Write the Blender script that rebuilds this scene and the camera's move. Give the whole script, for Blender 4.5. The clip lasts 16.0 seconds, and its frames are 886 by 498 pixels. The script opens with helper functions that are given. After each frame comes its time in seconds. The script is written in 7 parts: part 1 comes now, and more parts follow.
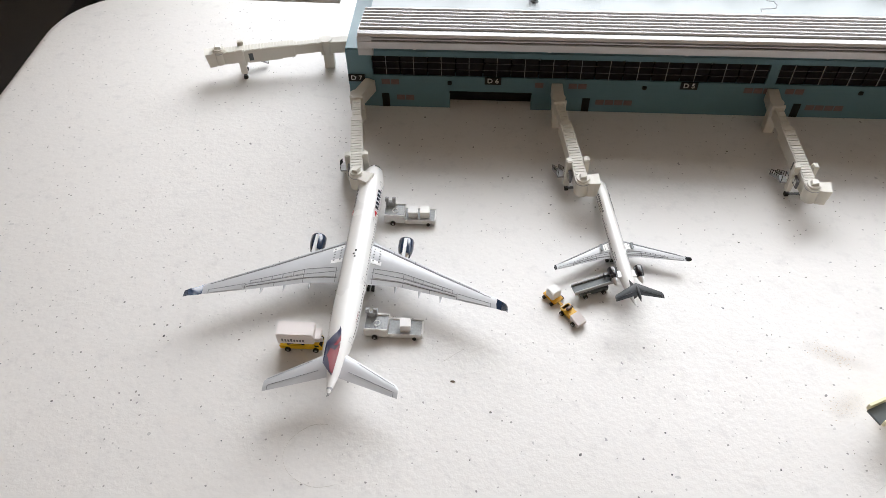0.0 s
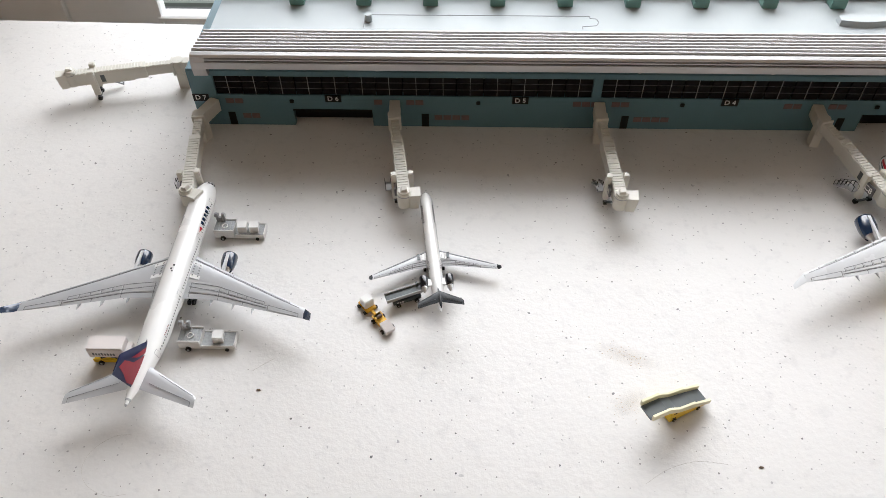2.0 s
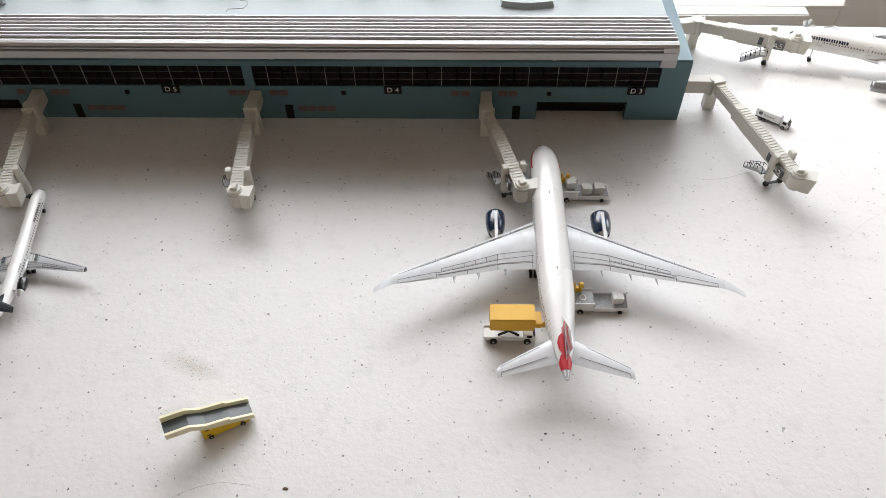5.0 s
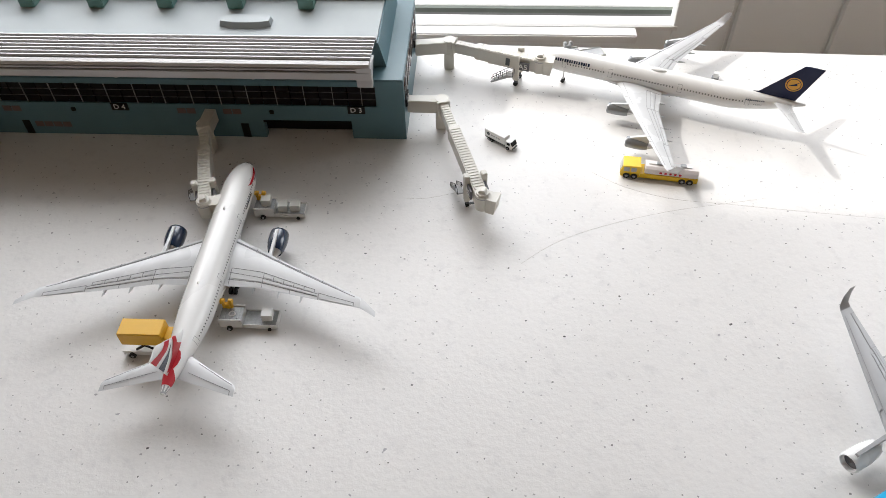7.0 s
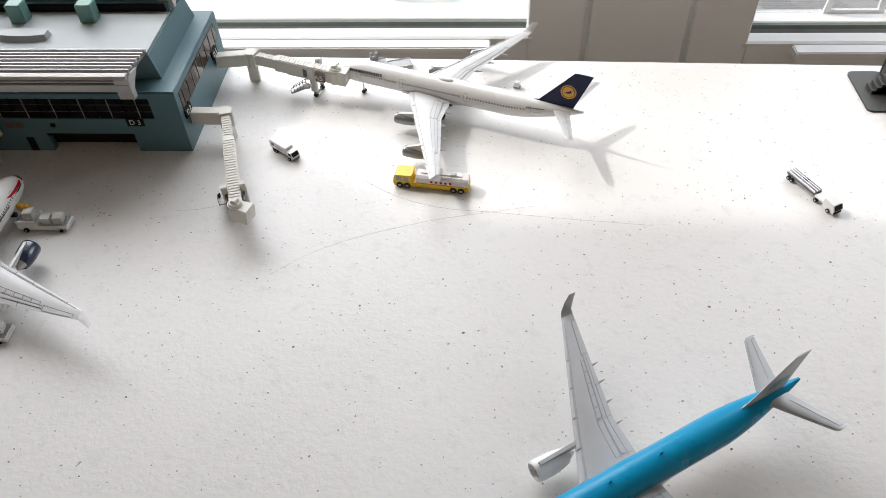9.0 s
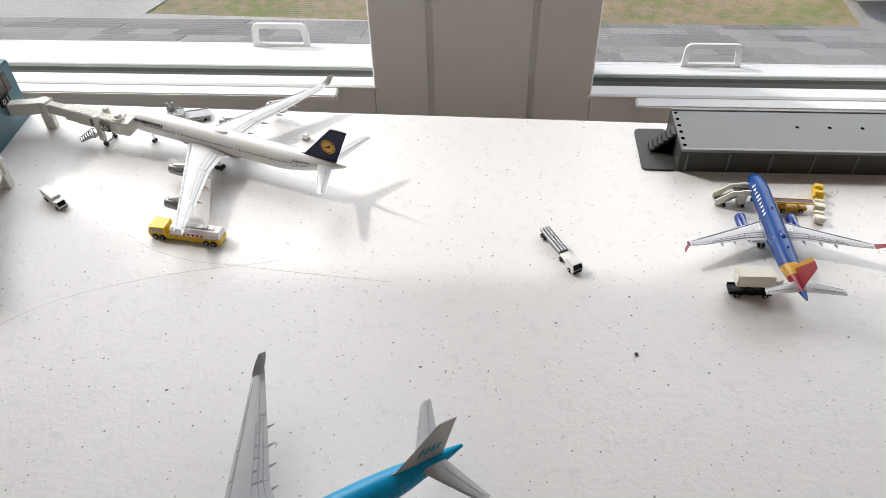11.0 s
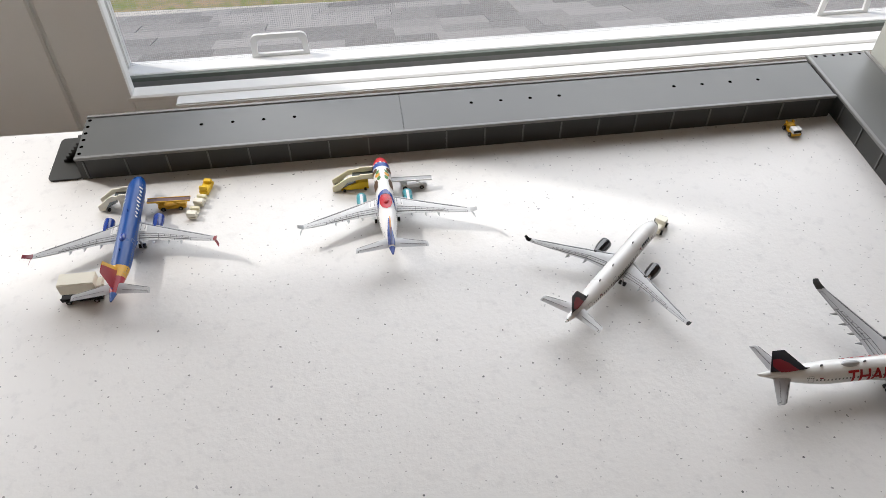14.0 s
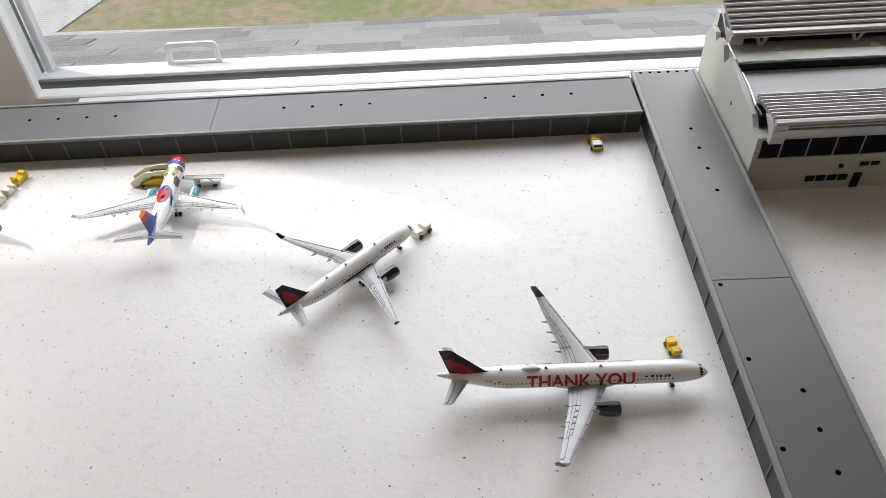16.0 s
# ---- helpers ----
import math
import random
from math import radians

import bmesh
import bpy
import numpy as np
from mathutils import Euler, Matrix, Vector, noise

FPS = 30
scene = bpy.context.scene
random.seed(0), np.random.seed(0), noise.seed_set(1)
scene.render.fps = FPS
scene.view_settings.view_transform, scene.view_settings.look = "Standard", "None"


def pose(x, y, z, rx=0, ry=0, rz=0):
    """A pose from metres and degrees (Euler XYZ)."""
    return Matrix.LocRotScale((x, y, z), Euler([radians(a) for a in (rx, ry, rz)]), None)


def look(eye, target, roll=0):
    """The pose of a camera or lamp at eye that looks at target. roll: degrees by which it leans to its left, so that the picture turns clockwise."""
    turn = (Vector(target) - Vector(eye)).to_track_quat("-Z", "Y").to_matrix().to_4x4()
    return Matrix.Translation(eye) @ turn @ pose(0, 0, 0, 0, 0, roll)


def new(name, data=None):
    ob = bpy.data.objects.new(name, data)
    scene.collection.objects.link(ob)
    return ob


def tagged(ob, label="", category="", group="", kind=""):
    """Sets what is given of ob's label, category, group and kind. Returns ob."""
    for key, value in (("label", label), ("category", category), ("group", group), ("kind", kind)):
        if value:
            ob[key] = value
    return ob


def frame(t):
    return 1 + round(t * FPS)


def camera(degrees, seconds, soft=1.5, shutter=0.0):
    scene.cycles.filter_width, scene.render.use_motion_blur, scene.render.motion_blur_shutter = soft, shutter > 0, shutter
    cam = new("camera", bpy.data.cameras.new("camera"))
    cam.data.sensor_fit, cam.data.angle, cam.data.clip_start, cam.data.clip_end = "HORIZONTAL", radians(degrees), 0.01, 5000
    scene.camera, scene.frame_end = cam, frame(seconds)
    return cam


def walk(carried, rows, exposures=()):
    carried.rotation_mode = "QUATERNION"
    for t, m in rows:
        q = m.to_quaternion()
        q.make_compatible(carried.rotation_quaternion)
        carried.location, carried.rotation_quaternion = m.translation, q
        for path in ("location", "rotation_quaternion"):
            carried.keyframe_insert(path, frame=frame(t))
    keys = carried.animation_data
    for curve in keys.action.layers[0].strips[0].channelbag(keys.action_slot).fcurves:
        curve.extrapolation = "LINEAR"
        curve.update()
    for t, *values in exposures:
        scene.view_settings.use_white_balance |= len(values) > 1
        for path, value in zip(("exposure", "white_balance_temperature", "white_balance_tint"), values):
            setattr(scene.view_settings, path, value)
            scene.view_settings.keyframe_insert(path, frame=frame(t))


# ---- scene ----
cam = camera(60.1, 16.0, soft=0.82)
PATH = [
    (0, (0.021, 0.05, 0.279), (-0.092, 1.356, -1.231), -1.6),
    (0.5, (0.043, 0.048, 0.282), (-0.051, 1.367, -1.218), -1.3),
    (1, (0.063, 0.047, 0.282), (-0.014, 1.377, -1.209), -1.0),
    (1.5, (0.077, 0.047, 0.286), (0.012, 1.382, -1.202), -1.0),
    (2, (0.096, 0.044, 0.287), (0.047, 1.38, -1.2), -0.7),
    (2.5, (0.124, 0.04, 0.281), (0.085, 1.368, -1.214), -0.7),
    (3, (0.158, 0.043, 0.276), (0.135, 1.363, -1.227), -0.6),
    (3.2, (0.171, 0.044, 0.272), (0.164, 1.363, -1.232), -0.1),
    (5.5, (0.322, 0.073, 0.271), (0.284, 1.379, -1.243), -0.6),
    (6, (0.379, 0.067, 0.27), (0.308, 1.386, -1.231), -1.1),
    (6.5, (0.43, 0.071, 0.268), (0.339, 1.401, -1.223), -1.5),
    (7, (0.442, 0.074, 0.271), (0.345, 1.412, -1.213), -1.7),
    (7.5, (0.454, 0.084, 0.266), (0.361, 1.426, -1.214), -2.1),
    (8, (0.49, 0.079, 0.265), (0.409, 1.431, -1.207), -2.4),
    (10.3, (0.625, 0.08, 0.262), (0.482, 1.485, -1.154), -2.5),
    (10.5, (0.635, 0.081, 0.268), (0.496, 1.494, -1.139), -2.4),
    (11, (0.684, 0.093, 0.267), (0.58, 1.528, -1.122), -1.4),
    (11.5, (0.722, 0.1, 0.275), (0.663, 1.548, -1.103), -0.6),
    (12, (0.758, 0.108, 0.279), (0.756, 1.552, -1.105), 0.2),
    (12.5, (0.805, 0.107, 0.286), (0.873, 1.531, -1.117), 0.6),
    (13, (0.873, 0.098, 0.278), (1.009, 1.49, -1.152), 0.8),
    (13.5, (0.921, 0.092, 0.279), (1.101, 1.467, -1.162), 0.6),
    (14, (0.952, 0.083, 0.282), (1.121, 1.466, -1.154), -0.5),
    (14.5, (0.993, 0.061, 0.291), (1.111, 1.47, -1.123), -1.9),
    (15, (1.036, 0.032, 0.299), (1.095, 1.463, -1.097), -2.8),
    (15.5, (1.077, 0.041, 0.281), (1.091, 1.479, -1.109), -3.0),
    (16, (1.111, 0.054, 0.28), (1.107, 1.487, -1.115), -2.9),
]
EXPOSURES = [(0.0, 0.86), (1.5, 0.81), (3.0, 0.77), (5.5, 0.46), (8.0, 0.15), (10.5, 0.01), (12.0, -0.10), (13.0, 0.0), (14.5, 0.14), (16.0, 0.29)]
walk(cam, [(t, look(eye, target, roll)) for t, eye, target, roll in PATH], EXPOSURES)

# ---- light ----
SUN_FROM = Vector((-1.06, 0.53, 1.0)).normalized()
world = bpy.data.worlds.new("overcast_sky")
scene.world = world
world.use_nodes = True
wn = world.node_tree
sky = wn.nodes.new("ShaderNodeTexSky")
sky.sky_type, sky.sun_disc = "NISHITA", False
sky.dust_density, sky.air_density, sky.ozone_density = 2.0, 0.9, 1.0
sky.sun_elevation = math.asin(SUN_FROM.z)
sky.sun_rotation = math.atan2(SUN_FROM.x, SUN_FROM.y)
wn.links.new(sky.outputs[0], wn.nodes["Background"].inputs[0])
wn.nodes["Background"].inputs[1].default_value = 0.15

sun = new("sun", bpy.data.lights.new("sun", "SUN"))
sun.data.energy, sun.data.angle, sun.data.color = 1.68, radians(1.2), (1.0, 0.97, 0.93)
sun.matrix_world = look(SUN_FROM * 10, (0, 0, 0))


def window_lamp(x0, x1, z0, z1, watts):
    """Daylight that enters through one window opening."""
    lamp = new("window_daylight", bpy.data.lights.new("window_daylight", "AREA"))
    lamp.data.shape, lamp.data.size, lamp.data.size_y = "RECTANGLE", x1 - x0, z1 - z0
    lamp.data.energy, lamp.data.color = watts, (0.985, 0.985, 0.980)
    c = Vector(((x0 + x1) / 2, 0.79, (z0 + z1) / 2))
    lamp.matrix_world = look(c, c + Vector((0, -1, -0.04)))
    return lamp


window_lamp(-0.16, 0.58, 0.14, 0.66, 6.1)
window_lamp(0.78, 1.62, 0.14, 0.66, 5.05)


# ---- materials ----
def nodes_of(name):
    m = bpy.data.materials.new(name)
    m.use_nodes = True
    nt = m.node_tree
    return m, nt, nt.nodes["Principled BSDF"]


def mat(name, col, rough=0.4, metal=0.0, vary=0.12, scale=300.0, bump=0.0, bump_scale=None, coat=0.0, spec=0.5):
    """A surface with stains and grain at two scales, and fine relief."""
    m, nt, p = nodes_of(name)
    n, ln = nt.nodes, nt.links
    tc = n.new("ShaderNodeTexCoord")
    big, fine = n.new("ShaderNodeTexNoise"), n.new("ShaderNodeTexNoise")
    for t, sc in ((big, scale * 0.12), (fine, scale)):
        t.inputs["Scale"].default_value, t.inputs["Detail"].default_value = sc, 4
        ln.new(tc.outputs["Object"], t.inputs["Vector"])
    add = n.new("ShaderNodeMath")
    add.operation = "ADD"
    ln.new(big.outputs[0], add.inputs[0]), ln.new(fine.outputs[0], add.inputs[1])
    mr = n.new("ShaderNodeMapRange")
    mr.inputs[1].default_value, mr.inputs[2].default_value = 0.6, 1.4
    mr.inputs[3].default_value, mr.inputs[4].default_value = 1 - vary, 1 + vary * 0.6
    ln.new(add.outputs[0], mr.inputs[0])
    mul = n.new("ShaderNodeVectorMath")
    mul.operation = "SCALE"
    mul.inputs[0].default_value = col
    ln.new(mr.outputs[0], mul.inputs["Scale"])
    ln.new(mul.outputs[0], p.inputs["Base Color"])
    rr = n.new("ShaderNodeMapRange")
    rr.inputs[1].default_value, rr.inputs[2].default_value = 0.3, 0.7
    rr.inputs[3].default_value, rr.inputs[4].default_value = max(0.02, rough - 0.07), min(1, rough + 0.1)
    ln.new(big.outputs[0], rr.inputs[0])
    ln.new(rr.outputs[0], p.inputs["Roughness"])
    p.inputs["Metallic"].default_value = metal
    p.inputs["Coat Weight"].default_value = coat
    p.inputs["Specular IOR Level"].default_value = spec
    p.inputs["Coat Roughness"].default_value = 0.12
    if bump:
        b = n.new("ShaderNodeBump")
        b.inputs["Strength"].default_value, b.inputs["Distance"].default_value = bump, 0.0004
        t = n.new("ShaderNodeTexNoise")
        t.inputs["Scale"].default_value, t.inputs["Detail"].default_value = bump_scale or scale * 2, 3
        ln.new(tc.outputs["Object"], t.inputs["Vector"])
        ln.new(t.outputs[0], b.inputs["Height"])
        ln.new(b.outputs[0], p.inputs["Normal"])
    return m


def banded(name, axis, stops, rough=0.28):
    """Painted livery: bands of colour across one direction of the thing. stops: (from this length on, colour)."""
    m, nt, p = nodes_of(name)
    n, ln = nt.nodes, nt.links
    tc, dot, mr, ramp = (n.new("ShaderNode" + k) for k in ("TexCoord", "VectorMath", "MapRange", "ValToRGB"))
    dot.operation = "DOT_PRODUCT"
    dot.inputs[1].default_value = axis
    ln.new(tc.outputs["Object"], dot.inputs[0])
    ln.new(dot.outputs["Value"], mr.inputs[0])
    mr.inputs[1].default_value, mr.inputs[2].default_value = -0.1, 0.1
    ln.new(mr.outputs[0], ramp.inputs[0])
    ramp.color_ramp.interpolation = "CONSTANT"
    el = ramp.color_ramp.elements
    while len(el) > 1:
        el.remove(el[-1])
    el[0].position, el[0].color = 0.0, (*stops[0][1], 1)
    for at, c in stops[1:]:
        el.new((at + 0.1) / 0.2).color = (*c, 1)
    ln.new(ramp.outputs[0], p.inputs["Base Color"])
    p.inputs["Specular IOR Level"].default_value = 0.35
    t = n.new("ShaderNodeTexNoise")
    t.inputs["Scale"].default_value = 60
    ln.new(tc.outputs["Object"], t.inputs["Vector"])
    rr = n.new("ShaderNodeMapRange")
    rr.inputs[3].default_value, rr.inputs[4].default_value = rough - 0.08, rough + 0.12
    ln.new(t.outputs[0], rr.inputs[0])
    ln.new(rr.outputs[0], p.inputs["Roughness"])
    return m


def table_mat():
    """White moulded plastic with a pebbled skin and sparse grey flecks of several sizes."""
    m, nt, p = nodes_of("speckled_white_plastic")
    n, ln = nt.nodes, nt.links
    tc = n.new("ShaderNodeTexCoord")

    def mix(a, b, fac):
        x = n.new("ShaderNodeMix")
        x.data_type = "RGBA"
        ln.new(fac, x.inputs["Factor"])
        for sock, v in ((x.inputs["A"], a), (x.inputs["B"], b)):
            if isinstance(v, tuple):
                sock.default_value = (*v, 1)
            else:
                ln.new(v, sock)
        return x.outputs["Result"]

    def flecks(scale, size, share, warp):
        wob = n.new("ShaderNodeTexNoise")
        wob.inputs["Scale"].default_value = scale * 2.5
        ln.new(tc.outputs["Object"], wob.inputs["Vector"])
        off = n.new("ShaderNodeVectorMath")
        off.operation = "MULTIPLY_ADD"
        off.inputs[1].default_value = (warp / scale,) * 3
        ln.new(wob.outputs["Color"], off.inputs[0])
        ln.new(tc.outputs["Object"], off.inputs[2])
        v = n.new("ShaderNodeTexVoronoi")
        v.inputs["Scale"].default_value = scale
        ln.new(off.outputs[0], v.inputs["Vector"])
        sep = n.new("ShaderNodeSeparateColor")
        ln.new(v.outputs["Color"], sep.inputs[0])
        rad = n.new("ShaderNodeMapRange")
        rad.inputs[1].default_value, rad.inputs[2].default_value = share, 1.0
        rad.inputs[3].default_value, rad.inputs[4].default_value = size * 0.3, size
        ln.new(sep.outputs[0], rad.inputs[0])
        near = n.new("ShaderNodeMath")
        near.operation = "LESS_THAN"
        ln.new(v.outputs["Distance"], near.inputs[0]), ln.new(rad.outputs[0], near.inputs[1])
        some = n.new("ShaderNodeMath")
        some.operation = "GREATER_THAN"
        ln.new(sep.outputs[0], some.inputs[0])
        some.inputs[1].default_value = share
        both = n.new("ShaderNodeMath")
        both.operation = "MULTIPLY"
        ln.new(near.outputs[0], both.inputs[0]), ln.new(some.outputs[0], both.inputs[1])
        tone = n.new("ShaderNodeMath")
        tone.operation = "MULTIPLY"
        ln.new(both.outputs[0], tone.inputs[0]), ln.new(sep.outputs[1], tone.inputs[1])
        return tone.outputs[0]

    stain = n.new("ShaderNodeTexNoise")
    stain.inputs["Scale"].default_value, stain.inputs["Detail"].default_value = 9, 5
    ln.new(tc.outputs["Object"], stain.inputs["Vector"])
    col = mix((0.70, 0.69, 0.675), (0.80, 0.79, 0.78), stain.outputs[0])
    # faint grey clouds of pigment, then flecks of three sizes
    haze = n.new("ShaderNodeTexNoise")
    haze.inputs["Scale"].default_value, haze.inputs["Detail"].default_value, haze.inputs["Roughness"].default_value = 130, 4, 0.65
    ln.new(tc.outputs["Object"], haze.inputs["Vector"])
    hz = n.new("ShaderNodeMapRange")
    hz.inputs[1].default_value, hz.inputs[2].default_value, hz.inputs[3].default_value, hz.inputs[4].default_value = 0.54, 0.80, 0.0, 0.40
    ln.new(haze.outputs[0], hz.inputs[0])
    col = mix(col, (0.50, 0.495, 0.50), hz.outputs[0])
    col = mix(col, (0.10, 0.10, 0.11), flecks(170, 0.105, 0.18, 0.22))
    col = mix(col, (0.20, 0.195, 0.20), flecks(330, 0.150, 0.10, 0.30))
    col = mix(col, (0.05, 0.045, 0.045), flecks(80, 0.050, 0.10, 0.20))
    col = mix(col, (0.36, 0.36, 0.37), flecks(110, 0.085, 0.45, 0.5))
    ln.new(col, p.inputs["Base Color"])
    p.inputs["Roughness"].default_value = 0.44
    pit = n.new("ShaderNodeTexNoise")
    pit.inputs["Scale"].default_value, pit.inputs["Detail"].default_value, pit.inputs["Roughness"].default_value = 380, 4, 0.6
    ln.new(tc.outputs["Object"], pit.inputs["Vector"])
    b = n.new("ShaderNodeBump")
    b.inputs["Strength"].default_value, b.inputs["Distance"].default_value = 0.30, 0.0005
    ln.new(pit.outputs[0], b.inputs["Height"])
    ln.new(b.outputs[0], p.inputs["Normal"])
    return m


M = {
    "white": mat("gloss_white_paint", (0.80, 0.80, 0.79), 0.25, vary=0.04, scale=120, coat=0.3),
    "wing": mat("pale_grey_wing_paint", (0.46, 0.47, 0.485), 0.33, 0.1, vary=0.06, scale=200),
    "wing_white": mat("white_wing_paint", (0.58, 0.59, 0.60), 0.3, 0.0, vary=0.05, scale=200),
    "silver": mat("silver_metal", (0.66, 0.66, 0.67), 0.3, 0.85, vary=0.08, scale=250),
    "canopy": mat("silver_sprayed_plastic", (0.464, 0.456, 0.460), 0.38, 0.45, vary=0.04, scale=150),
    "line": mat("dark_printed_line", (0.13, 0.13, 0.14), 0.5, vary=0.1),
    "soft_line": mat("grey_printed_line", (0.34, 0.34, 0.35), 0.5, vary=0.1),
    "void": mat("unlit_hole_black", (0.002, 0.002, 0.002), 0.9, vary=0.1, spec=0.0),
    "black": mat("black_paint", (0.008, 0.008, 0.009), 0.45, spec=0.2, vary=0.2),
    "engine_black": mat("gloss_black_nacelle_paint", (0.008, 0.008, 0.011), 0.16, vary=0.1, coat=0.5),
    "tyre": mat("black_rubber", (0.015, 0.015, 0.015), 0.7, vary=0.2),
    "ink": mat("near_black_navy_gloss", (0.006, 0.007, 0.016), 0.3, vary=0.1, spec=0.25),
    "fin_navy": mat("navy_fin_paint", (0.010, 0.015, 0.055), 0.32, vary=0.1, spec=0.25),
    "fin_red": mat("red_fin_paint", (0.27, 0.012, 0.028), 0.35, vary=0.1, spec=0.25),
    "navy": mat("dark_navy_gloss", (0.012, 0.028, 0.065), 0.15, vary=0.1, coat=0.6),
    "midblue": mat("deep_blue_paint", (0.008, 0.04, 0.25), 0.25, vary=0.1, coat=0.3),
    "red": mat("red_paint", (0.48, 0.010, 0.022), 0.3, vary=0.1),
    "letter_red": mat("deep_red_print", (0.36, 0.008, 0.015), 0.4, vary=0.1),
    "dark_red": mat("dark_red_paint", (0.20, 0.012, 0.022), 0.3, vary=0.1),
    "gold": mat("amber_paint", (0.72, 0.36, 0.03), 0.35, vary=0.1),
    "green": mat("leaf_green_paint", (0.06, 0.22, 0.05), 0.35, vary=0.1),
    "brown": mat("brown_print", (0.10, 0.052, 0.026), 0.4, vary=0.1),
    "sky": mat("cyan_paint", (0.0, 0.27, 0.52), 0.22, vary=0.06, coat=0.4),
    "teal_engine": mat("turquoise_paint", (0.05, 0.30, 0.36), 0.3, vary=0.1),
    "teal": mat("grey_teal_plastic", (0.092, 0.185, 0.222), 0.42, vary=0.07, scale=90, bump=0.06),
    "teal_block": mat("green_teal_plastic", (0.14, 0.28, 0.25), 0.45, vary=0.07, scale=90),
    "roof": mat("blue_grey_roof_plastic", (0.33, 0.37, 0.385), 0.5, vary=0.07, scale=60, bump=0.05),
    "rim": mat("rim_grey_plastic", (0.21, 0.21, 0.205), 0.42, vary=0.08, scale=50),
    # pier grey below the deck, darkened: shade of backlit walls put into the colour
    "grey": mat("shade_darkened_grey_plastic", (0.054, 0.055, 0.053), 0.45, spec=0.25, vary=0.08, scale=50),
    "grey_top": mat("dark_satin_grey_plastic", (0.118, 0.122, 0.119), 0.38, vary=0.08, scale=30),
    "light_grey": mat("pale_grey_plastic", (0.55, 0.56, 0.53), 0.45, vary=0.05, scale=70),
    "glass": mat("dark_printed_glazing", (0.006, 0.0045, 0.005), 0.5, spec=0.12, vary=0.4, scale=90),
    "brown_glass": mat("brown_printed_glazing", (0.065, 0.040, 0.028), 0.14, vary=0.5, scale=60),
    "brick": mat("faded_brick_print", (0.15, 0.095, 0.10), 0.6, vary=0.25, scale=500),
    "jet": mat("ivory_grey_plastic", (0.66, 0.645, 0.59), 0.42, vary=0.05, scale=120, bump=0.04),
    "cream": mat("cream_plastic", (0.78, 0.73, 0.52), 0.42, vary=0.05, scale=120),
    "cream_pale": mat("pale_cream_plastic", (0.80, 0.77, 0.66), 0.42, vary=0.05, scale=120),
    "yellow": mat("yellow_plastic", (0.83, 0.55, 0.02), 0.38, vary=0.06, scale=120),
    "ochre": mat("ochre_yellow_plastic", (0.74, 0.42, 0.025), 0.4, vary=0.06, scale=120),
    "vwhite": mat("white_plastic", (0.79, 0.79, 0.78), 0.38, vary=0.05, scale=120),
    "pinkish": mat("pale_pinkish_white_plastic", (0.78, 0.73, 0.72), 0.45, vary=0.05, scale=120),
    "vgrey": mat("grey_painted_plastic", (0.38, 0.39, 0.40), 0.45, vary=0.12, scale=300),
    "nacelle": mat("grey_metallic_nacelle_paint", (0.25, 0.26, 0.27), 0.3, 0.5, vary=0.08, scale=200),
    "bed": mat("worn_grey_bed_paint", (0.36, 0.38, 0.39), 0.45, vary=0.35, scale=900),
    "tail_black": mat("charcoal_tail_paint", (0.022, 0.026, 0.030), 0.35, vary=0.15, scale=200, spec=0.25),
    "dgrey": mat("dark_green_grey_paint", (0.085, 0.10, 0.105), 0.35, vary=0.15, scale=300),
    "paint": mat("warm_tan_wall_paint", (0.87, 0.70, 0.54), 0.55, vary=0.03, scale=20, bump=0.05),
    "panel": mat("off_white_panelling", (0.88, 0.895, 0.89), 0.55, vary=0.04, scale=14, bump=0.06),
    "sill": mat("white_vinyl", (0.82, 0.82, 0.81), 0.4, vary=0.03, scale=30),
    "seal": mat("grey_green_seal", (0.16, 0.18, 0.155), 0.6, vary=0.15, scale=80),
    "groove": mat("mid_grey_track", (0.30, 0.30, 0.29), 0.6, vary=0.12, scale=80),
    "ceiling": mat("warm_white_ceiling_paint", (0.88, 0.85, 0.80), 0.7, vary=0.03, scale=10),
    "carpet": mat("beige_carpet", (0.66, 0.48, 0.33), 0.95, vary=0.2, scale=200),
    "hair": mat("pale_brown_hair", (0.55, 0.52, 0.48), 0.6, vary=0.1),
    # canopy silver darkened: the shade between the ribs is put into the colour
    "canopy_gap": mat("gap_shaded_brownish_silver", (0.20, 0.19, 0.19), 0.42, 0.4, vary=0.1),
    "t2": mat("mid_pale_grey_plastic", (0.42, 0.43, 0.40), 0.45, vary=0.05, scale=70),
    "t2roof": mat("grey_roof_plastic", (0.34, 0.35, 0.36), 0.45, vary=0.06, scale=60),
    "mesh": mat("pale_grey_mesh", (0.58, 0.58, 0.57), 0.6),
    "dust": mat("dry_brown_dirt", (0.55, 0.45, 0.34), 0.8, vary=0.2),
    "leather": mat("black_leather", (0.012, 0.012, 0.014), 0.35, vary=0.2, scale=40, bump=0.2),
    "table": table_mat(),
}


# ---- mesh helpers ----
def part(name, bm, material, parent=None, label="", smooth=None):
    """One mesh object of its own, under a thing or a part."""
    me = bpy.data.meshes.new(name)
    bmesh.ops.recalc_face_normals(bm, faces=bm.faces)
    bm.to_mesh(me)
    bm.free()
    me.materials.append(material)
    if smooth is not None:
        me.shade_smooth()
        me.set_sharp_from_angle(angle=radians(smooth))
    ob = new(name, me)
    ob.parent = parent
    if label:
        tagged(ob, label=label)
    return ob


def thing(name, label, category, m=None, group="", kind=""):
    ob = tagged(new(name), label, category, group, kind)
    if m is not None:
        ob.matrix_basis = m
    return ob


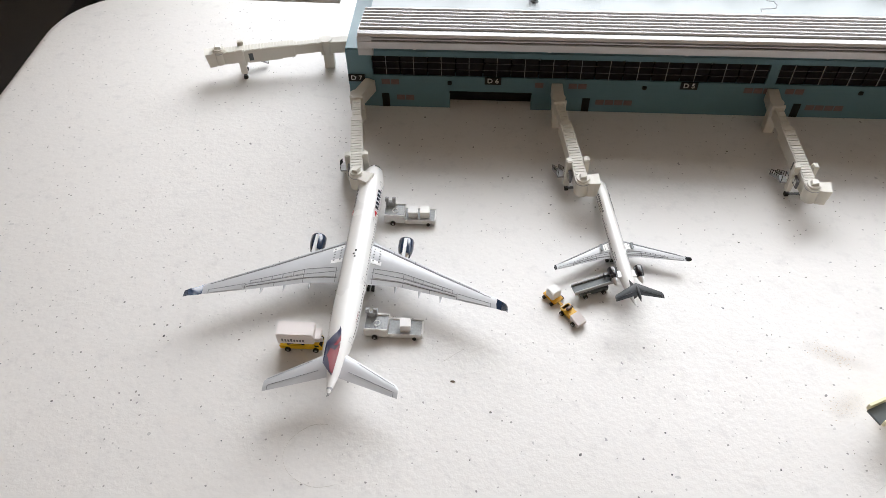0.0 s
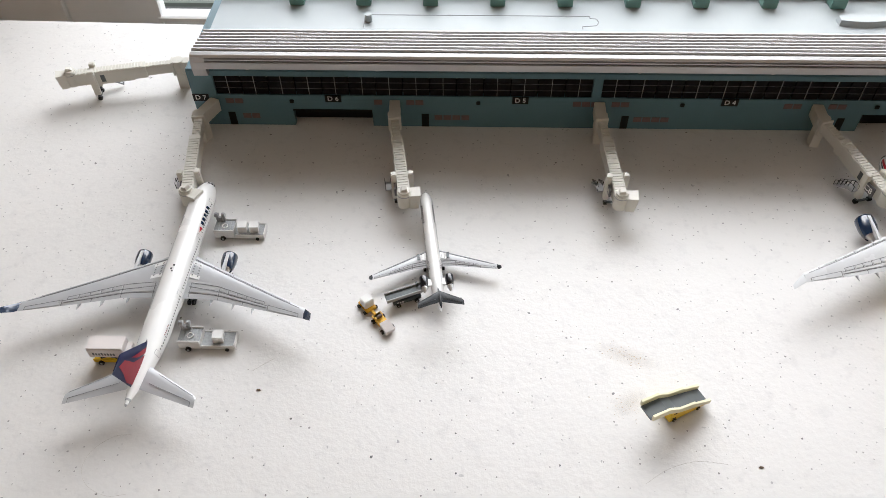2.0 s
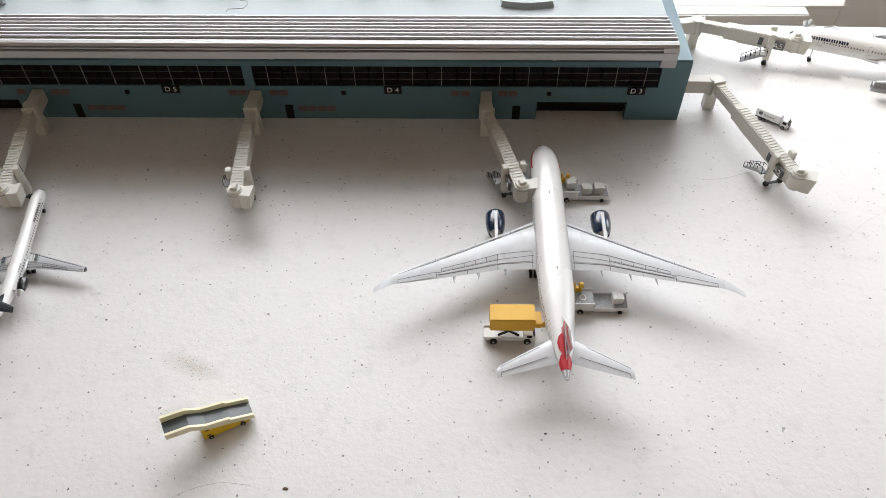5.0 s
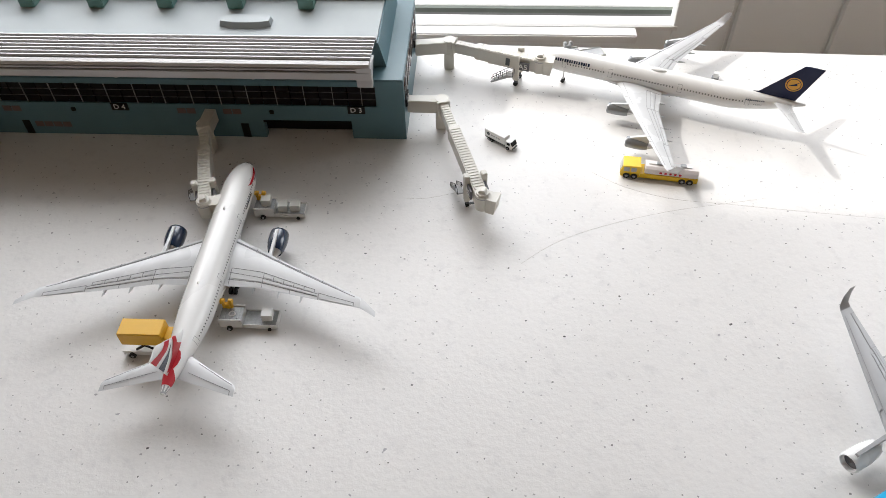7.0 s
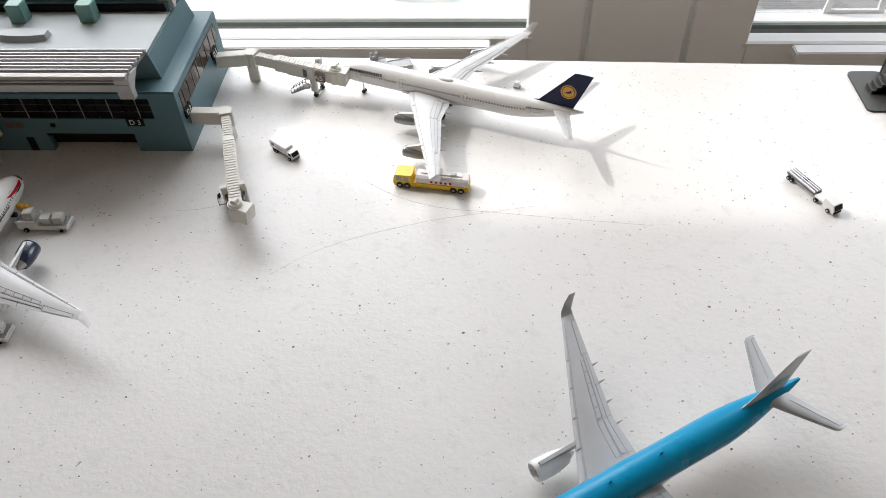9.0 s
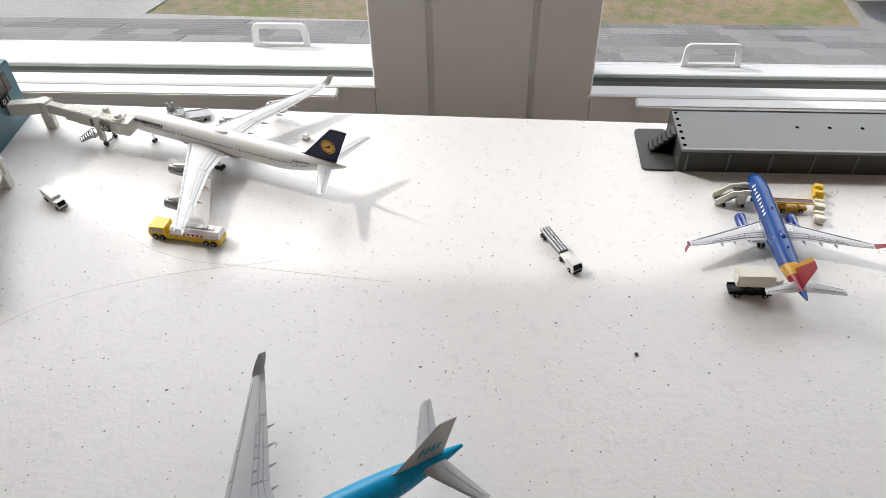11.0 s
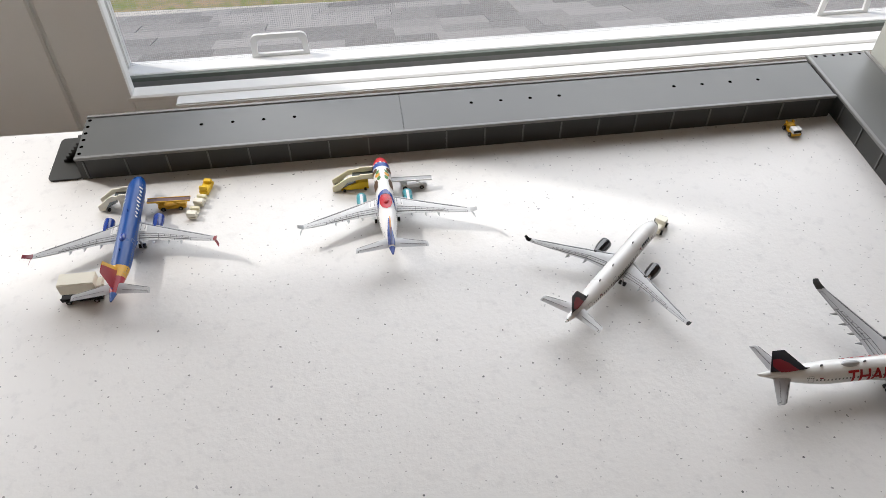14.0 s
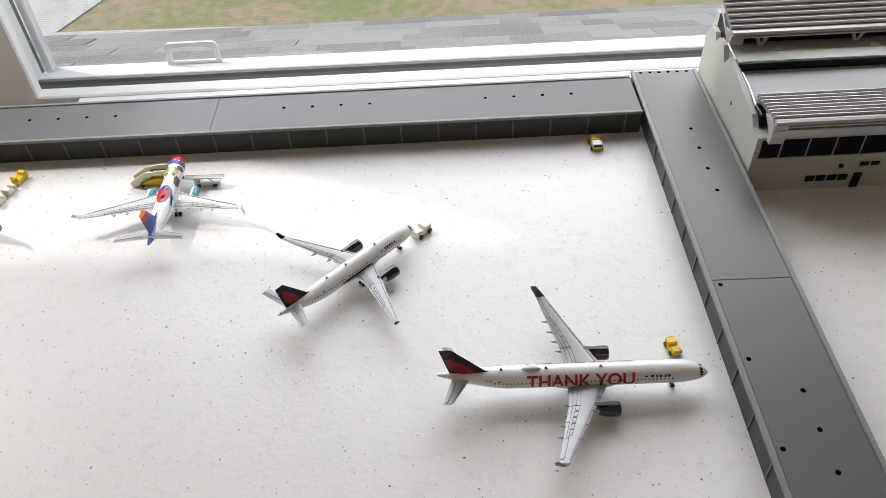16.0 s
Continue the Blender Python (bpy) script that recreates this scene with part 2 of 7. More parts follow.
def add_box(bm, lo, hi, bev=0.0, m=None):
    vs = [bm.verts.new((x, y, z)) for x in (lo[0], hi[0]) for y in (lo[1], hi[1]) for z in (lo[2], hi[2])]
    fs = [bm.faces.new([vs[i] for i in f]) for f in ((0, 1, 3, 2), (4, 6, 7, 5), (0, 4, 5, 1), (2, 3, 7, 6), (0, 2, 6, 4), (1, 5, 7, 3))]
    if bev:
        bmesh.ops.recalc_face_normals(bm, faces=fs)
        es = list({e for f in fs for e in f.edges})
        r = bmesh.ops.bevel(bm, geom=es, offset=bev, segments=2, affect="EDGES", clamp_overlap=True)
        vs = list({v for f in r["faces"] for v in f.verts} | {v for v in vs if v.is_valid})
    if m is not None:
        bmesh.ops.transform(bm, matrix=m, verts=vs)


def boxed(lo, hi, bev=0.0, m=None):
    bm = bmesh.new()
    add_box(bm, lo, hi, bev, m)
    return bm


def add_loft(bm, rings, caps=True):
    rows = [[bm.verts.new(p) for p in r] for r in rings]
    for a, b in zip(rows, rows[1:]):
        for i in range(len(a)):
            j = (i + 1) % len(a)
            bm.faces.new((a[i], a[j], b[j], b[i]))
    if caps:
        bm.faces.new(rows[0]), bm.faces.new(rows[-1])


def lofted(rings, caps=True):
    bm = bmesh.new()
    add_loft(bm, rings, caps)
    return bm


def add_tube(bm, p0, p1, r0, r1=None, seg=12):
    p0, p1 = Vector(p0), Vector(p1)
    q = (p1 - p0).to_track_quat("Z", "Y")
    rings = []
    for p, r in ((p0, r0), (p1, r0 if r1 is None else r1)):
        rings.append([p + q @ Vector((r * math.cos(a), r * math.sin(a), 0)) for a in (2 * math.pi * k / seg for k in range(seg))])
    add_loft(bm, rings)


def tube(p0, p1, r0, r1=None, seg=12):
    bm = bmesh.new()
    add_tube(bm, p0, p1, r0, r1, seg)
    return bm


def add_prism(bm, pts, axis, a, b):
    """A flat outline drawn out between a and b along an axis (0: x; outline y, z), (1: y; outline x, z), (2: z; outline x, y)."""
    def at(p, v):
        return {0: (v, p[0], p[1]), 1: (p[0], v, p[1]), 2: (p[0], p[1], v)}[axis]
    add_loft(bm, [[at(p, a) for p in pts], [at(p, b) for p in pts]])


def prism(pts, axis, a, b):
    bm = bmesh.new()
    add_prism(bm, pts, axis, a, b)
    return bm


def add_path(bm, pts, r, seg=6):
    for a, b in zip(pts, pts[1:]):
        add_tube(bm, a, b, r, seg=seg)


def text_bm(body, height, depth=0.0001, bold=0.0):
    """Letters of the built-in font, centred on the origin in the xy plane."""
    cu = bpy.data.curves.new("letters", "FONT")
    cu.body, cu.size, cu.align_x, cu.align_y, cu.extrude = body, height * 1.38, "CENTER", "CENTER", depth
    cu.resolution_u, cu.offset = 3, bold
    ob = bpy.data.objects.new("letters", cu)
    bm = bmesh.new()
    me = ob.to_mesh()
    bm.from_mesh(me)
    ob.to_mesh_clear()
    bpy.data.objects.remove(ob)
    bpy.data.curves.remove(cu)
    bmesh.ops.triangulate(bm, faces=bm.faces)
    return bm


# ---- table, room ----
def rounded_rect(x0, x1, y0, y1, r, n=10):
    out = []
    for cx, cy, a0 in ((x1 - r, y1 - r, 0), (x0 + r, y1 - r, 90), (x0 + r, y0 + r, 180), (x1 - r, y0 + r, 270)):
        out += [(cx + r * math.cos(radians(a0 + 90 * k / n)), cy + r * math.sin(radians(a0 + 90 * k / n))) for k in range(n + 1)]
    return out


TABLE_H = 0.735
turn_t = pose(0, 0.5085, 0, 0, 0, -1.55)


def folding_table():
    t = thing("folding_table", "white speckled plastic folding table under the model airport", "table", turn_t)
    rings = []
    for inset, z in ((0.006, -0.045), (0, -0.040), (0, -0.007), (0.0015, -0.0025), (0.0045, -0.0004), (0.008, 0.0)):
        rings.append([(x, y, z) for x, y in rounded_rect(-0.272 + inset, 1.62 - inset, -0.76 + inset, 0 - inset, 0.05 - inset)])
    part("tabletop", lofted(rings), M["table"], t, smooth=40)
    for x in (-0.1, 1.45):
        for y in (-0.68, -0.08):
            bm = bmesh.new()
            add_tube(bm, (x, y, -0.0445), (x, y, -TABLE_H), 0.014)
            part("leg", bm, M["vgrey"], t, "grey steel tube leg", smooth=40)
    return t


folding_table()
FLOOR, CEIL = -TABLE_H, 1.70
WALL_Y, WALL_T = 0.628, 0.074
# room depth is assumed; the south wall stands near to raise the bounce
X0, X1, Y0 = -1.6, 2.9, -1.8
WINS = [(-0.165, 0.592, -0.067, 0.68), (0.768, 1.66, -0.072, 0.68)]


def setting(name, bm, material, label="", smooth=None):
    return tagged(part(name, bm, material, None, "", smooth), label, "", "", "structure")


# room shell: carpet, ceiling and wall colours chosen for a warm bounce
setting("floor", boxed((X0 - 0.1, Y0 - 0.1, FLOOR - 0.05), (X1 + 0.1, WALL_Y, FLOOR)), M["carpet"], "beige carpet floor of the room")
setting("ceiling", boxed((X0 - 0.1, Y0 - 0.1, CEIL), (X1 + 0.1, WALL_Y + WALL_T, CEIL + 0.08)), M["ceiling"], "plain warm white painted ceiling")
# walls out of view, added in tan as reflectors of warm light
setting("wall_west", boxed((X0 - 0.1, Y0, FLOOR), (X0, WALL_Y, CEIL)), M["paint"], "unseen tan painted wall, added to bounce warm light")
setting("wall_east", boxed((X1, Y0, FLOOR), (X1 + 0.1, WALL_Y, CEIL)), M["paint"], "unseen tan painted wall, added to bounce warm light")
setting("wall_south", boxed((X0 - 0.1, Y0 - 0.1, FLOOR), (X1 + 0.1, Y0, CEIL)), M["paint"], "unseen tan painted wall, added to bounce warm light")

RABBET = 0.031


def window_wall():
    bm = bmesh.new()
    y0, y1 = WALL_Y, WALL_Y + 0.011
    back = WALL_Y + WALL_T
    for x0, x1 in ((X0 - 0.1, WINS[0][0] - RABBET), (WINS[0][1] + RABBET, WINS[1][0] - RABBET), (WINS[1][1] + RABBET, X1 + 0.1)):
        add_box(bm, (x0, y1 + 0.0002, FLOOR), (x1, back, CEIL))
    for x0, x1 in ((X0 - 0.1, WINS[0][0]), (WINS[0][1], WINS[1][0]), (WINS[1][1], X1 + 0.1)):
        # boards with narrow grooves between them
        xs = [0.639 + 0.0805 * k for k in range(-40, 60) if x0 + 0.02 < 0.639 + 0.0805 * k < x1 - 0.02]
        cuts = [x0] + xs + [x1]
        for k, (a, b) in enumerate(zip(cuts, cuts[1:])):
            ga, gb = (0 if k == 0 else 0.0018), (0 if k == len(cuts) - 2 else 0.0018)
            add_prism(bm, [(a + ga + 0.0012, y0), (b - gb - 0.0012, y0), (b - gb, y0 + 0.002), (b - gb, y1), (a + ga, y1), (a + ga, y0 + 0.002)], 2, FLOOR, CEIL)
        for x in xs:
            add_box(bm, (x - 0.0019, y0 + 0.005, FLOOR), (x + 0.0019, y1, CEIL))
    for x0, x1, z0, z1 in WINS:
        add_box(bm, (x0, y0, FLOOR), (x1, y0 + 0.0095, z0 - 0.0065))
        add_box(bm, (x0 - RABBET, y1 + 0.0002, FLOOR), (x1 + RABBET, back, z0 - 0.06))
        add_box(bm, (x0, y0, z1), (x1, y1, CEIL))
        add_box(bm, (x0 - RABBET, y1 + 0.0002, z1 + 0.0005), (x1 + RABBET, back, CEIL))
    setting("wall_north", bm, M["panel"], "off-white panelled wall with narrow vertical grooves, between two windows")


window_wall()


def window(name, x0, x1, z0, z1, handles, ybar, zfront, ztop):
    """A sliding window with a sloping sill, a sash and an insect screen with lift handles."""
    w = thing(name, "white vinyl window with an insect screen", "window", kind="structure")
    bm = prism([(0.6272, z0 - 0.006), (0.6272, z0 - 0.0028), (0.629, z0 - 0.0015), (0.640, z0 - 0.0008), (0.640, z0 - 0.028), (0.6377, z0 - 0.028), (0.6377, z0 - 0.006)], 0, x0 - 0.004, x1 + 0.004)
    part("window_sill", bm, M["sill"], w)
    # the frame sits in a rabbet behind the wall's face
    x0, x1 = x0 - RABBET, x1 + RABBET
    part("sill_groove", boxed((x0, 0.6402, z0 - 0.058), (x1, ybar - 0.0002, z0 - 0.030)), M["groove"], w, "grey track in the sill")
    part("sill_channel", boxed((x0, ybar - 0.0042, z0 - 0.0298), (x1, ybar - 0.0002, z0 + zfront - 0.0045)), M["groove"], w)
    part("sill_seal", boxed((x0, ybar - 0.0046, z0 + zfront - 0.0044), (x1, ybar - 0.0002, z0 + zfront - 0.0006)), M["seal"], w, "dark grey-green seal")
    part("outer_sill", prism([(0.7162, z0 - 0.06), (0.7162, z0 - 0.0365), (0.74, z0 - 0.044), (0.74, z0 - 0.06)], 0, x0, x1), M["sill"], w)
    for a, b in ((x0, x0 + 0.004), (x1 - 0.004, x1)):
        part("jamb", boxed((a, 0.6395, z0 - 0.0005), (b, 0.670, z1), 0.001), M["sill"], w)
        part("jamb_liner", boxed((a, 0.6702, z0 + zfront + 0.0006), (b, 0.6975, z1 - 0.021)), M["sill"], w)
        part("jamb_seal", boxed((a, 0.6977, z0 + zfront + 0.0006), (b, 0.7035, z1 - 0.021)), M["seal"], w, "dark side seal")
    part("head", boxed((x0, 0.6395, z1 - 0.02), (x1, 0.70, z1 - 0.0005), 0.001), M["sill"], w)
    zs = z0 + ztop
    fr = bmesh.new()
    add_prism(fr, [(ybar, z0 - 0.05), (ybar, z0 + zfront - 0.001), (ybar + 0.001, z0 + zfront), (0.711, zs), (0.716, zs), (0.716, z0 - 0.05)], 0, x0 + 0.0042, x1 - 0.0042)
    for a, b in ((x0 + 0.0042, x0 + 0.011), (x1 - 0.011, x1 - 0.0042)):
        add_box(fr, (a, 0.704, zs + 0.0002), (b, 0.716, z1 - 0.022), 0.001)
    screen = part("screen_frame", fr, M["sill"], w)
    for hx in handles:
        hm = bmesh.new()
        pts, inn = [], []
        for out, hw, lo, hi, r in ((pts, 0.0250, -0.002, 0.0225, 0.006), (inn, 0.0195, 0.0035, 0.0178, 0.0035)):
            out.append((hx - hw - 0.001, zs + lo))
            for k in range(5):
                q = radians(180 - 22.5 * k)
                out.append((hx - hw + r + r * math.cos(q), zs + hi - r + r * math.sin(q)))
            for k in range(5):
                q = radians(90 - 22.5 * k)
                out.append((hx + hw - r + r * math.cos(q), zs + hi - r + r * math.sin(q)))
            out.append((hx + hw + 0.001, zs + lo))
        rows = [[hm.verts.new((p[0], y, p[1])) for p in q] for q, y in ((pts, 0.7085), (pts, 0.7115), (inn, 0.7115), (inn, 0.7085))]
        for a, b in zip(rows, rows[1:] + rows[:1]):
            for i in range(12):
                j = (i + 1) % 12
                hm.faces.new((a[i], a[j], b[j], b[i]))
        part("lift_handle", hm, M["sill"], screen, "white loop handle")
    # insect mesh: fine crossing threads
    vs, fs = [], []
    step = 0.0019
    nx, nz = int((x1 - x0 - 0.022) / step), int(0.30 / step)
    for k in range(nx):
        x = x0 + 0.011 + k * step
        vs += [(x, 0.7105, zs), (x + 0.00017, 0.7105, zs), (x + 0.00017, 0.7105, zs + 0.31), (x, 0.7105, zs + 0.31)]
    for k in range(nz):
        z = zs + k * step
        vs += [(x0 + 0.011, 0.711, z), (x1 - 0.011, 0.711, z), (x1 - 0.011, 0.711, z + 0.00017), (x0 + 0.011, 0.711, z + 0.00017)]
    fs = [(4 * k, 4 * k + 1, 4 * k + 2, 4 * k + 3) for k in range(len(vs) // 4)]
    me = bpy.data.meshes.new("insect_mesh")
    me.from_pydata(vs, [], fs)
    me.materials.append(M["mesh"])
    net = new("insect_mesh", me)
    net.parent = screen
    tagged(net, label="fine grey insect mesh", kind="stuff")
    net.visible_shadow = False
    return w


window("window_1", *WINS[0], (0.498, -0.02), 0.661, -0.0040, -0.0130)
window("window_2", *WINS[1], (0.882, 1.42), 0.690, -0.0200, -0.0230)
for x0, x1, zt in ((-0.11, 0.563, -0.0705), (0.803, 1.63, -0.0755)):
    setting("trim", boxed((x0, 0.615, zt - 0.0075), (x1, WALL_Y, zt), 0.001), M["sill"], "white painted trim rail below the window")

# ---- outside ----
GZ = -5.5


def ground_mat(name, c0, c1, scale, bump=0.6):
    m, nt, p = nodes_of(name)
    n, ln = nt.nodes, nt.links
    tc, a, b = n.new("ShaderNodeTexCoord"), n.new("ShaderNodeTexNoise"), n.new("ShaderNodeTexNoise")
    a.inputs["Scale"].default_value, a.inputs["Detail"].default_value = scale, 6
    b.inputs["Scale"].default_value, b.inputs["Detail"].default_value = scale * 9, 4
    ln.new(tc.outputs["Object"], a.inputs["Vector"]), ln.new(tc.outputs["Object"], b.inputs["Vector"])
    ad = n.new("ShaderNodeMath")
    ad.operation = "ADD"
    ln.new(a.outputs[0], ad.inputs[0]), ln.new(b.outputs[0], ad.inputs[1])
    r = n.new("ShaderNodeMapRange")
    r.inputs[1].default_value, r.inputs[2].default_value = 0.84, 1.16
    ln.new(ad.outputs[0], r.inputs[0])
    x = n.new("ShaderNodeMix")
    x.data_type = "RGBA"
    x.inputs["A"].default_value, x.inputs["B"].default_value = (*c0, 1), (*c1, 1)
    ln.new(r.outputs[0], x.inputs["Factor"])
    ln.new(x.outputs["Result"], p.inputs["Base Color"])
    p.inputs["Roughness"].default_value = 0.9
    return m


M["lawn"] = ground_mat("patchy_dry_lawn", (0.55, 0.40, 0.25), (0.31, 0.34, 0.11), 0.55)
M["asphalt"] = ground_mat("worn_asphalt", (0.46, 0.44, 0.41), (0.54, 0.51, 0.48), 2.2)


def shingle_mat():
    """Weathered asphalt shingles: mineral grain, and a tone of its own for every piece."""
    m, nt, p = nodes_of("weathered_grey_shingle")
    n, ln = nt.nodes, nt.links
    tc, info, own, g = (n.new("ShaderNode" + k) for k in ("TexCoord", "NewGeometry", "ObjectInfo", "TexNoise"))
    g.inputs["Scale"].default_value, g.inputs["Detail"].default_value = 90, 5
    ln.new(tc.outputs["Object"], g.inputs["Vector"])
    a, b = n.new("ShaderNodeMath"), n.new("ShaderNodeMath")
    a.operation = b.operation = "MULTIPLY_ADD"
    ln.new(info.outputs["Random Per Island"], b.inputs[0]), ln.new(own.outputs["Random"], b.inputs[2])
    b.inputs[1].default_value = 1.0
    fr = n.new("ShaderNodeMath")
    fr.operation = "FRACT"
    ln.new(b.outputs[0], fr.inputs[0])
    ln.new(fr.outputs[0], a.inputs[0]), ln.new(g.outputs[0], a.inputs[2])
    a.inputs[1].default_value = 0.9
    r = n.new("ShaderNodeMapRange")
    r.inputs[1].default_value, r.inputs[2].default_value = 0.3, 1.3
    r.inputs[3].default_value, r.inputs[4].default_value = 0.23, 0.49
    ln.new(a.outputs[0], r.inputs[0])
    t = n.new("ShaderNodeVectorMath")
    t.operation = "SCALE"
    t.inputs[0].default_value = (1.0, 0.95, 0.90)
    ln.new(r.outputs[0], t.inputs["Scale"])
    ln.new(t.outputs[0], p.inputs["Base Color"])
    p.inputs["Roughness"].default_value = 0.9
    return m


M["shingle"] = shingle_mat()


def smudge_mat():
    """A thin film of dried tan dirt, patchy and fading out."""
    m, nt, p = nodes_of("dried_tan_smudge")
    n, ln = nt.nodes, nt.links
    tc, grad, a, mul, pw = (n.new("ShaderNode" + k) for k in ("TexCoord", "TexGradient", "TexNoise", "Math", "MapRange"))
    grad.gradient_type = "SPHERICAL"
    a.inputs["Scale"].default_value, a.inputs["Detail"].default_value, a.inputs["Roughness"].default_value = 7.0, 10, 0.8
    ln.new(tc.outputs["Object"], grad.inputs["Vector"]), ln.new(tc.outputs["Object"], a.inputs["Vector"])
    mul.operation = "MULTIPLY"
    ln.new(grad.outputs["Fac"], mul.inputs[0]), ln.new(a.outputs[0], mul.inputs[1])
    pw.inputs[1].default_value, pw.inputs[2].default_value, pw.inputs[4].default_value = 0.10, 0.46, 0.20
    ln.new(mul.outputs[0], pw.inputs[0])
    ln.new(pw.outputs[0], p.inputs["Alpha"])
    p.inputs["Base Color"].default_value = (0.50, 0.40, 0.29, 1)
    p.inputs["Roughness"].default_value = 0.8
    return m


M["smudge"] = smudge_mat()
M["concrete"] = ground_mat("pale_concrete", (0.74, 0.69, 0.61), (0.82, 0.77, 0.69), 1.5)
bm = bmesh.new()
bmesh.ops.create_grid(bm, x_segments=1, y_segments=1, size=400)
bmesh.ops.translate(bm, verts=bm.verts, vec=(0, 0, GZ))
setting("ground", bm, M["lawn"], "patchy dry and green lawn")
# lower roof under the windows, falling away from the wall
ROOF_EDGE, ROOF_Z, ROOF_FALL = 2.60, -1.036, 0.348
roof_deg = math.degrees(math.atan(ROOF_FALL))
bm = prism([(0.72, ROOF_Z + (ROOF_EDGE - 0.72) * ROOF_FALL - 0.012), (ROOF_EDGE, ROOF_Z - 0.012), (ROOF_EDGE, ROOF_Z - 0.20), (0.72, ROOF_Z - 0.20)], 0, -5.0, 7.0)
low_roof = setting("lower_roof", bm, M["shingle"], "weathered grey shingle roof below the windows")
part("gutter", boxed((-5.0, ROOF_EDGE + 0.001, ROOF_Z - 0.14), (7.0, ROOF_EDGE + 0.09, ROOF_Z - 0.075), 0.01), M["sill"], low_roof, "white gutter at the roof's edge")
bm = bmesh.new()
add_box(bm, (X0 - 0.1, Y0 - 0.1, GZ), (X1 + 0.1, 0.702, FLOOR - 0.0502))
add_box(bm, (-4.9, 0.704, GZ), (6.9, 2.25, ROOF_Z - 0.202))
setting("house_wall", bm, M["panel"], "plain outer walls of the storeys below")
lawn_x, lawn_y = -4.85, 11.30
bm = bmesh.new()
add_prism(bm, [(-30, 6.0), (6.35, 6.0), (6.35, lawn_y - 0.45), (1.5, lawn_y - 0.25), (lawn_x, lawn_y), (lawn_x + 0.45, lawn_y + 1.1), (lawn_x + 5.2, lawn_y + 14.0), (-30, lawn_y + 14.0)], 2, GZ - 0.1, GZ + 0.02)
setting("pavement", bm, M["concrete"], "pale concrete drive and walk beside the lawn")
setting("road", boxed((6.352, 6.0, GZ - 0.1), (40, 24.0, GZ + 0.015)), M["asphalt"], "grey worn asphalt beyond the lawn")


# ---- terminals ----
def canopy(t, cname, y0, z0, y1, z1, drop, xa, xb, n):
    """Ribbed silver canopy from its back edge (y0, z0) to its front lip (y1, z1), with a stepped fascia."""
    # base in the darkened silver, standing in for shade between the ribs
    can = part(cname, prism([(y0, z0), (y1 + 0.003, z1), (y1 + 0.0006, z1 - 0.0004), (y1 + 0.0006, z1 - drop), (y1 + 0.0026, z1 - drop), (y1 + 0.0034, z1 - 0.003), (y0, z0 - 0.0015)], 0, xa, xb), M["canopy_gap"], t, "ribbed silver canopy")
    for k in range(n):
        f = (k + 0.5) / n
        y, z = y0 + (y1 + 0.003 - y0) * f, z0 + (z1 - z0) * f
        h = (y0 - y1) / n * 0.27
        bm = prism([(y - h, z + 0.0001), (y - h * 0.85, z + 0.0008), (y - h * 0.3, z + 0.0013), (y + h * 0.4, z + 0.0012), (y + h, z + 0.0001)], 0, xa - 0.0006, xb + 0.0006)
        part("rib", bm, M["canopy"], can)
    part("lip", prism([(y1 + 0.0030, z1 + 0.0002), (y1 + 0.0012, z1 + 0.0008), (y1 - 0.0006, z1 + 0.0004), (y1 - 0.0012, z1 - 0.0010), (y1 - 0.0004, z1 - 0.0017), (y1 + 0.0005, z1 - 0.0017)], 0, xa - 0.0006, xb + 0.0006), M["canopy"], can)
    part("fascia_moulding", prism([(y1 + 0.0005, z1 - 0.0024), (y1 - 0.0003, z1 - 0.0027), (y1 - 0.0003, z1 - 0.0034), (y1 + 0.0005, z1 - 0.0036)], 0, xa - 0.0005, xb + 0.0005), M["canopy"], can)
    if drop > 0.006:
        part("fascia", boxed((xa - 0.0006, y1 - 0.0008, z1 - drop), (xb + 0.0006, y1 + 0.0005, z1 - 0.0043), 0.0002), M["canopy"], can)
    # curved end cheeks with feet
    for xx in (xa - 0.0014, xb - 0.0062):
        part("end_foot", prism([(y1 + 0.012, z1 - 0.0022), (y1 + 0.004, z1 - 0.0008), (y1 - 0.0002, z1 - 0.002), (y1 - 0.0010, z1 - drop), (y1 - 0.0002, z1 - drop - 0.0046), (y1 + 0.003, z1 - drop - 0.0046), (y1 + 0.0034, z1 - drop), (y1 + 0.006, z1 - 0.006)], 0, xx, xx + 0.0076), M["canopy"], can)
    k = xa + 0.028
    while k < xb - 0.02:
        part("bracket", tube((k, y1 + 0.0002, z1 - drop + 0.0004), (k, y1 + 0.006, z1 - drop + 0.0004), 0.0014, seg=12), M["canopy"], can)
        k += 0.0695
    return can


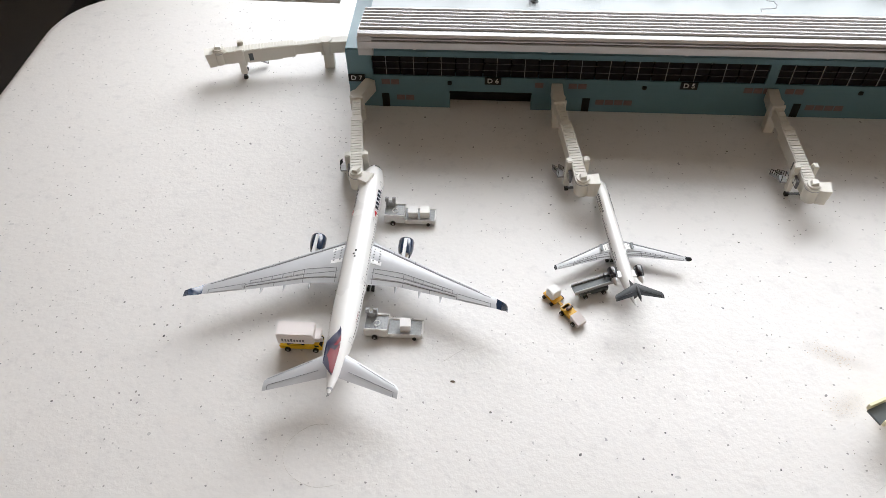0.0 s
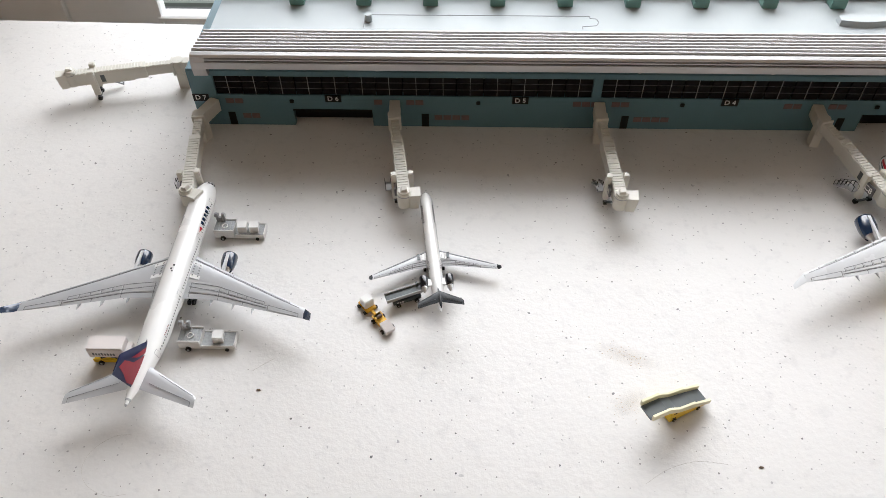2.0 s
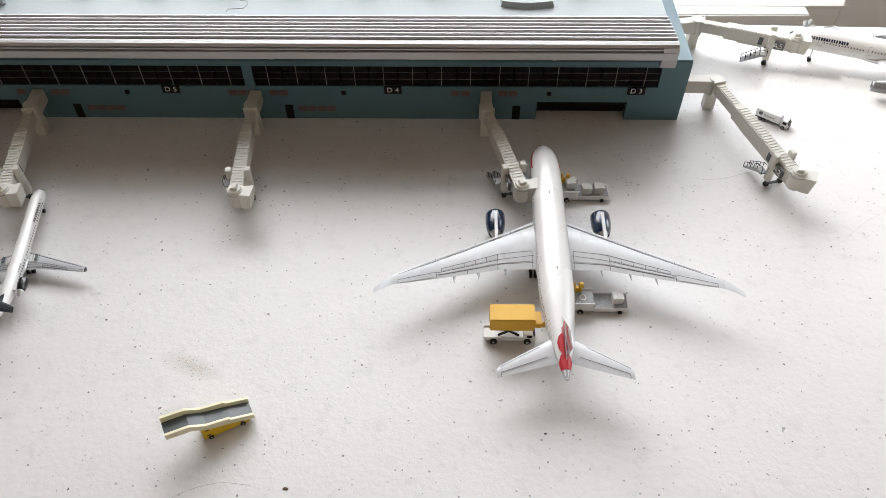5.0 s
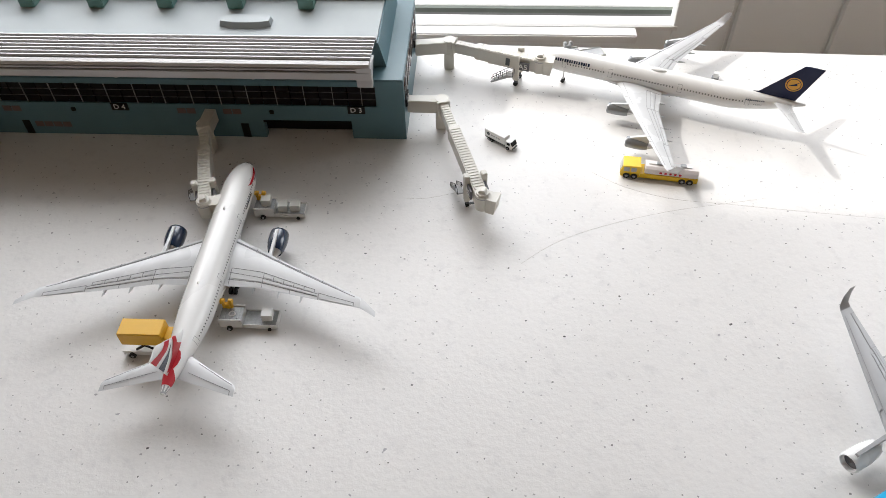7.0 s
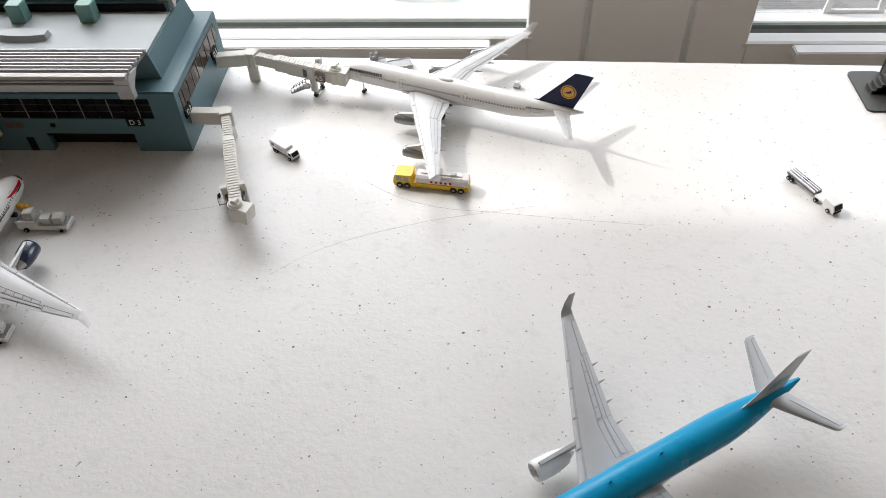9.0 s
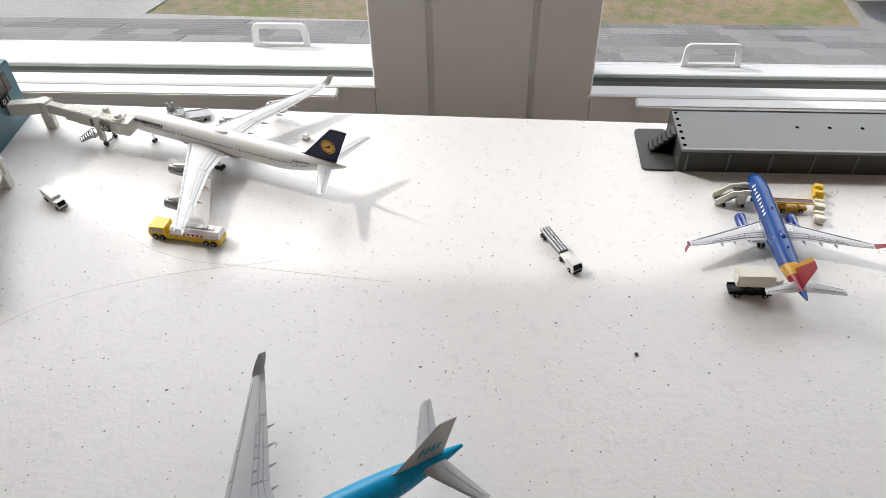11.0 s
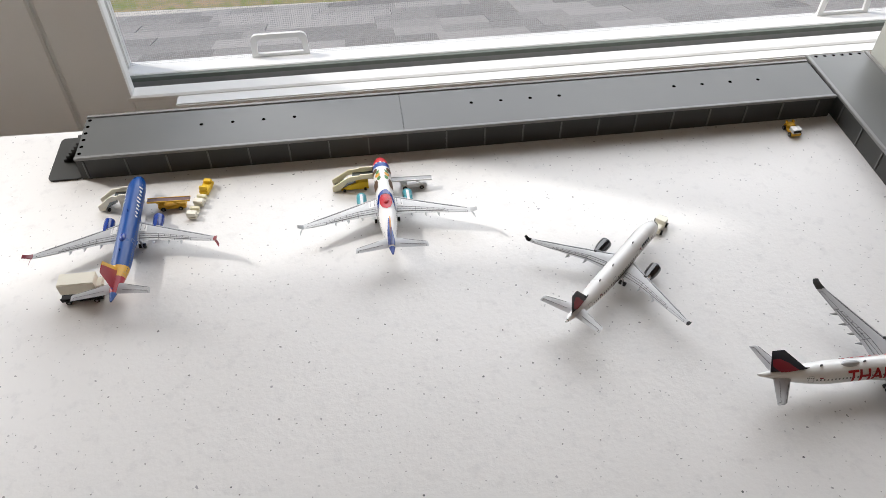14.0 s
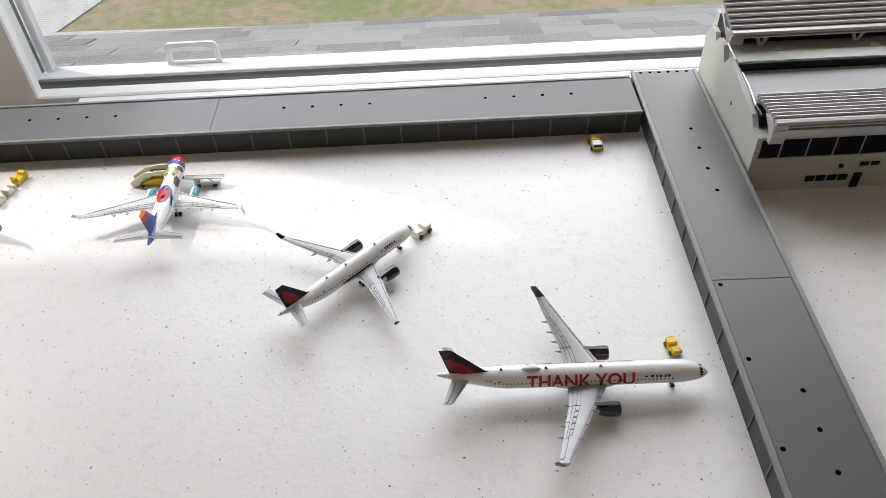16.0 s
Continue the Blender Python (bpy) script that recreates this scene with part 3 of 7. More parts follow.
def terminal(name, label, x0, x1, yf, yb, mats, east_end, signs, panes, docks, doors, vents, squares, blocks, IN=0.0095, start=0.0115):
    """A model terminal: front wall with a glazed band, a ledge, a raised grey roof, and two ribbed silver canopies."""
    wall, roof, block = mats
    t = thing(name, label, "model building")
    H, ZR = 0.0375, 0.051
    # front wall with dock openings, built in pieces between them
    bm = bmesh.new()
    zw0, zw1 = 0.0215, 0.0342
    cuts = [x0] + [v for d in docks for v in d[:2]] + [x1]
    for k in range(0, len(cuts), 2):
        add_box(bm, (cuts[k], yf, 0), (cuts[k + 1], yf + 0.004, 0.0115))
    add_box(bm, (x0, yf, 0.0115), (x1, yf + 0.004, zw0))
    add_box(bm, (x0, yf, zw1), (x1, yf + 0.004, H))
    px = [x0] + [v for p in panes for v in p[:2]] + [x1]
    for k in range(0, len(px), 2):
        add_box(bm, (px[k], yf, zw0), (px[k + 1], yf + 0.004, zw1))
    part("front_wall", bm, wall, t)
    part("back_wall", boxed((x0, yb - 0.004, 0), (x1, yb, H)), wall, t)
    for a, b in ((x0, x0 + 0.004), (x1 - 0.004, x1)):
        part("end_wall", boxed((a, yf + 0.004, 0), (b, yb - 0.004, H)), wall, t)
    for d0, d1 in docks:
        # black panel close behind each opening: the dock's inner shade as colour
        part("dock_shade_panel", boxed((d0 - 0.002, yf + 0.0075, 0.0), (d1 + 0.002, yf + 0.0085, 0.0115)), M["black"], t, "black panel for the shade inside the dock")
        part("dock_lintel", boxed((d0, yf - 0.0006, 0.0108), (d1, yf - 0.0001, 0.0118)), M["black"], t)
    # slab over the docks, black for the same inner shade
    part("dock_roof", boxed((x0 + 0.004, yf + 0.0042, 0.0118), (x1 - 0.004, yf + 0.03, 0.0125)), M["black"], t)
    # ledge, sloping parapet and roof
    part("ledge", boxed((x0, yf, H), (x1, yb, H + 0.001), 0.0004), wall, t)
    rx0, rx1, ry0, ry1 = x0 + IN, x1 - IN, yf + 0.012, yb - 0.006
    bm = lofted([[(rx0, ry0, H + 0.001), (rx1, ry0, H + 0.001), (rx1, ry1, H + 0.001), (rx0, ry1, H + 0.001)],
                 [(rx0 + 0.0034, ry0 + 0.001, ZR + 0.001), (rx1 - 0.0034, ry0 + 0.001, ZR + 0.001), (rx1 - 0.0034, ry1 - 0.001, ZR + 0.001), (rx0 + 0.0034, ry1 - 0.001, ZR + 0.001)]])
    part("parapet", bm, wall, t)
    y_step = yb - 0.027
    part("roof_panel", boxed((rx0 + 0.0042, ry0 + 0.002, ZR + 0.001), (rx1 - 0.0042, y_step, ZR + 0.0022)), roof, t, "smooth blue-grey roof panel")
    part("clerestory", boxed((rx0 + 0.004, y_step + 0.0002, ZR + 0.001), (rx1 - 0.004, ry1 - 0.002, ZR + 0.0075), 0.0005), wall, t)
    part("clerestory_glazing", boxed((rx0 + 0.006, y_step - 0.0006, ZR + 0.0024), (rx1 - 0.006, y_step, ZR + 0.0068)), M["glass"], t, "dark clerestory strip")
    # glazing
    for p0, p1, n in panes:
        w = (p1 - p0) / n
        for k in range(n):
            part("window_pane", boxed((p0 + k * w + 0.0003, yf + 0.0010, zw0), (p0 + (k + 1) * w - 0.0003, yf + 0.0018, zw1)), M["glass"], t, "dark glossy glazing" if k == 0 else "")
            part("mullion", boxed((p0 + (k + 0.5) * w - 0.00012, yf + 0.0002, zw0), (p0 + (k + 0.5) * w + 0.00012, yf + 0.0009, zw1)), M["soft_line"], t)
        for z in (0.0257, 0.0300):
            part("transom", boxed((p0, yf + 0.0006, z - 0.00012), (p1, yf + 0.00095, z + 0.00012)), M["line"], t)
    for a, z0, w, h in doors:
        part("service_door", boxed((a, yf - 0.0002, z0), (a + w, yf + 0.0002, z0 + h)), M["black"], t)
    for a, z0, n in vents:
        for k in range(n):
            part("louvre", boxed((a + k * 0.0052, yf - 0.00015, z0), (a + k * 0.0052 + 0.0046, yf + 0.0002, z0 + 0.0034)), M["brick"], t)
    for a, z0 in squares:
        part("wall_box", boxed((a, yf - 0.0012, z0), (a + 0.0024, yf, z0 + 0.0022), 0.0003), M["black"], t)
    for sx, word in signs:
        sg = part("gate_sign", boxed((sx - 0.0046, yf - 0.0007, 0.0173), (sx + 0.0046, yf - 0.0001, 0.0219)), M["black"], t, "small black gate sign with white letters")
        tb = text_bm(word[0] + " " + word[1], 0.0031)
        bmesh.ops.transform(tb, matrix=pose(sx, yf - 0.0008, 0.0197, 90, 0, 0), verts=tb.verts)
        part("gate_letters", tb, M["vwhite"], sg)
    # end glazing
    if east_end:
        part("end_window", boxed((x1 - 0.0002, yf + 0.005, 0.0232), (x1 + 0.0004, yb - 0.007, 0.0345)), M["brown_glass"], t, "brown reflective end glazing")
        for k in range(8):
            y = yf + 0.005 + (k + 0.5) * (yb - yf - 0.012) / 8
            part("end_mullion", boxed((x1 + 0.0004, y - 0.0002, 0.0232), (x1 + 0.0007, y + 0.0002, 0.0345)), M["line"], t)
        for y, word in ((yf + 0.0085, "D2"), (yf + 0.064, "D1")):
            sg = part("gate_sign", boxed((x1 + 0.0001, y - 0.0045, 0.0190), (x1 + 0.0012, y + 0.0045, 0.0237)), M["black"], t)
            tb = text_bm(word[0] + " " + word[1], 0.0030)
            bmesh.ops.transform(tb, matrix=pose(x1 + 0.0013, y, 0.0213, 90, 0, 90), verts=tb.verts)
            part("gate_letters", tb, M["vwhite"], sg)

    ca, cb = x0 + start, x1 - start - 0.0032
    canopy(t, "front_canopy", yf + 0.0160, ZR + 0.0024, yf - 0.0135, ZR + 0.0060, 0.0085, ca, cb, 7)
    canopy(t, "rear_canopy", yf + 0.105, ZR + 0.021, yf + 0.0575, ZR + 0.0115, 0.004, ca - 0.002, cb + 0.002, 7)
    for k in range(6):
        x = x0 + 0.045 + k * (x1 - x0 - 0.09) / 5
        for d in (-0.006, 0.006):
            part("strut", tube((x, yf + 0.062, ZR + 0.0072), (x + d, yf + 0.064, ZR + 0.0105), 0.0013, seg=8), M["canopy"], t)
    for bx in blocks:
        part("roof_block", boxed((bx - 0.0042, yf + 0.0423, ZR + 0.002), (bx + 0.0042, yf + 0.0503, ZR + 0.0125), 0.0004), block, t, "square green-teal roof block")
    return t


T1 = terminal("terminal_building", "grey-teal plastic model airport terminal with ribbed silver canopies", -0.0595, 0.4003, 0.3988, 0.4805,
              (M["teal"], M["roof"], M["teal_block"]), True,
              [(-0.0548, "D7"), (0.0212, "D6"), (0.128, "D5"), (0.246, "D4"), (0.3745, "D3")],
              [(-0.0455, 0.168, 14), (0.1732, 0.3855, 14)], [(-0.003, 0.043), (0.323, 0.371)],
              [(-0.0415, 0.0, 0.0042, 0.0092), (0.0715, 0.0, 0.0042, 0.0092), (0.187, 0.0, 0.0042, 0.0092), (0.310, 0.0, 0.0042, 0.0092)],
              [(-0.041, 0.0155, 2), (-0.033, 0.005, 2), (0.0445, 0.0155, 1), (0.063, 0.0155, 2), (0.079, 0.005, 4), (0.158, 0.0155, 3), (0.180, 0.0155, 2), (0.194, 0.005, 4), (0.277, 0.0155, 2), (0.302, 0.0155, 2)],
              [(-0.004, 0.0165), (0.103, 0.0165), (0.2185, 0.0165), (0.3275, 0.0165)],
              [-0.001 + 0.0385 * k for k in range(10)])
for m_, nm, lb in ((pose(0.316, 0.4268, 0.0532), "roof_skylight", "small curved grey skylight on the terminal roof"),):
    sk = thing(nm, lb, "skylight", m_)
    rows = []
    for k in range(9):
        f = -1 + 2 * k / 8
        x, c = 0.0130 * f, 0.0026 + 0.0024 * (1 - f * f)
        rows.append([(x * 1.05, -c, 0), (x, -c * 0.7, 0.003), (x, c * 0.7 + 0.001, 0.003), (x * 1.05, c + 0.001, 0)])
    part("cover", lofted(rows), M["roof"], sk)
bm = bmesh.new()
add_tube(bm, (0.0418, 0.4255, 0.0533), (0.0418, 0.4255, 0.0575), 0.0022, 0.0019, 14)
tagged(part("roof_vent", bm, M["roof"], None, "", 40), "small grey cylindrical vent stub on the terminal roof", "vent")
bm = bmesh.new()
for pts in ([(0.0395, 0.419), (0.0395, 0.4318), (0.166, 0.4318), (0.166, 0.4295)], [(0.161, 0.4185), (0.161, 0.4205)], [(0.166, 0.4295), (0.1695, 0.4290), (0.1705, 0.4255), (0.1690, 0.4222), (0.161, 0.4212)]):
    for (xa, ya), (xb, yb_) in zip(pts, pts[1:]):
        d = Vector((xb - xa, yb_ - ya, 0)).normalized() * 0.0002
        add_prism(bm, [(xa - d.y, ya + d.x), (xb - d.y, yb_ + d.x), (xb + d.y, yb_ - d.x), (xa + d.y, ya - d.x)], 2, 0.05315, 0.05335)
tagged(part("roof_seam", bm, M["line"], None), "dark joint line of the roof panel", "seam")


def grey_terminal():
    """The second terminal: shaped end wall, low glazed front, sloping roof in steps and two ribbed canopies."""
    x0, x1, yf, yb = 1.2775, 1.66, 0.3755, 0.4765
    t = thing("terminal_building", "pale grey plastic model terminal with ribbed silver canopies behind the pier", "model building")
    end = [(yf, 0), (yf, 0.0362), (yf + 0.0085, 0.0372), (yf + 0.0145, 0.0415), (0.4245, 0.0478), (0.4350, 0.0492), (0.4400, 0.0425), (0.4470, 0.0500), (0.4560, 0.0500), (0.4590, 0.0462), (0.4625, 0.0500), (0.4690, 0.0500), (yb, 0.0440), (yb, 0)]
    for a in (x0, x1 - 0.003):
        part("end_wall", prism(end, 0, a, a + 0.003), M["t2"], t, "stepped pale end wall" if a == x0 else "")
    xa, xb = x0 + 0.0031, x1 - 0.0031
    bm = bmesh.new()
    add_box(bm, (xa, yf + 0.0004, 0), (xb, yf + 0.004, 0.0222))
    add_box(bm, (xa, yf + 0.0004, 0.0345), (xb, yf + 0.0104, 0.0362))
    part("front_wall", bm, M["t2"], t)
    n = 26
    w = (xb - xa) / n
    for k in range(n + 1):
        a, b = max(xa, xa + k * w - 0.0033), min(xb, xa + (k + 1) * w - 0.0033)
        part("window_pane", boxed((a + 0.0002, yf + 0.0012, 0.0223), (b - 0.0002, yf + 0.0022, 0.0344)), M["glass"], t, "dark glazing" if k == 0 else "")
        if k < n:
            part("mullion", boxed((b - 0.0003, yf + 0.0006, 0.0223), (b + 0.0003, yf + 0.0011, 0.0344)), M["vgrey"], t)
    # solid black block: the shade under the canopy is put into its colour
    part("front_shade_block", boxed((xa, yf + 0.0106, 0.034), (xb, 0.3955, 0.0425)), M["black"], t, "black block for the shade under the canopy")
    part("roof_panel", boxed((xa, 0.3957, 0.0405), (xb, 0.4268, 0.0445), 0.0003), M["t2roof"], t, "smooth blue-grey roof panel")
    part("roof_trim", boxed((xa, 0.4252, 0.0446), (xb, 0.4266, 0.0452), 0.0002), M["canopy"], t)
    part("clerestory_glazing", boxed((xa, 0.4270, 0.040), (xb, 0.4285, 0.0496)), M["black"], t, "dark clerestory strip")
    part("shelf", boxed((xa, 0.4287, 0.042), (xb, 0.4500, 0.0498), 0.0003), M["t2"], t)
    # second black block, coloured as the shade under the rear canopy
    part("rear_shade_block", boxed((xa, 0.4502, 0.042), (xb, 0.4700, 0.0580)), M["black"], t, "black block for the shade under the rear canopy")
    part("back_wall", boxed((xa, 0.4702, 0), (xb, yb, 0.0575)), M["t2"], t)
    for k in range(7):
        x = x0 + 0.021 + k * 0.055
        for d in (-0.0042, 0.0042):
            part("strut", tube((x + d * 0.15, 0.4465, 0.0499), (x + d, 0.4470, 0.0578), 0.0010, 0.0014, seg=8), M["canopy"], t)
        part("shelf_vent", boxed((x + 0.005, 0.4385, 0.0499), (x + 0.0105, 0.4420, 0.0508), 0.0003), M["light_grey"], t)
    canopy(t, "front_canopy", 0.4005, 0.0468, 0.3705, 0.0492, 0.0085, x0 + 0.0050, x1 - 0.004, 8)
    canopy(t, "rear_canopy", 0.4860, 0.0735, 0.4440, 0.0592, 0.0030, x0 + 0.0030, x1 - 0.002, 10)
    part("service_door", boxed((1.3365, yf - 0.0003, 0), (1.3410, yf + 0.0002, 0.0098)), M["black"], t)
    part("wall_box", boxed((1.3263, yf - 0.001, 0.0143), (1.3287, yf + 0.0002, 0.0165), 0.0003), M["black"], t)
    return t


T2 = grey_terminal()
# dark grey disc on the wall: the hole's inner shade is its colour
part("screw_hole", tube((1.2773, 0.4180, 0.0300), (1.2780, 0.4180, 0.0300), 0.0012, seg=12), M["dgrey"], T2, "dark disc for a small round hole in the end wall")
for k in range(4):
    part("louvre", boxed((1.3105 + k * 0.0060, 0.3752, 0.0055), (1.3105 + k * 0.0060 + 0.0048, 0.3757, 0.0091)), M["black"], T2)
for k in range(2):
    part("louvre", boxed((1.3378 + k * 0.0058, 0.3752, 0.0148), (1.3378 + k * 0.0058 + 0.0046, 0.3757, 0.0172)), M["black"], T2)


# ---- grey piers ----
def pier(label, m, length, width, seams, holes, pitch, first, h=0.0150):
    p = thing("pier_walkway", label, "model pier", m)
    # base and sides take the darkened grey, with their shade in the colour
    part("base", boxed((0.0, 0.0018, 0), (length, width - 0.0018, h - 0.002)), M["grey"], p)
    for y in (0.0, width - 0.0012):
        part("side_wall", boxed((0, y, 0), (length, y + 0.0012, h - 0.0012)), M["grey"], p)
    for y0, y1 in ((-0.0012, 0.0012), (width - 0.0012, width + 0.0012)):
        part("edge_rail", boxed((0, y0, h - 0.0012), (length, y1, h + 0.0006), 0.0003), M["rim"], p, "raised pale grey rim")
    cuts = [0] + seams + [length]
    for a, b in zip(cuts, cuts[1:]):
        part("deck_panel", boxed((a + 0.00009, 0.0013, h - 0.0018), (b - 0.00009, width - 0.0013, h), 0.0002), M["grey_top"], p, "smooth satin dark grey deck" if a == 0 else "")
    k = first
    while k < length - 0.004:
        for y in (-0.0007, width - 0.0001):
            part("buttress", prism([(k, y), (k + 0.0008, y), (k + 0.0008, y + 0.0008), (k, y + 0.0008)], 2, 0.001, h - 0.0024), M["grey_top"], p)
        k += pitch
    for hx, hy in holes:
        # black disc on the deck; the dark inside the hole is only colour
        part("deck_hole", tube((hx, hy, h - 0.0002), (hx, hy, h + 0.00010), 0.0011, seg=12), M["void"], p)
    return p


P1 = pier("long dark grey plastic pier walkway along the window", pose(0.7905, 0.4360, 0), 0.443, 0.0385, [0.183],
          [(a + 0.0178 * k, 0.0225) for a in (0.0672, 0.2252, 0.3502) for k in range(4)] + [(0.0022, 0.004 + 0.0062 * k) for k in range(6)], 0.0226, 0.0035)
part("step_plate", prism(rounded_rect(-0.019, -0.0002, 0.0, 0.0385, 0.003, 4), 2, 0, 0.0012), M["grey"], P1)
for k in range(6):
    part("step", boxed((-0.0128 + k * 0.0021, 0.0155, 0.0012), (-0.0002, 0.0235, 0.0012 + (k + 1) * 0.0021)), M["grey"], P1)
pier("dark grey plastic pier walkway meeting the other pier at a corner", pose(1.2365, 0.4805, 0, 0, 0, -90.8) @ pose(0, 0.0, 0), 0.62, 0.0395, [0.184, 0.37],
     [(a + 0.0185 * k, 0.0215) for a in (0.064, 0.247, 0.43) for k in range(4)] + [(0.0022, 0.005 + 0.0058 * k) for k in range(6)] + [(0.187 + 0.0432 * k, 0.0045) for k in range(4)], 0.0226, 0.0065)


# ---- airliners ----
def airliner(name, label, at, yaw, L, span, R, zc, wing, stab, fin, engines, paint, dark_nose=True, group="model airliners", gear=True, cock=0.19):
    """A die-cast airliner, nose towards its own +y. wing: root front, root back, tip front, tip back (shares of the length), root z, tip z;
    stab: span, root front, root back, tip front, tip back, z root, z tip; fin: root front, root back, tip front, tip back, top z."""
    a = thing(name, label, "model airplane", pose(at[0], at[1], 0, 0, 0, yaw), group)
    sn, st = 1.55 * 2 * R / L, 1 - 3.1 * 2 * R / L

    def prof(s):
        if s < sn:
            k = 1 - s / sn
            return R * max(0.0, 1 - k ** 2.1) ** 0.56, zc - 0.28 * R * k ** 2
        if s > st:
            k = (s - st) / (1 - st)
            r = R * (1 - 0.9 * k ** 1.55)
            return r, zc + (R - r) * 0.72
        return R, zc

    def P(s, ang, lift=0.0):
        r, c = prof(s)
        r += lift
        return Vector((r * math.sin(radians(ang)), L * (0.5 - s), c + r * math.cos(radians(ang))))

    ss = [sn * (k / 12) ** 1.7 for k in range(1, 13)] + [sn + (st - sn) * k / 10 for k in range(1, 11)] + [st + (1 - st) * k / 12 for k in range(1, 13)]
    fus = part("fuselage", lofted([[P(s, ang) for ang in range(0, 360, 12)] for s in [0.0015] + ss]), paint["fuselage"], a, smooth=50)

    def patch(bm, s0, s1, a0, a1, lift=0.00008, n=4):
        m = max(2, n)
        rows = [[bm.verts.new(P(s0 + (s1 - s0) * i / m, a0 + (a1 - a0) * j / m, lift)) for j in range(m + 1)] for i in range(m + 1)]
        for i in range(m):
            for j in range(m):
                bm.faces.new((rows[i][j], rows[i][j + 1], rows[i + 1][j + 1], rows[i + 1][j]))

    # wings
    def chord(lo, hi, th, n=7):
        """A thin wing section between two y values, as (y, dz)."""
        top = [(lo + (hi - lo) * k / n, th * (math.sin(math.pi * (k / n) ** 0.65)) * 0.75) for k in range(n + 1)]
        bot = [(lo + (hi - lo) * k / n, -th * (math.sin(math.pi * (k / n) ** 0.65)) * 0.35) for k in range(n - 1, 0, -1)]
        return top + bot

    def Y(s):
        return L * (0.5 - s)

    w0, w1, t0, t1, zr, zt = wing
    half = span / 2

    def wing_at(eta):
        """Front, back (shares of the length) and height at a share of the half span; the back edge kinks at a third."""
        f = w0 + (t0 - w0) * eta
        if eta < 0.33:
            b = w1 + (w1 + 0.2 * (t1 - w1) - w1) * eta / 0.33 * 0.55
        else:
            bk = w1 + 0.11 * (t1 - w1)
            b = bk + (t1 - bk) * (eta - 0.33) / 0.67
        return f, b, zr + (zt - zr) * (eta ** 1.5)

    etas = [0.0, 0.12, 0.33, 0.5, 0.66, 0.82, 0.93, 1.0]
    for side in (-1, 1):
        rings = []
        for e in etas:
            f, b, z = wing_at(e)
            th = 0.11 * (b - f) * L * (1 - 0.35 * e)
            rings.append([(side * e * half, y, z + dz) for y, dz in chord(Y(f), Y(b), th)])
        wg = part("wing", lofted(rings), paint["wing"], a, smooth=35)

        def on_wing(e, c, lift=0.00012):
            f, b, z = wing_at(e)
            th = 0.11 * (b - f) * L * (1 - 0.35 * e)
            return Vector((side * e * half, Y(f + (b - f) * c), z + th * math.sin(math.pi * c ** 0.65) * 0.75 + lift))

        bm = bmesh.new()

        def stroke(e0, c0, e1, c1, w=0.0001, n=8):
            q = [on_wing(e0 + (e1 - e0) * k / n, c0 + (c1 - c0) * k / n) for k in range(n + 1)]
            d = (q[-1] - q[0]).cross(Vector((0, 0, 1))).normalized() * w
            up = Vector((0, 0, 0.0001))
            for u, v in zip(q, q[1:]):
                vs = [bm.verts.new(p) for p in (u - d - up, v - d - up, v + d - up, u + d - up, u - d, v - d, v + d, u + d)]
                for fidx in ((4, 5, 6, 7), (0, 1, 5, 4), (1, 2, 6, 5), (2, 3, 7, 6), (3, 0, 4, 7)):
                    bm.faces.new([vs[i] for i in fidx])
        hinge, front = 0.745, 0.60
        for e0, c0, e1, c1 in ((0.12, hinge, 0.35, hinge), (0.35, hinge, 0.73, hinge), (0.12, 0.875, 0.35, 0.865), (0.35, 0.865, 0.72, 0.855), (0.35, front, 0.70, front), (0.13, 0.66, 0.35, front),
                               (0.73, 0.70, 0.96, 0.68), (0.73, 0.70, 0.73, 0.985), (0.96, 0.68, 0.96, 0.97), (0.10, 0.13, 0.40, 0.14), (0.40, 0.14, 0.96, 0.18), (0.35, front, 0.35, 0.985), (0.54, 0.86, 0.54, 0.985), (0.13, 0.66, 0.13, 0.975)):
            stroke(e0, c0, e1, c1)
        for e in () if paint.get("plain") else (0.42, 0.49, 0.56, 0.63, 0.70):
            stroke(e, front, e, hinge, n=2)
        for e in () if paint.get("plain") else (0.26, 0.42, 0.58, 0.74, 0.88):
            stroke(e, 0.02, e, 0.15, n=2)
        part("panel_linework", bm, paint.get("lines", M["soft_line"]), wg, "fine printed flap and slat lines")

        def panel(nm, e0, e1, c0, c1, n=3):
            """A thin raised panel following the wing's upper face."""
            pm = bmesh.new()
            top = [[pm.verts.new(on_wing(e0 + (e1 - e0) * i / n, c0 + (c1 - c0) * k / n, 0.00021)) for k in range(n + 1)] for i in range(n + 1)]
            low = [[pm.verts.new(v.co - Vector((0, 0, 0.0003))) for v in r] for r in top]
            for i in range(n):
                for k in range(n):
                    pm.faces.new((top[i][k], top[i + 1][k], top[i + 1][k + 1], top[i][k + 1]))
                pm.faces.new((top[i][0], top[i + 1][0], low[i + 1][0], low[i][0]))
                pm.faces.new((top[i][n], top[i + 1][n], low[i + 1][n], low[i][n]))
                pm.faces.new((top[0][i], top[0][i + 1], low[0][i + 1], low[0][i]))
                pm.faces.new((top[n][i], top[n][i + 1], low[n][i + 1], low[n][i]))
            part(nm, pm, paint["wing"], wg)
        for e in () if paint.get("plain") else (0.35, 0.42, 0.49, 0.56, 0.63):
            panel("spoiler", e + 0.008, e + 0.062, 0.622, 0.722, 2)
        panel("flap", 0.138, 0.342, 0.770, 0.850)
        panel("flap", 0.358, 0.722, 0.768, 0.838, 4)
        panel("aileron", 0.740, 0.950, 0.720, 0.945)
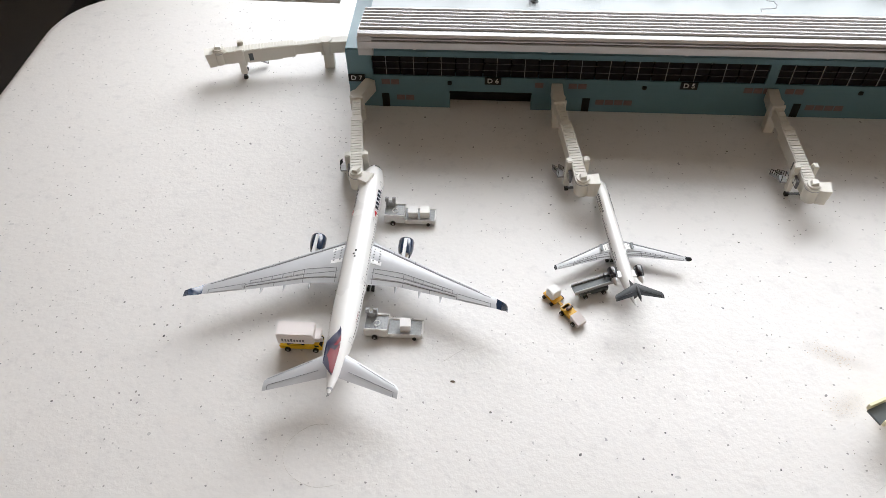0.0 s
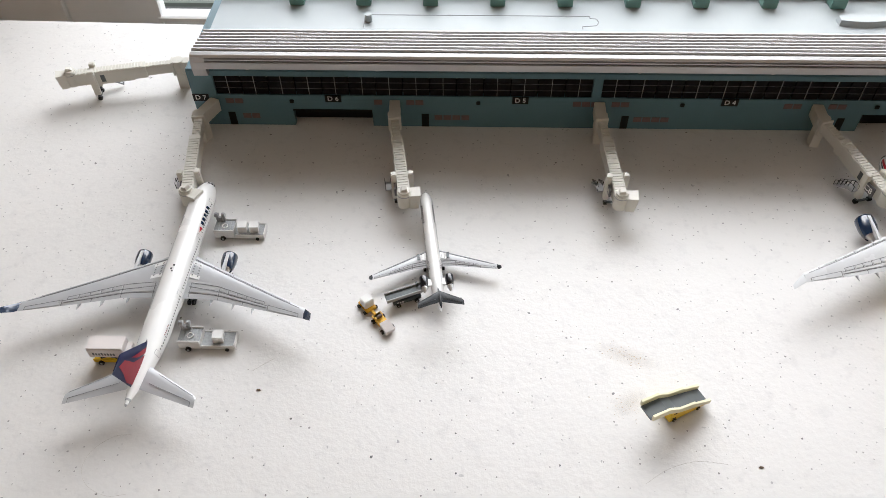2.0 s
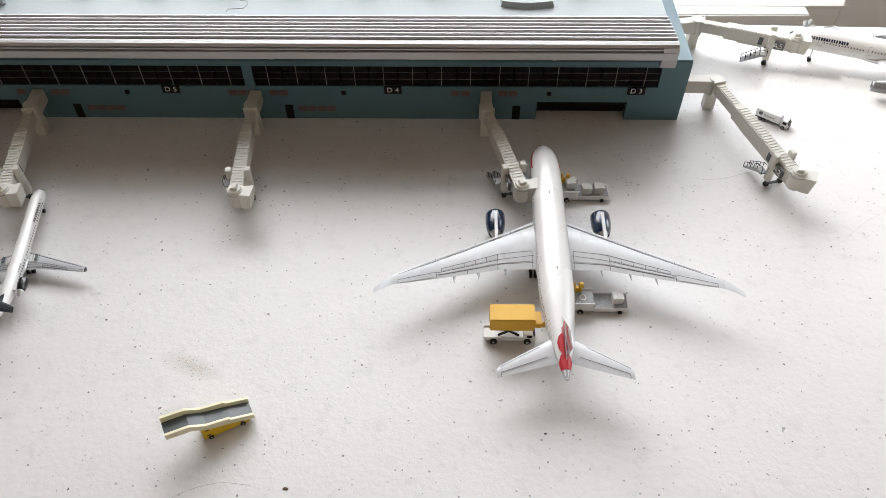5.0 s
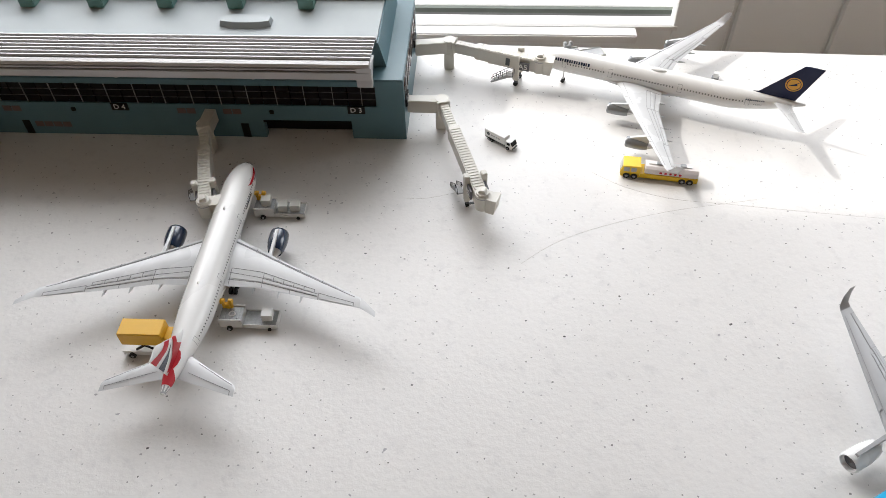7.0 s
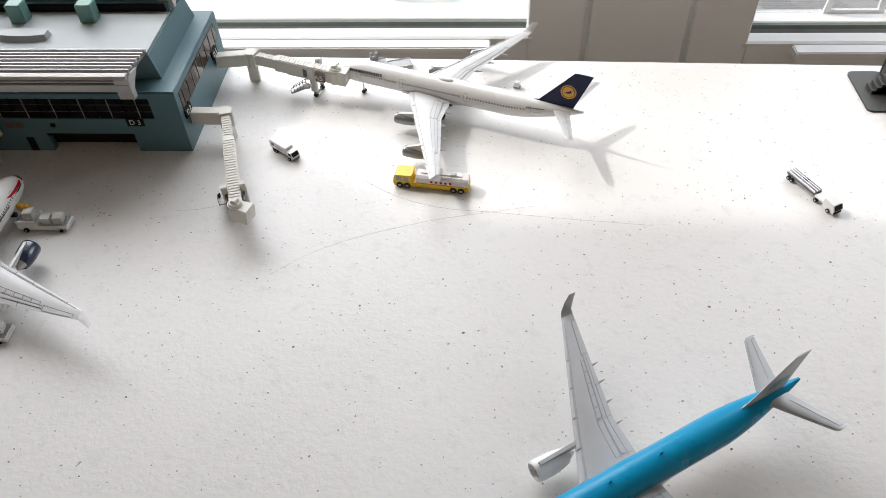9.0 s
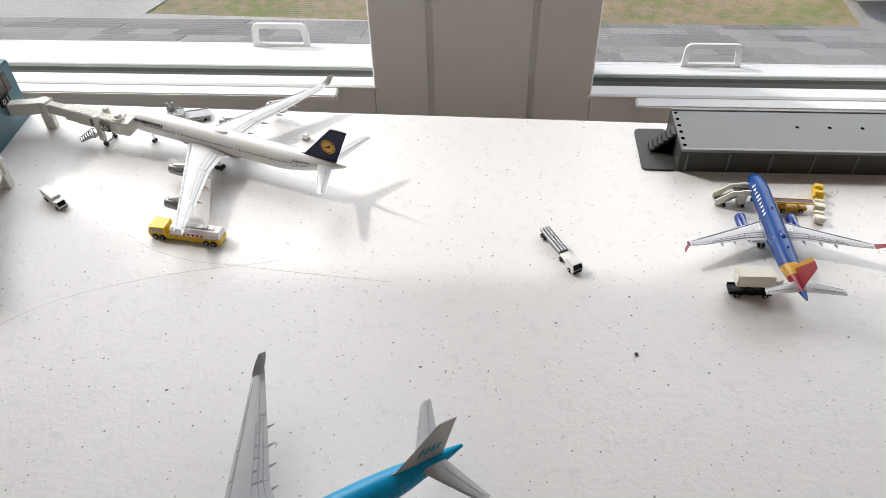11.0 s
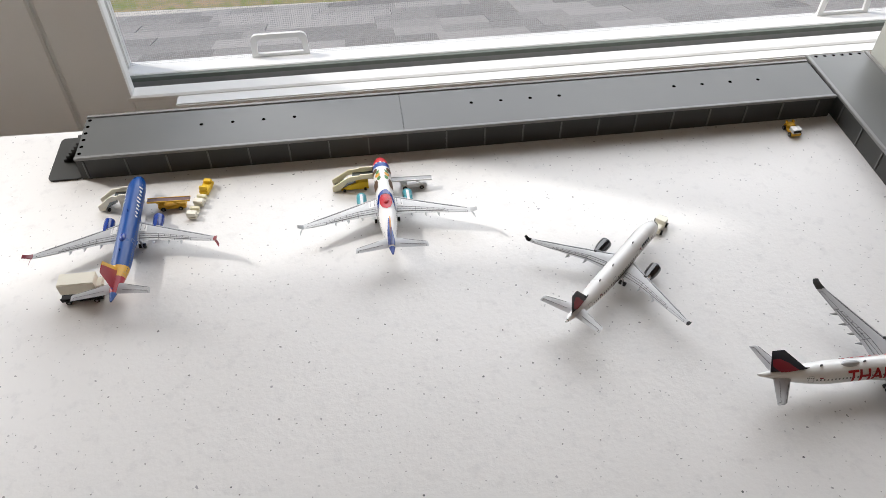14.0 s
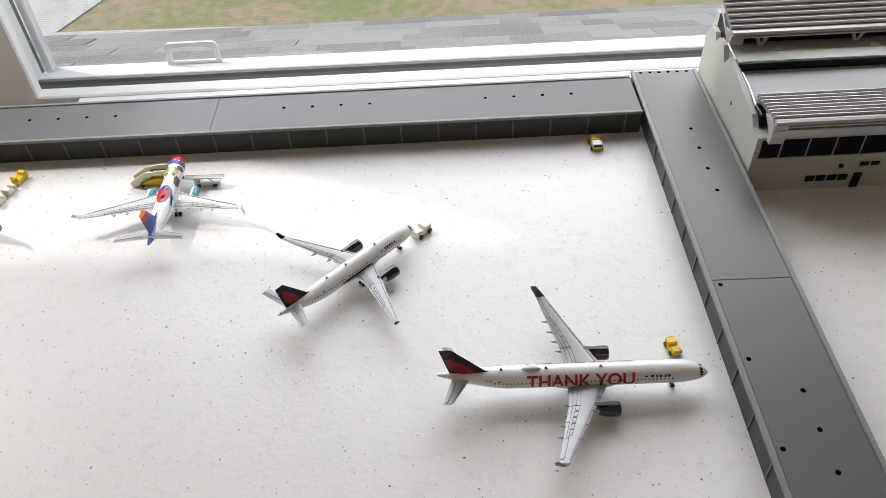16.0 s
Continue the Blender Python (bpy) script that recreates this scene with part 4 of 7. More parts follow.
        for e0, e1 in ((0.10, 0.26), (0.26, 0.42), (0.42, 0.58), (0.58, 0.74), (0.74, 0.88)):
            panel("slat", e0 + 0.006, e1 - 0.006, 0.025, 0.105)
        if paint.get("walkway"):
            e0 = (R * 1.06) / half
            de = 0.0050 / half * (R / 0.0062)
            q = [on_wing(e0 + de * u, 0.16 + 0.40 * v, 0.00020) for u, v in ((0, 0), (1, 0.08), (1, 1), (0, 1))]
            bm = bmesh.new()
            bm.faces.new([bm.verts.new(v) for v in q])
            wk = part("walkway_panel", bm, M["white"], wg, "pale exit panel")
            bm = bmesh.new()
            for k in range(10):
                u, v = 0.15 + 0.55 * (k % 2), 0.12 + 0.17 * (k // 2)
                q = [on_wing(e0 + de * (u + du), 0.16 + 0.40 * (v + dv), 0.00032) for du, dv in ((0, 0), (0.13, 0), (0.13, 0.07), (0, 0.07))]
                bm.faces.new([bm.verts.new(v) for v in q])
            part("walkway_print", bm, M["line"], wk, "small dark exit markings")
        # flap fairings
        for e in paint.get("fairings", (0.3, 0.47, 0.62)):
            f, b, z = wing_at(e)
            ln_ = 0.055 * L
            y0 = Y(b) + ln_ * 0.62
            bm = lofted([[(side * e * half + r * math.cos(q), y0 - ln_ * k, z - 0.0006 - 0.0008 * (1 - k) + r * 1.3 * math.sin(q)) for q in (2 * math.pi * i / 8 for i in range(8))]
                         for k, r in ((0, 0.0002), (0.25, 0.00065), (0.6, 0.0006), (1, 0.00012))])
            part("flap_fairing", bm, paint["wing"], wg, smooth=40)
        # wing tip
        kind, tipmat = paint["tip"]
        f, b, z = wing_at(1.0)
        yf_, yb_ = Y(f), Y(b)
        c = yf_ - yb_

        def sec(dx, y0, y1, dz, th):
            return [(side * (half + dx), y0, z + dz), (side * (half + dx - th), (y0 + y1) / 2, z + dz + th * 0.4), (side * (half + dx), y1, z + dz), (side * (half + dx + th), (y0 + y1) / 2, z + dz - th * 0.4)]
        if kind == "curl":
            rows = [sec(0, yf_, yb_, 0, 0.0004), sec(0.03 * half, yf_ - 0.35 * c, yb_ - 0.25 * c, 0.014 * half, 0.0004), sec(0.06 * half, yf_ - 0.9 * c, yb_ - 0.62 * c, 0.05 * half, 0.0003), sec(0.07 * half, yf_ - 1.6 * c, yb_ - 1.2 * c, 0.10 * half, 0.0001)]
            part("winglet", lofted(rows), tipmat, wg, smooth=50)
        elif kind == "rake":
            rows = [sec(0, yf_, yb_, 0, 0.0004), sec(0.05 * half, yf_ - 0.7 * c, yb_ - 0.45 * c, 0.006 * half, 0.0003), sec(0.10 * half, yf_ - 1.45 * c, yb_ - 0.95 * c, 0.012 * half, 0.0001)]
            part("raked_tip", lofted(rows), tipmat, wg, smooth=50)
        elif kind == "blade":
            rows = [sec(0, yf_, yb_, 0, 0.0004), sec(0.025 * half, yf_ - 0.25 * c, yb_ - 0.15 * c, 0.012 * half, 0.0004), sec(0.045 * half, yf_ - 1.0 * c, yb_ - 0.55 * c, 0.085 * half, 0.0002)]
            part("winglet", lofted(rows), tipmat, wg, smooth=50)
        elif kind == "split":
            up = [sec(0, yf_, yb_, 0, 0.0004), sec(0.03 * half, yf_ - 0.3 * c, yb_ - 0.1 * c, 0.02 * half, 0.0003), sec(0.06 * half, yf_ - 1.2 * c, yb_ - 0.9 * c, 0.10 * half, 0.0001)]
            dn = [sec(0.01 * half, yf_ - 0.2 * c, yb_, 0.0, 0.0003), sec(0.05 * half, yf_ - 0.9 * c, yb_ - 0.7 * c, -0.05 * half, 0.0001)]
            wl = part("winglet", lofted(up), tipmat, wg, smooth=50)
            part("lower_fin", lofted(dn), tipmat, wg, smooth=50)
        elif kind == "sharklet":
            rows = [sec(0, yf_, yb_, 0, 0.0004), sec(0.03 * half, yf_ - 0.2 * c, yb_ - 0.1 * c, 0.012 * half, 0.0004), sec(0.05 * half, yf_ - 0.6 * c, yb_ - 0.4 * c, 0.06 * half, 0.0003), sec(0.055 * half, yf_ - 1.0 * c, yb_ - 0.55 * c, 0.115 * half, 0.0002)]
            part("winglet", lofted(rows), tipmat, wg, smooth=50)
        # stabiliser
        sspan, h0, h1, q0, q1, sz0, sz1 = stab
        rings = []
        x_in = 0.0 if sz0 > zc + R else 0.25 * R
        for e in (0.0, 0.35, 0.7, 0.95, 1.0):
            f, b = h0 + (q0 - h0) * e, h1 + (q1 - h1) * e
            if e == 1.0:
                f += 0.006
            rings.append([(side * (x_in + (sspan / 2 - x_in) * e), y, sz0 + (sz1 - sz0) * e + dz) for y, dz in chord(Y(f), Y(b), 0.08 * (b - f) * L)])
        sb = part("stabiliser", lofted(rings), paint.get("stab", paint["wing"]), a, smooth=35)
        bm = bmesh.new()
        for e0, c0, e1, c1 in ((0.18, 0.66, 0.93, 0.64), (0.93, 0.64, 0.93, 0.98), (0.3, 0.1, 0.95, 0.14)):
            pa, pb = [Vector((side * (x_in + (sspan / 2 - x_in) * e), Y(h0 + (q0 - h0) * e + (h1 + (q1 - h1) * e - h0 - (q0 - h0) * e) * cc), sz0 + (sz1 - sz0) * e + 0.075 * (h1 + (q1 - h1) * e - h0 - (q0 - h0) * e) * L * math.sin(math.pi * cc ** 0.65) + 0.0001)) for e, cc in ((e0, c0), (e1, c1))]
            add_tube(bm, pa, pb, 0.00009, seg=4)
        part("elevator_linework", bm, paint.get("lines", M["soft_line"]), sb)

    # fin
    g0, g1, k0, k1, ztop = fin
    zf0 = zc + R * 0.80
    rings = []
    for e in (0.0, 0.08, 0.3, 0.6, 0.9, 1.0):
        f = g0 + (k0 - g0) * e - (0.045 * (1 - e / 0.08) if e < 0.08 else 0)
        b = g1 + (k1 - g1) * e
        th = 0.055 * (b - f) * L if e > 0.05 else 0.03 * (b - f) * L
        rings.append([(dz * 1.2, y, zf0 + (ztop - zf0) * e) for y, dz in chord(Y(f), Y(b), th)])
    fn = part("fin", lofted(rings), paint["fin"], a, paint.get("fin_label", ""), smooth=35)

    # engines
    ex, ef, elen, er, ez, pod = engines["x"], engines["front"], engines["len"], engines["r"], engines["z"], engines["mat"]
    for side in (-1, 1):
        for xx, ff in zip(ex, ef):
            x, y0 = side * xx, Y(ff)
            prof_e = ((0.0, 0.86), (0.03, 0.97), (0.10, 1.0), (0.45, 1.0), (0.72, 0.86), (0.86, 0.70))
            ring = lambda k, r: [(x + r * er * math.cos(q), y0 - elen * k, ez + r * er * math.sin(q)) for q in (2 * math.pi * i / 20 for i in range(20))]
            bm = bmesh.new()
            add_loft(bm, [ring(0.13, 0.74), ring(0.03, 0.78), ring(0.0, 0.86)] + [ring(k, r) for k, r in prof_e[1:]] + [ring(0.84, 0.6)], caps=False)
            nac = part("nacelle", bm, pod, a, engines.get("label", ""), smooth=45)
            part("fan", lofted([ring(0.12, 0.76), ring(0.10, 0.2), ring(0.06, 0.02)]), M["line"], nac)
            part("exhaust_cone", lofted([ring(0.80, 0.62), ring(0.95, 0.42), ring(1.08, 0.08)]), M["silver"], nac, smooth=40)
            if engines.get("rear"):
                part("exhaust_pipe", lofted([ring(0.86, 0.70), ring(1.0, 0.62), ring(1.22, 0.30), ring(1.30, 0.05)]), M["silver"], nac, smooth=40)
                bm = boxed((min(side * R * 0.5, x), y0 - elen * 0.75, ez - 0.0004), (max(side * R * 0.5, x - side * er * 0.7), y0 - elen * 0.25, ez + 0.0004))
                part("pylon", bm, paint["fuselage"], a)
            else:
                e = xx / half
                f, b, z = wing_at(e)
                pts = [(y0 - elen * 0.12, ez + er * 0.96), (y0 - elen * 0.16, ez + er * 1.12), (Y(f) - 0.1 * (b - f) * L, z + 0.0008), (Y(f) - 0.45 * (b - f) * L, z), (Y(f) - 0.4 * (b - f) * L, z - 0.0012), (y0 - elen * 0.8, ez + er * 0.7)]
                part("pylon", prism(pts, 0, x - 0.0007, x + 0.0007), engines.get("pylon", paint["wing"]), nac)

    # cabin windows, cockpit, doors
    bm = bmesh.new()
    n = int((0.82 - 0.14) * L / 0.00165)
    for side in (-1, 1):
        for k in range(n):
            s = 0.14 + (0.80 - 0.14) * k / n
            if abs(s - 0.30) < 0.012 or abs(s - 0.56) < 0.012:
                continue
            patch(bm, s, s + 0.00065 / L, side * 69, side * (69 + 0.00085 / R * 57), n=2)
    tagged(part("window_row", bm, paint.get("windows", M["line"]), fus, "row of tiny dark cabin windows"), kind="stuff")
    if dark_nose:
        for side in (-1, 1):
            for a0, a1 in ((8, 30), (33, 54), (57, 72)):
                bm = bmesh.new()
                patch(bm, sn * cock, sn * (cock + 0.09), side * a0, side * a1)
                part("cockpit_window", bm, M["black"], fus)
    for side in (-1, 1):
        for s in paint.get("doors", (0.12, 0.30, 0.56, 0.80)):
            bm = bmesh.new()
            w, a0, a1 = 0.0022 / L, 52, 92
            for q in ((s, s + 0.00018 / L, a0, a1), (s + w, s + w + 0.00018 / L, a0, a1), (s, s + w, a0, a0 + 1.6), (s, s + w, a1, a1 + 1.6)):
                patch(bm, q[0], q[1], side * q[2], side * q[3], n=2)
            part("door_outline", bm, M["soft_line"], fus)
    # belly fairing
    bm = lofted([[(1.04 * R * k * math.sin(q), Y(w0 + (w1 - w0) * u), zc - 0.45 * R - 0.62 * R * k * max(0, math.cos(q)) + 0.25 * R * min(0, math.cos(q)) * -1) for q in (2 * math.pi * i / 16 for i in range(16))]
                 for u, k in ((-0.2, 0.5), (0.0, 0.9), (0.3, 1.05), (0.9, 1.05), (1.25, 0.85), (1.45, 0.5))])
    part("belly_fairing", bm, paint["fuselage"] if not paint.get("belly") else paint["belly"], a, smooth=50)
    if gear:
        wr = max(0.0011, 0.20 * R)
        for side in (-1, 1):
            x, y = side * R * 1.05, Y(w1 - 0.2 * (w1 - w0))
            lg = part("main_gear", tube((x, y, wr), (x * 0.9, y, zc - R * 0.4), 0.0006, seg=8), M["silver"], a)
            for dy in ((-wr * 1.1, wr * 1.1) if R > 0.0052 else (0.0,)):
                for dx in (-0.0011, 0.0011):
                    part("wheel", tube((x + dx - 0.0006, y + dy, wr), (x + dx + 0.0006, y + dy, wr), wr, seg=14), M["tyre"], lg)
        y = Y(0.12)
        lg = part("nose_gear", tube((0, y, wr), (0, y, zc - R * 0.7), 0.0005, seg=8), M["silver"], a)
        for dx in (-0.0008, 0.0008):
            part("wheel", tube((dx - 0.0005, y, wr * 0.9), (dx + 0.0005, y, wr * 0.9), wr * 0.9, seg=14), M["tyre"], lg)
    return {"root": a, "fus": fus, "fin": fn, "P": P, "patch": patch, "prof": prof, "Y": Y, "R": R, "L": L, "fin_xy": fin, "zf0": zf0}


def decal(pl, name, specs, material, label=""):
    """Printed areas on a fuselage: (from, to, first angle, last angle)."""
    for s0, s1, a0, a1 in specs:
        bm = bmesh.new()
        pl["patch"](bm, s0, s1, a0, a1, 0.00014, 6)
        part(name, bm, material, pl["fus"], label)


def print_shape(pl, name, pts, material, label="", both=False, fine=2):
    """A printed outline on a fuselage: corners as (share of the length, angle from the top)."""
    bm = bmesh.new()
    for sd in ((1, -1) if both else (1,)):
        one = bmesh.new()
        one.faces.new([one.verts.new((q, sd * g / 400, 0)) for q, g in pts])
        bmesh.ops.triangulate(one, faces=one.faces)
        for _ in range(fine):
            bmesh.ops.subdivide_edges(one, edges=one.edges, cuts=1, use_grid_fill=True)
        for v in one.verts:
            v.co = pl["P"](v.co.x, v.co.y * 400, 0.00020)
        flat = bpy.data.meshes.new("flat")
        one.to_mesh(flat)
        one.free()
        bm.from_mesh(flat)
        bpy.data.meshes.remove(flat)
    return part(name, bm, material, pl["fus"], label)


def dome(pl, at, length, width, height, material, label, angle=0.0):
    """A low rounded aerial fairing on a fuselage."""
    rows = []
    for k in range(9):
        u = -1 + k / 4
        w, h = width * math.sqrt(max(0.0, 1 - u * u)) + 0.00005, height * (1 - u * u) ** 0.5
        r = pl["prof"](at)[0]
        row = []
        for i in range(9):
            q = math.pi * i / 8
            p = Vector((w * math.cos(q), pl["Y"](at) - u * length, pl["prof"](at)[1] + r - 0.0004 + (h + 0.0004) * math.sin(q)))
            row.append(p)
        rows.append(row)
    bm = lofted(rows)
    c = pl["prof"](at)[1]
    bmesh.ops.rotate(bm, verts=bm.verts, cent=(0, 0, c), matrix=Matrix.Rotation(radians(angle), 3, "Y"))
    return part("aerial_dome", bm, material, pl["fus"], label, smooth=50)


def blades(pl, places, material):
    """Small upright aerial blades along the top."""
    for at in places:
        y, z = pl["Y"](at), pl["prof"](at)[1] + pl["prof"](at)[0]
        part("aerial_blade", prism([(y + 0.0008, z - 0.0002), (y + 0.0001, z + 0.0012), (y - 0.0005, z + 0.0012), (y - 0.0007, z - 0.0002)], 0, -0.00018, 0.00018), material, pl["fus"])


def fin_patch(pl, name, pts, material, label="", lift=0.00014):
    """A flat printed area on both faces of a fin: corners as (share of the chord, share of the height)."""
    g0, g1, k0, k1, ztop = pl["fin_xy"]
    L, zf0 = pl["L"], pl["zf0"]
    bm = bmesh.new()
    for side in (-1, 1):
        one = bmesh.new()
        one.faces.new([one.verts.new((c, e, 0)) for c, e in pts])
        bmesh.ops.triangulate(one, faces=one.faces)
        bmesh.ops.subdivide_edges(one, edges=one.edges, cuts=3, use_grid_fill=True)
        for v in one.verts:
            c, e = min(1.0, max(0.0, v.co.x)), v.co.y
            f, b = g0 + (k0 - g0) * e, g1 + (k1 - g1) * e
            th = 0.055 * (b - f) * L * 1.2 * math.sin(math.pi * c ** 0.65) * (0.75 if side > 0 else 0.35)
            v.co = (side * (th + lift), L * (0.5 - (f + (b - f) * c)), zf0 + (ztop - zf0) * e)
        flat = bpy.data.meshes.new("flat")
        one.to_mesh(flat)
        one.free()
        bm.from_mesh(flat)
        bpy.data.meshes.remove(flat)
    return part(name, bm, material, pl["fin"], label)


def fin_disc(pl, name, e_mid, c_mid, r, material, label, lift=0.00014):
    """A round emblem on both faces of a fin."""
    g0, g1, k0, k1, ztop = pl["fin_xy"]
    L, h = pl["L"], ztop - pl["zf0"]
    y_mid = g0 + (k0 - g0) * e_mid + (g1 - g0 + (k1 - k0 - g1 + g0) * e_mid) * c_mid
    pts = []
    for k in range(24):
        e = e_mid + r * math.sin(k * math.pi / 12) / h
        f, b = g0 + (k0 - g0) * e, g1 + (k1 - g1) * e
        pts.append(((y_mid + r * math.cos(k * math.pi / 12) / L - f) / (b - f), e))
    return fin_patch(pl, name, pts, material, label, lift)


def title_bars(pl, name, s0, s1, side, a0, a1, n, material, label, seed=1):
    """A printed name that is given as plain upright bars."""
    rnd = random.Random(seed)
    w = (s1 - s0) / n
    specs = []
    for k in range(n):
        f = rnd.uniform(0.5, 0.78)
        specs.append((s0 + k * w, s0 + k * w + w * f, side * a0, side * a1))
    decal(pl, name, specs, material, label)


WHITE, BLUE = (0.80, 0.80, 0.79), (0.006, 0.060, 0.25)

# wide-body twin with navy wing tips
pl = airliner("airliner", "white wide-body twin-jet model with a navy and red fin", (-0.0380, 0.2688), -0.6, 0.1368, 0.1290, 0.0062, 0.0118,
              (0.354, 0.565, 0.624, 0.664, 0.0103, 0.0150), (0.054, 0.848, 0.938, 0.960, 1.000, 0.0143, 0.0147), (0.775, 0.945, 0.915, 0.985, 0.0350),
              {"x": (0.0210,), "front": (0.352,), "len": 0.0106, "r": 0.0037, "z": 0.0075, "mat": M["navy"], "pylon": M["wing_white"], "label": "glossy navy engine nacelle"},
              {"fuselage": M["white"], "wing": M["wing"], "fin": M["fin_navy"],
               "tip": ("curl", M["navy"]), "walkway": True, "lines": M["line"]})
fin_patch(pl, "fin_stripe", [(0.30, 0.02), (0.95, 0.0), (0.97, 0.28), (0.90, 0.45), (0.62, 0.90), (0.36, 0.78), (0.46, 0.40)], M["fin_red"], "dark red fin emblem")
fin_patch(pl, "fin_stripe", [(0.10, 0.0), (0.26, 0.0), (0.34, 0.32), (0.30, 0.55), (0.18, 0.22)], M["fin_red"], "dark red fin emblem")
for sd in (1, -1):
    title_bars(pl, "title_bar", 0.165, 0.262, sd, 50, 68, 5, M["navy"], "dark blue title bar", 3)
    title_bars(pl, "small_title", 0.70, 0.745, sd, 60, 64, 6, M["dark_red"], "small dark red print", 4)
print_shape(pl, "emblem", [(0.270, 50), (0.270, 68), (0.296, 59)], M["red"], "red emblem", True)
decal(pl, "roof_aerial", [(0.465, 0.472, -2, 6), (0.480, 0.487, -9, -1), (0.492, 0.498, -2, 5)], M["black"])
part("tail_cone_tip", tube(pl["P"](0.982, 0) * 0.5 + pl["P"](0.982, 180) * 0.5, pl["P"](1.0, 0) * 0.5 + pl["P"](1.0, 180) * 0.5 + Vector((0, -0.0006, 0)), pl["prof"](0.982)[0] + 0.0001, 0.0004, 14), M["vgrey"], pl["fus"], "grey tail cone tip")

# regional jet with rear engines
pl = airliner("airliner", "white regional jet model with a dark T-tail", (0.0815, 0.2955), 7.6, 0.0815, 0.0605, 0.0033, 0.0072,
              (0.475, 0.625, 0.655, 0.692, 0.0052, 0.0062), (0.0208, 0.925, 1.005, 1.000, 1.040, 0.0172, 0.0172), (0.83, 0.965, 0.955, 1.010, 0.0174),
              {"x": (0.0060,), "front": (0.735,), "len": 0.0074, "r": 0.0021, "z": 0.0088, "mat": M["engine_black"], "rear": True, "label": "black rear engine nacelle"},
              {"fuselage": M["white"], "wing": M["wing"], "stab": M["tail_black"], "fin": M["tail_black"], "tip": ("blade", M["tail_black"]), "walkway": True, "fairings": (), "lines": M["line"], "doors": (0.12, 0.4)})
for sd in (-1, 1):
    title_bars(pl, "title_bar", 0.155, 0.31, sd, 44, 62, 9, M["line"], "dark title bar", 5)
    title_bars(pl, "title_bar", 0.62, 0.69, sd, 48, 58, 4, M["soft_line"], "grey title bar", 6)
    part("walkway_block", boxed((sd * 0.0072 - 0.0006, -0.0062, 0.0066), (sd * 0.0072 + 0.0006, -0.0026, 0.0069)), M["dgrey"], pl["root"], "dark grey walkway block on the wing")
part("tail_bullet", lofted([[(r * math.cos(q), -0.0365 - u, 0.0175 + r * math.sin(q)) for q in (2 * math.pi * i / 10 for i in range(10))] for u, r in ((0, 0.0002), (0.002, 0.0007), (0.006, 0.0007), (0.0085, 0.0001))]), M["tail_black"], pl["root"], "dark fairing where fin and stabiliser meet", smooth=50)

# wide-body twin with raked tips
pl = airliner("airliner", "white wide-body twin-jet model with a red, white and blue fin", (0.3224, 0.2932), -0.4, 0.1400, 0.1400, 0.0075, 0.0135,
              (0.340, 0.571, 0.640, 0.678, 0.0115, 0.0180), (0.053, 0.845, 0.935, 0.955, 0.990, 0.0155, 0.0165), (0.79, 0.945, 0.935, 0.985, 0.0375),
              {"x": (0.0246,), "front": (0.320,), "len": 0.0140, "r": 0.0046, "z": 0.0085, "mat": M["navy"], "pylon": M["wing_white"], "label": "glossy navy engine nacelle"},
              {"fuselage": M["white"], "wing": M["wing_white"], "fin": M["white"], "tip": ("rake", M["wing_white"]), "lines": M["line"]}, cock=0.10)
fin_patch(pl, "fin_stripe", [(0.02, 0.70), (0.35, 0.72), (0.70, 0.85), (0.99, 0.94), (0.99, 0.66), (0.75, 0.61), (0.40, 0.53), (0.02, 0.54)], M["red"], "red fin stripe")
fin_patch(pl, "fin_stripe", [(0.12, 0.46), (0.50, 0.44), (0.99, 0.52), (0.99, 0.24), (0.70, 0.30), (0.40, 0.40)], M["navy"], "blue fin stripe")
fin_patch(pl, "fin_stripe", [(0.0, 0.44), (0.0, 0.32), (0.22, 0.22), (0.26, 0.02), (0.90, 0.0), (0.96, 0.10), (0.62, 0.20), (0.34, 0.34)], M["red"], "red fin stripe")
print_shape(pl, "tail_paint", [(0.855, 4), (0.865, 26), (0.885, 40), (0.905, 38), (0.922, 24), (0.940, 60), (0.955, 105), (0.972, 120), (0.972, -120), (0.955, -105), (0.940, -60), (0.922, -24), (0.905, -38), (0.885, -40), (0.865, -26), (0.855, -4)], M["red"], "red painted tail", False, 4)
decal(pl, "tail_tip", [(0.973, 0.998, -179, 179)], M["vgrey"], "grey tail cone tip")
print_shape(pl, "ribbon", [(0.045, 52), (0.075, 58), (0.110, 60), (0.145, 58), (0.165, 54), (0.145, 66), (0.110, 71), (0.070, 70), (0.045, 64)], M["red"], "curved red ribbon", True)
print_shape(pl, "ribbon", [(0.050, 68), (0.085, 73), (0.120, 74), (0.090, 80), (0.055, 76)], M["navy"], "", True)
for sd in (1, -1):
    title_bars(pl, "title_bar", 0.175, 0.255, sd, 76, 84, 12, M["navy"], "dark blue title bar", 8)
blades(pl, (0.30, 0.62), M["vwhite"])

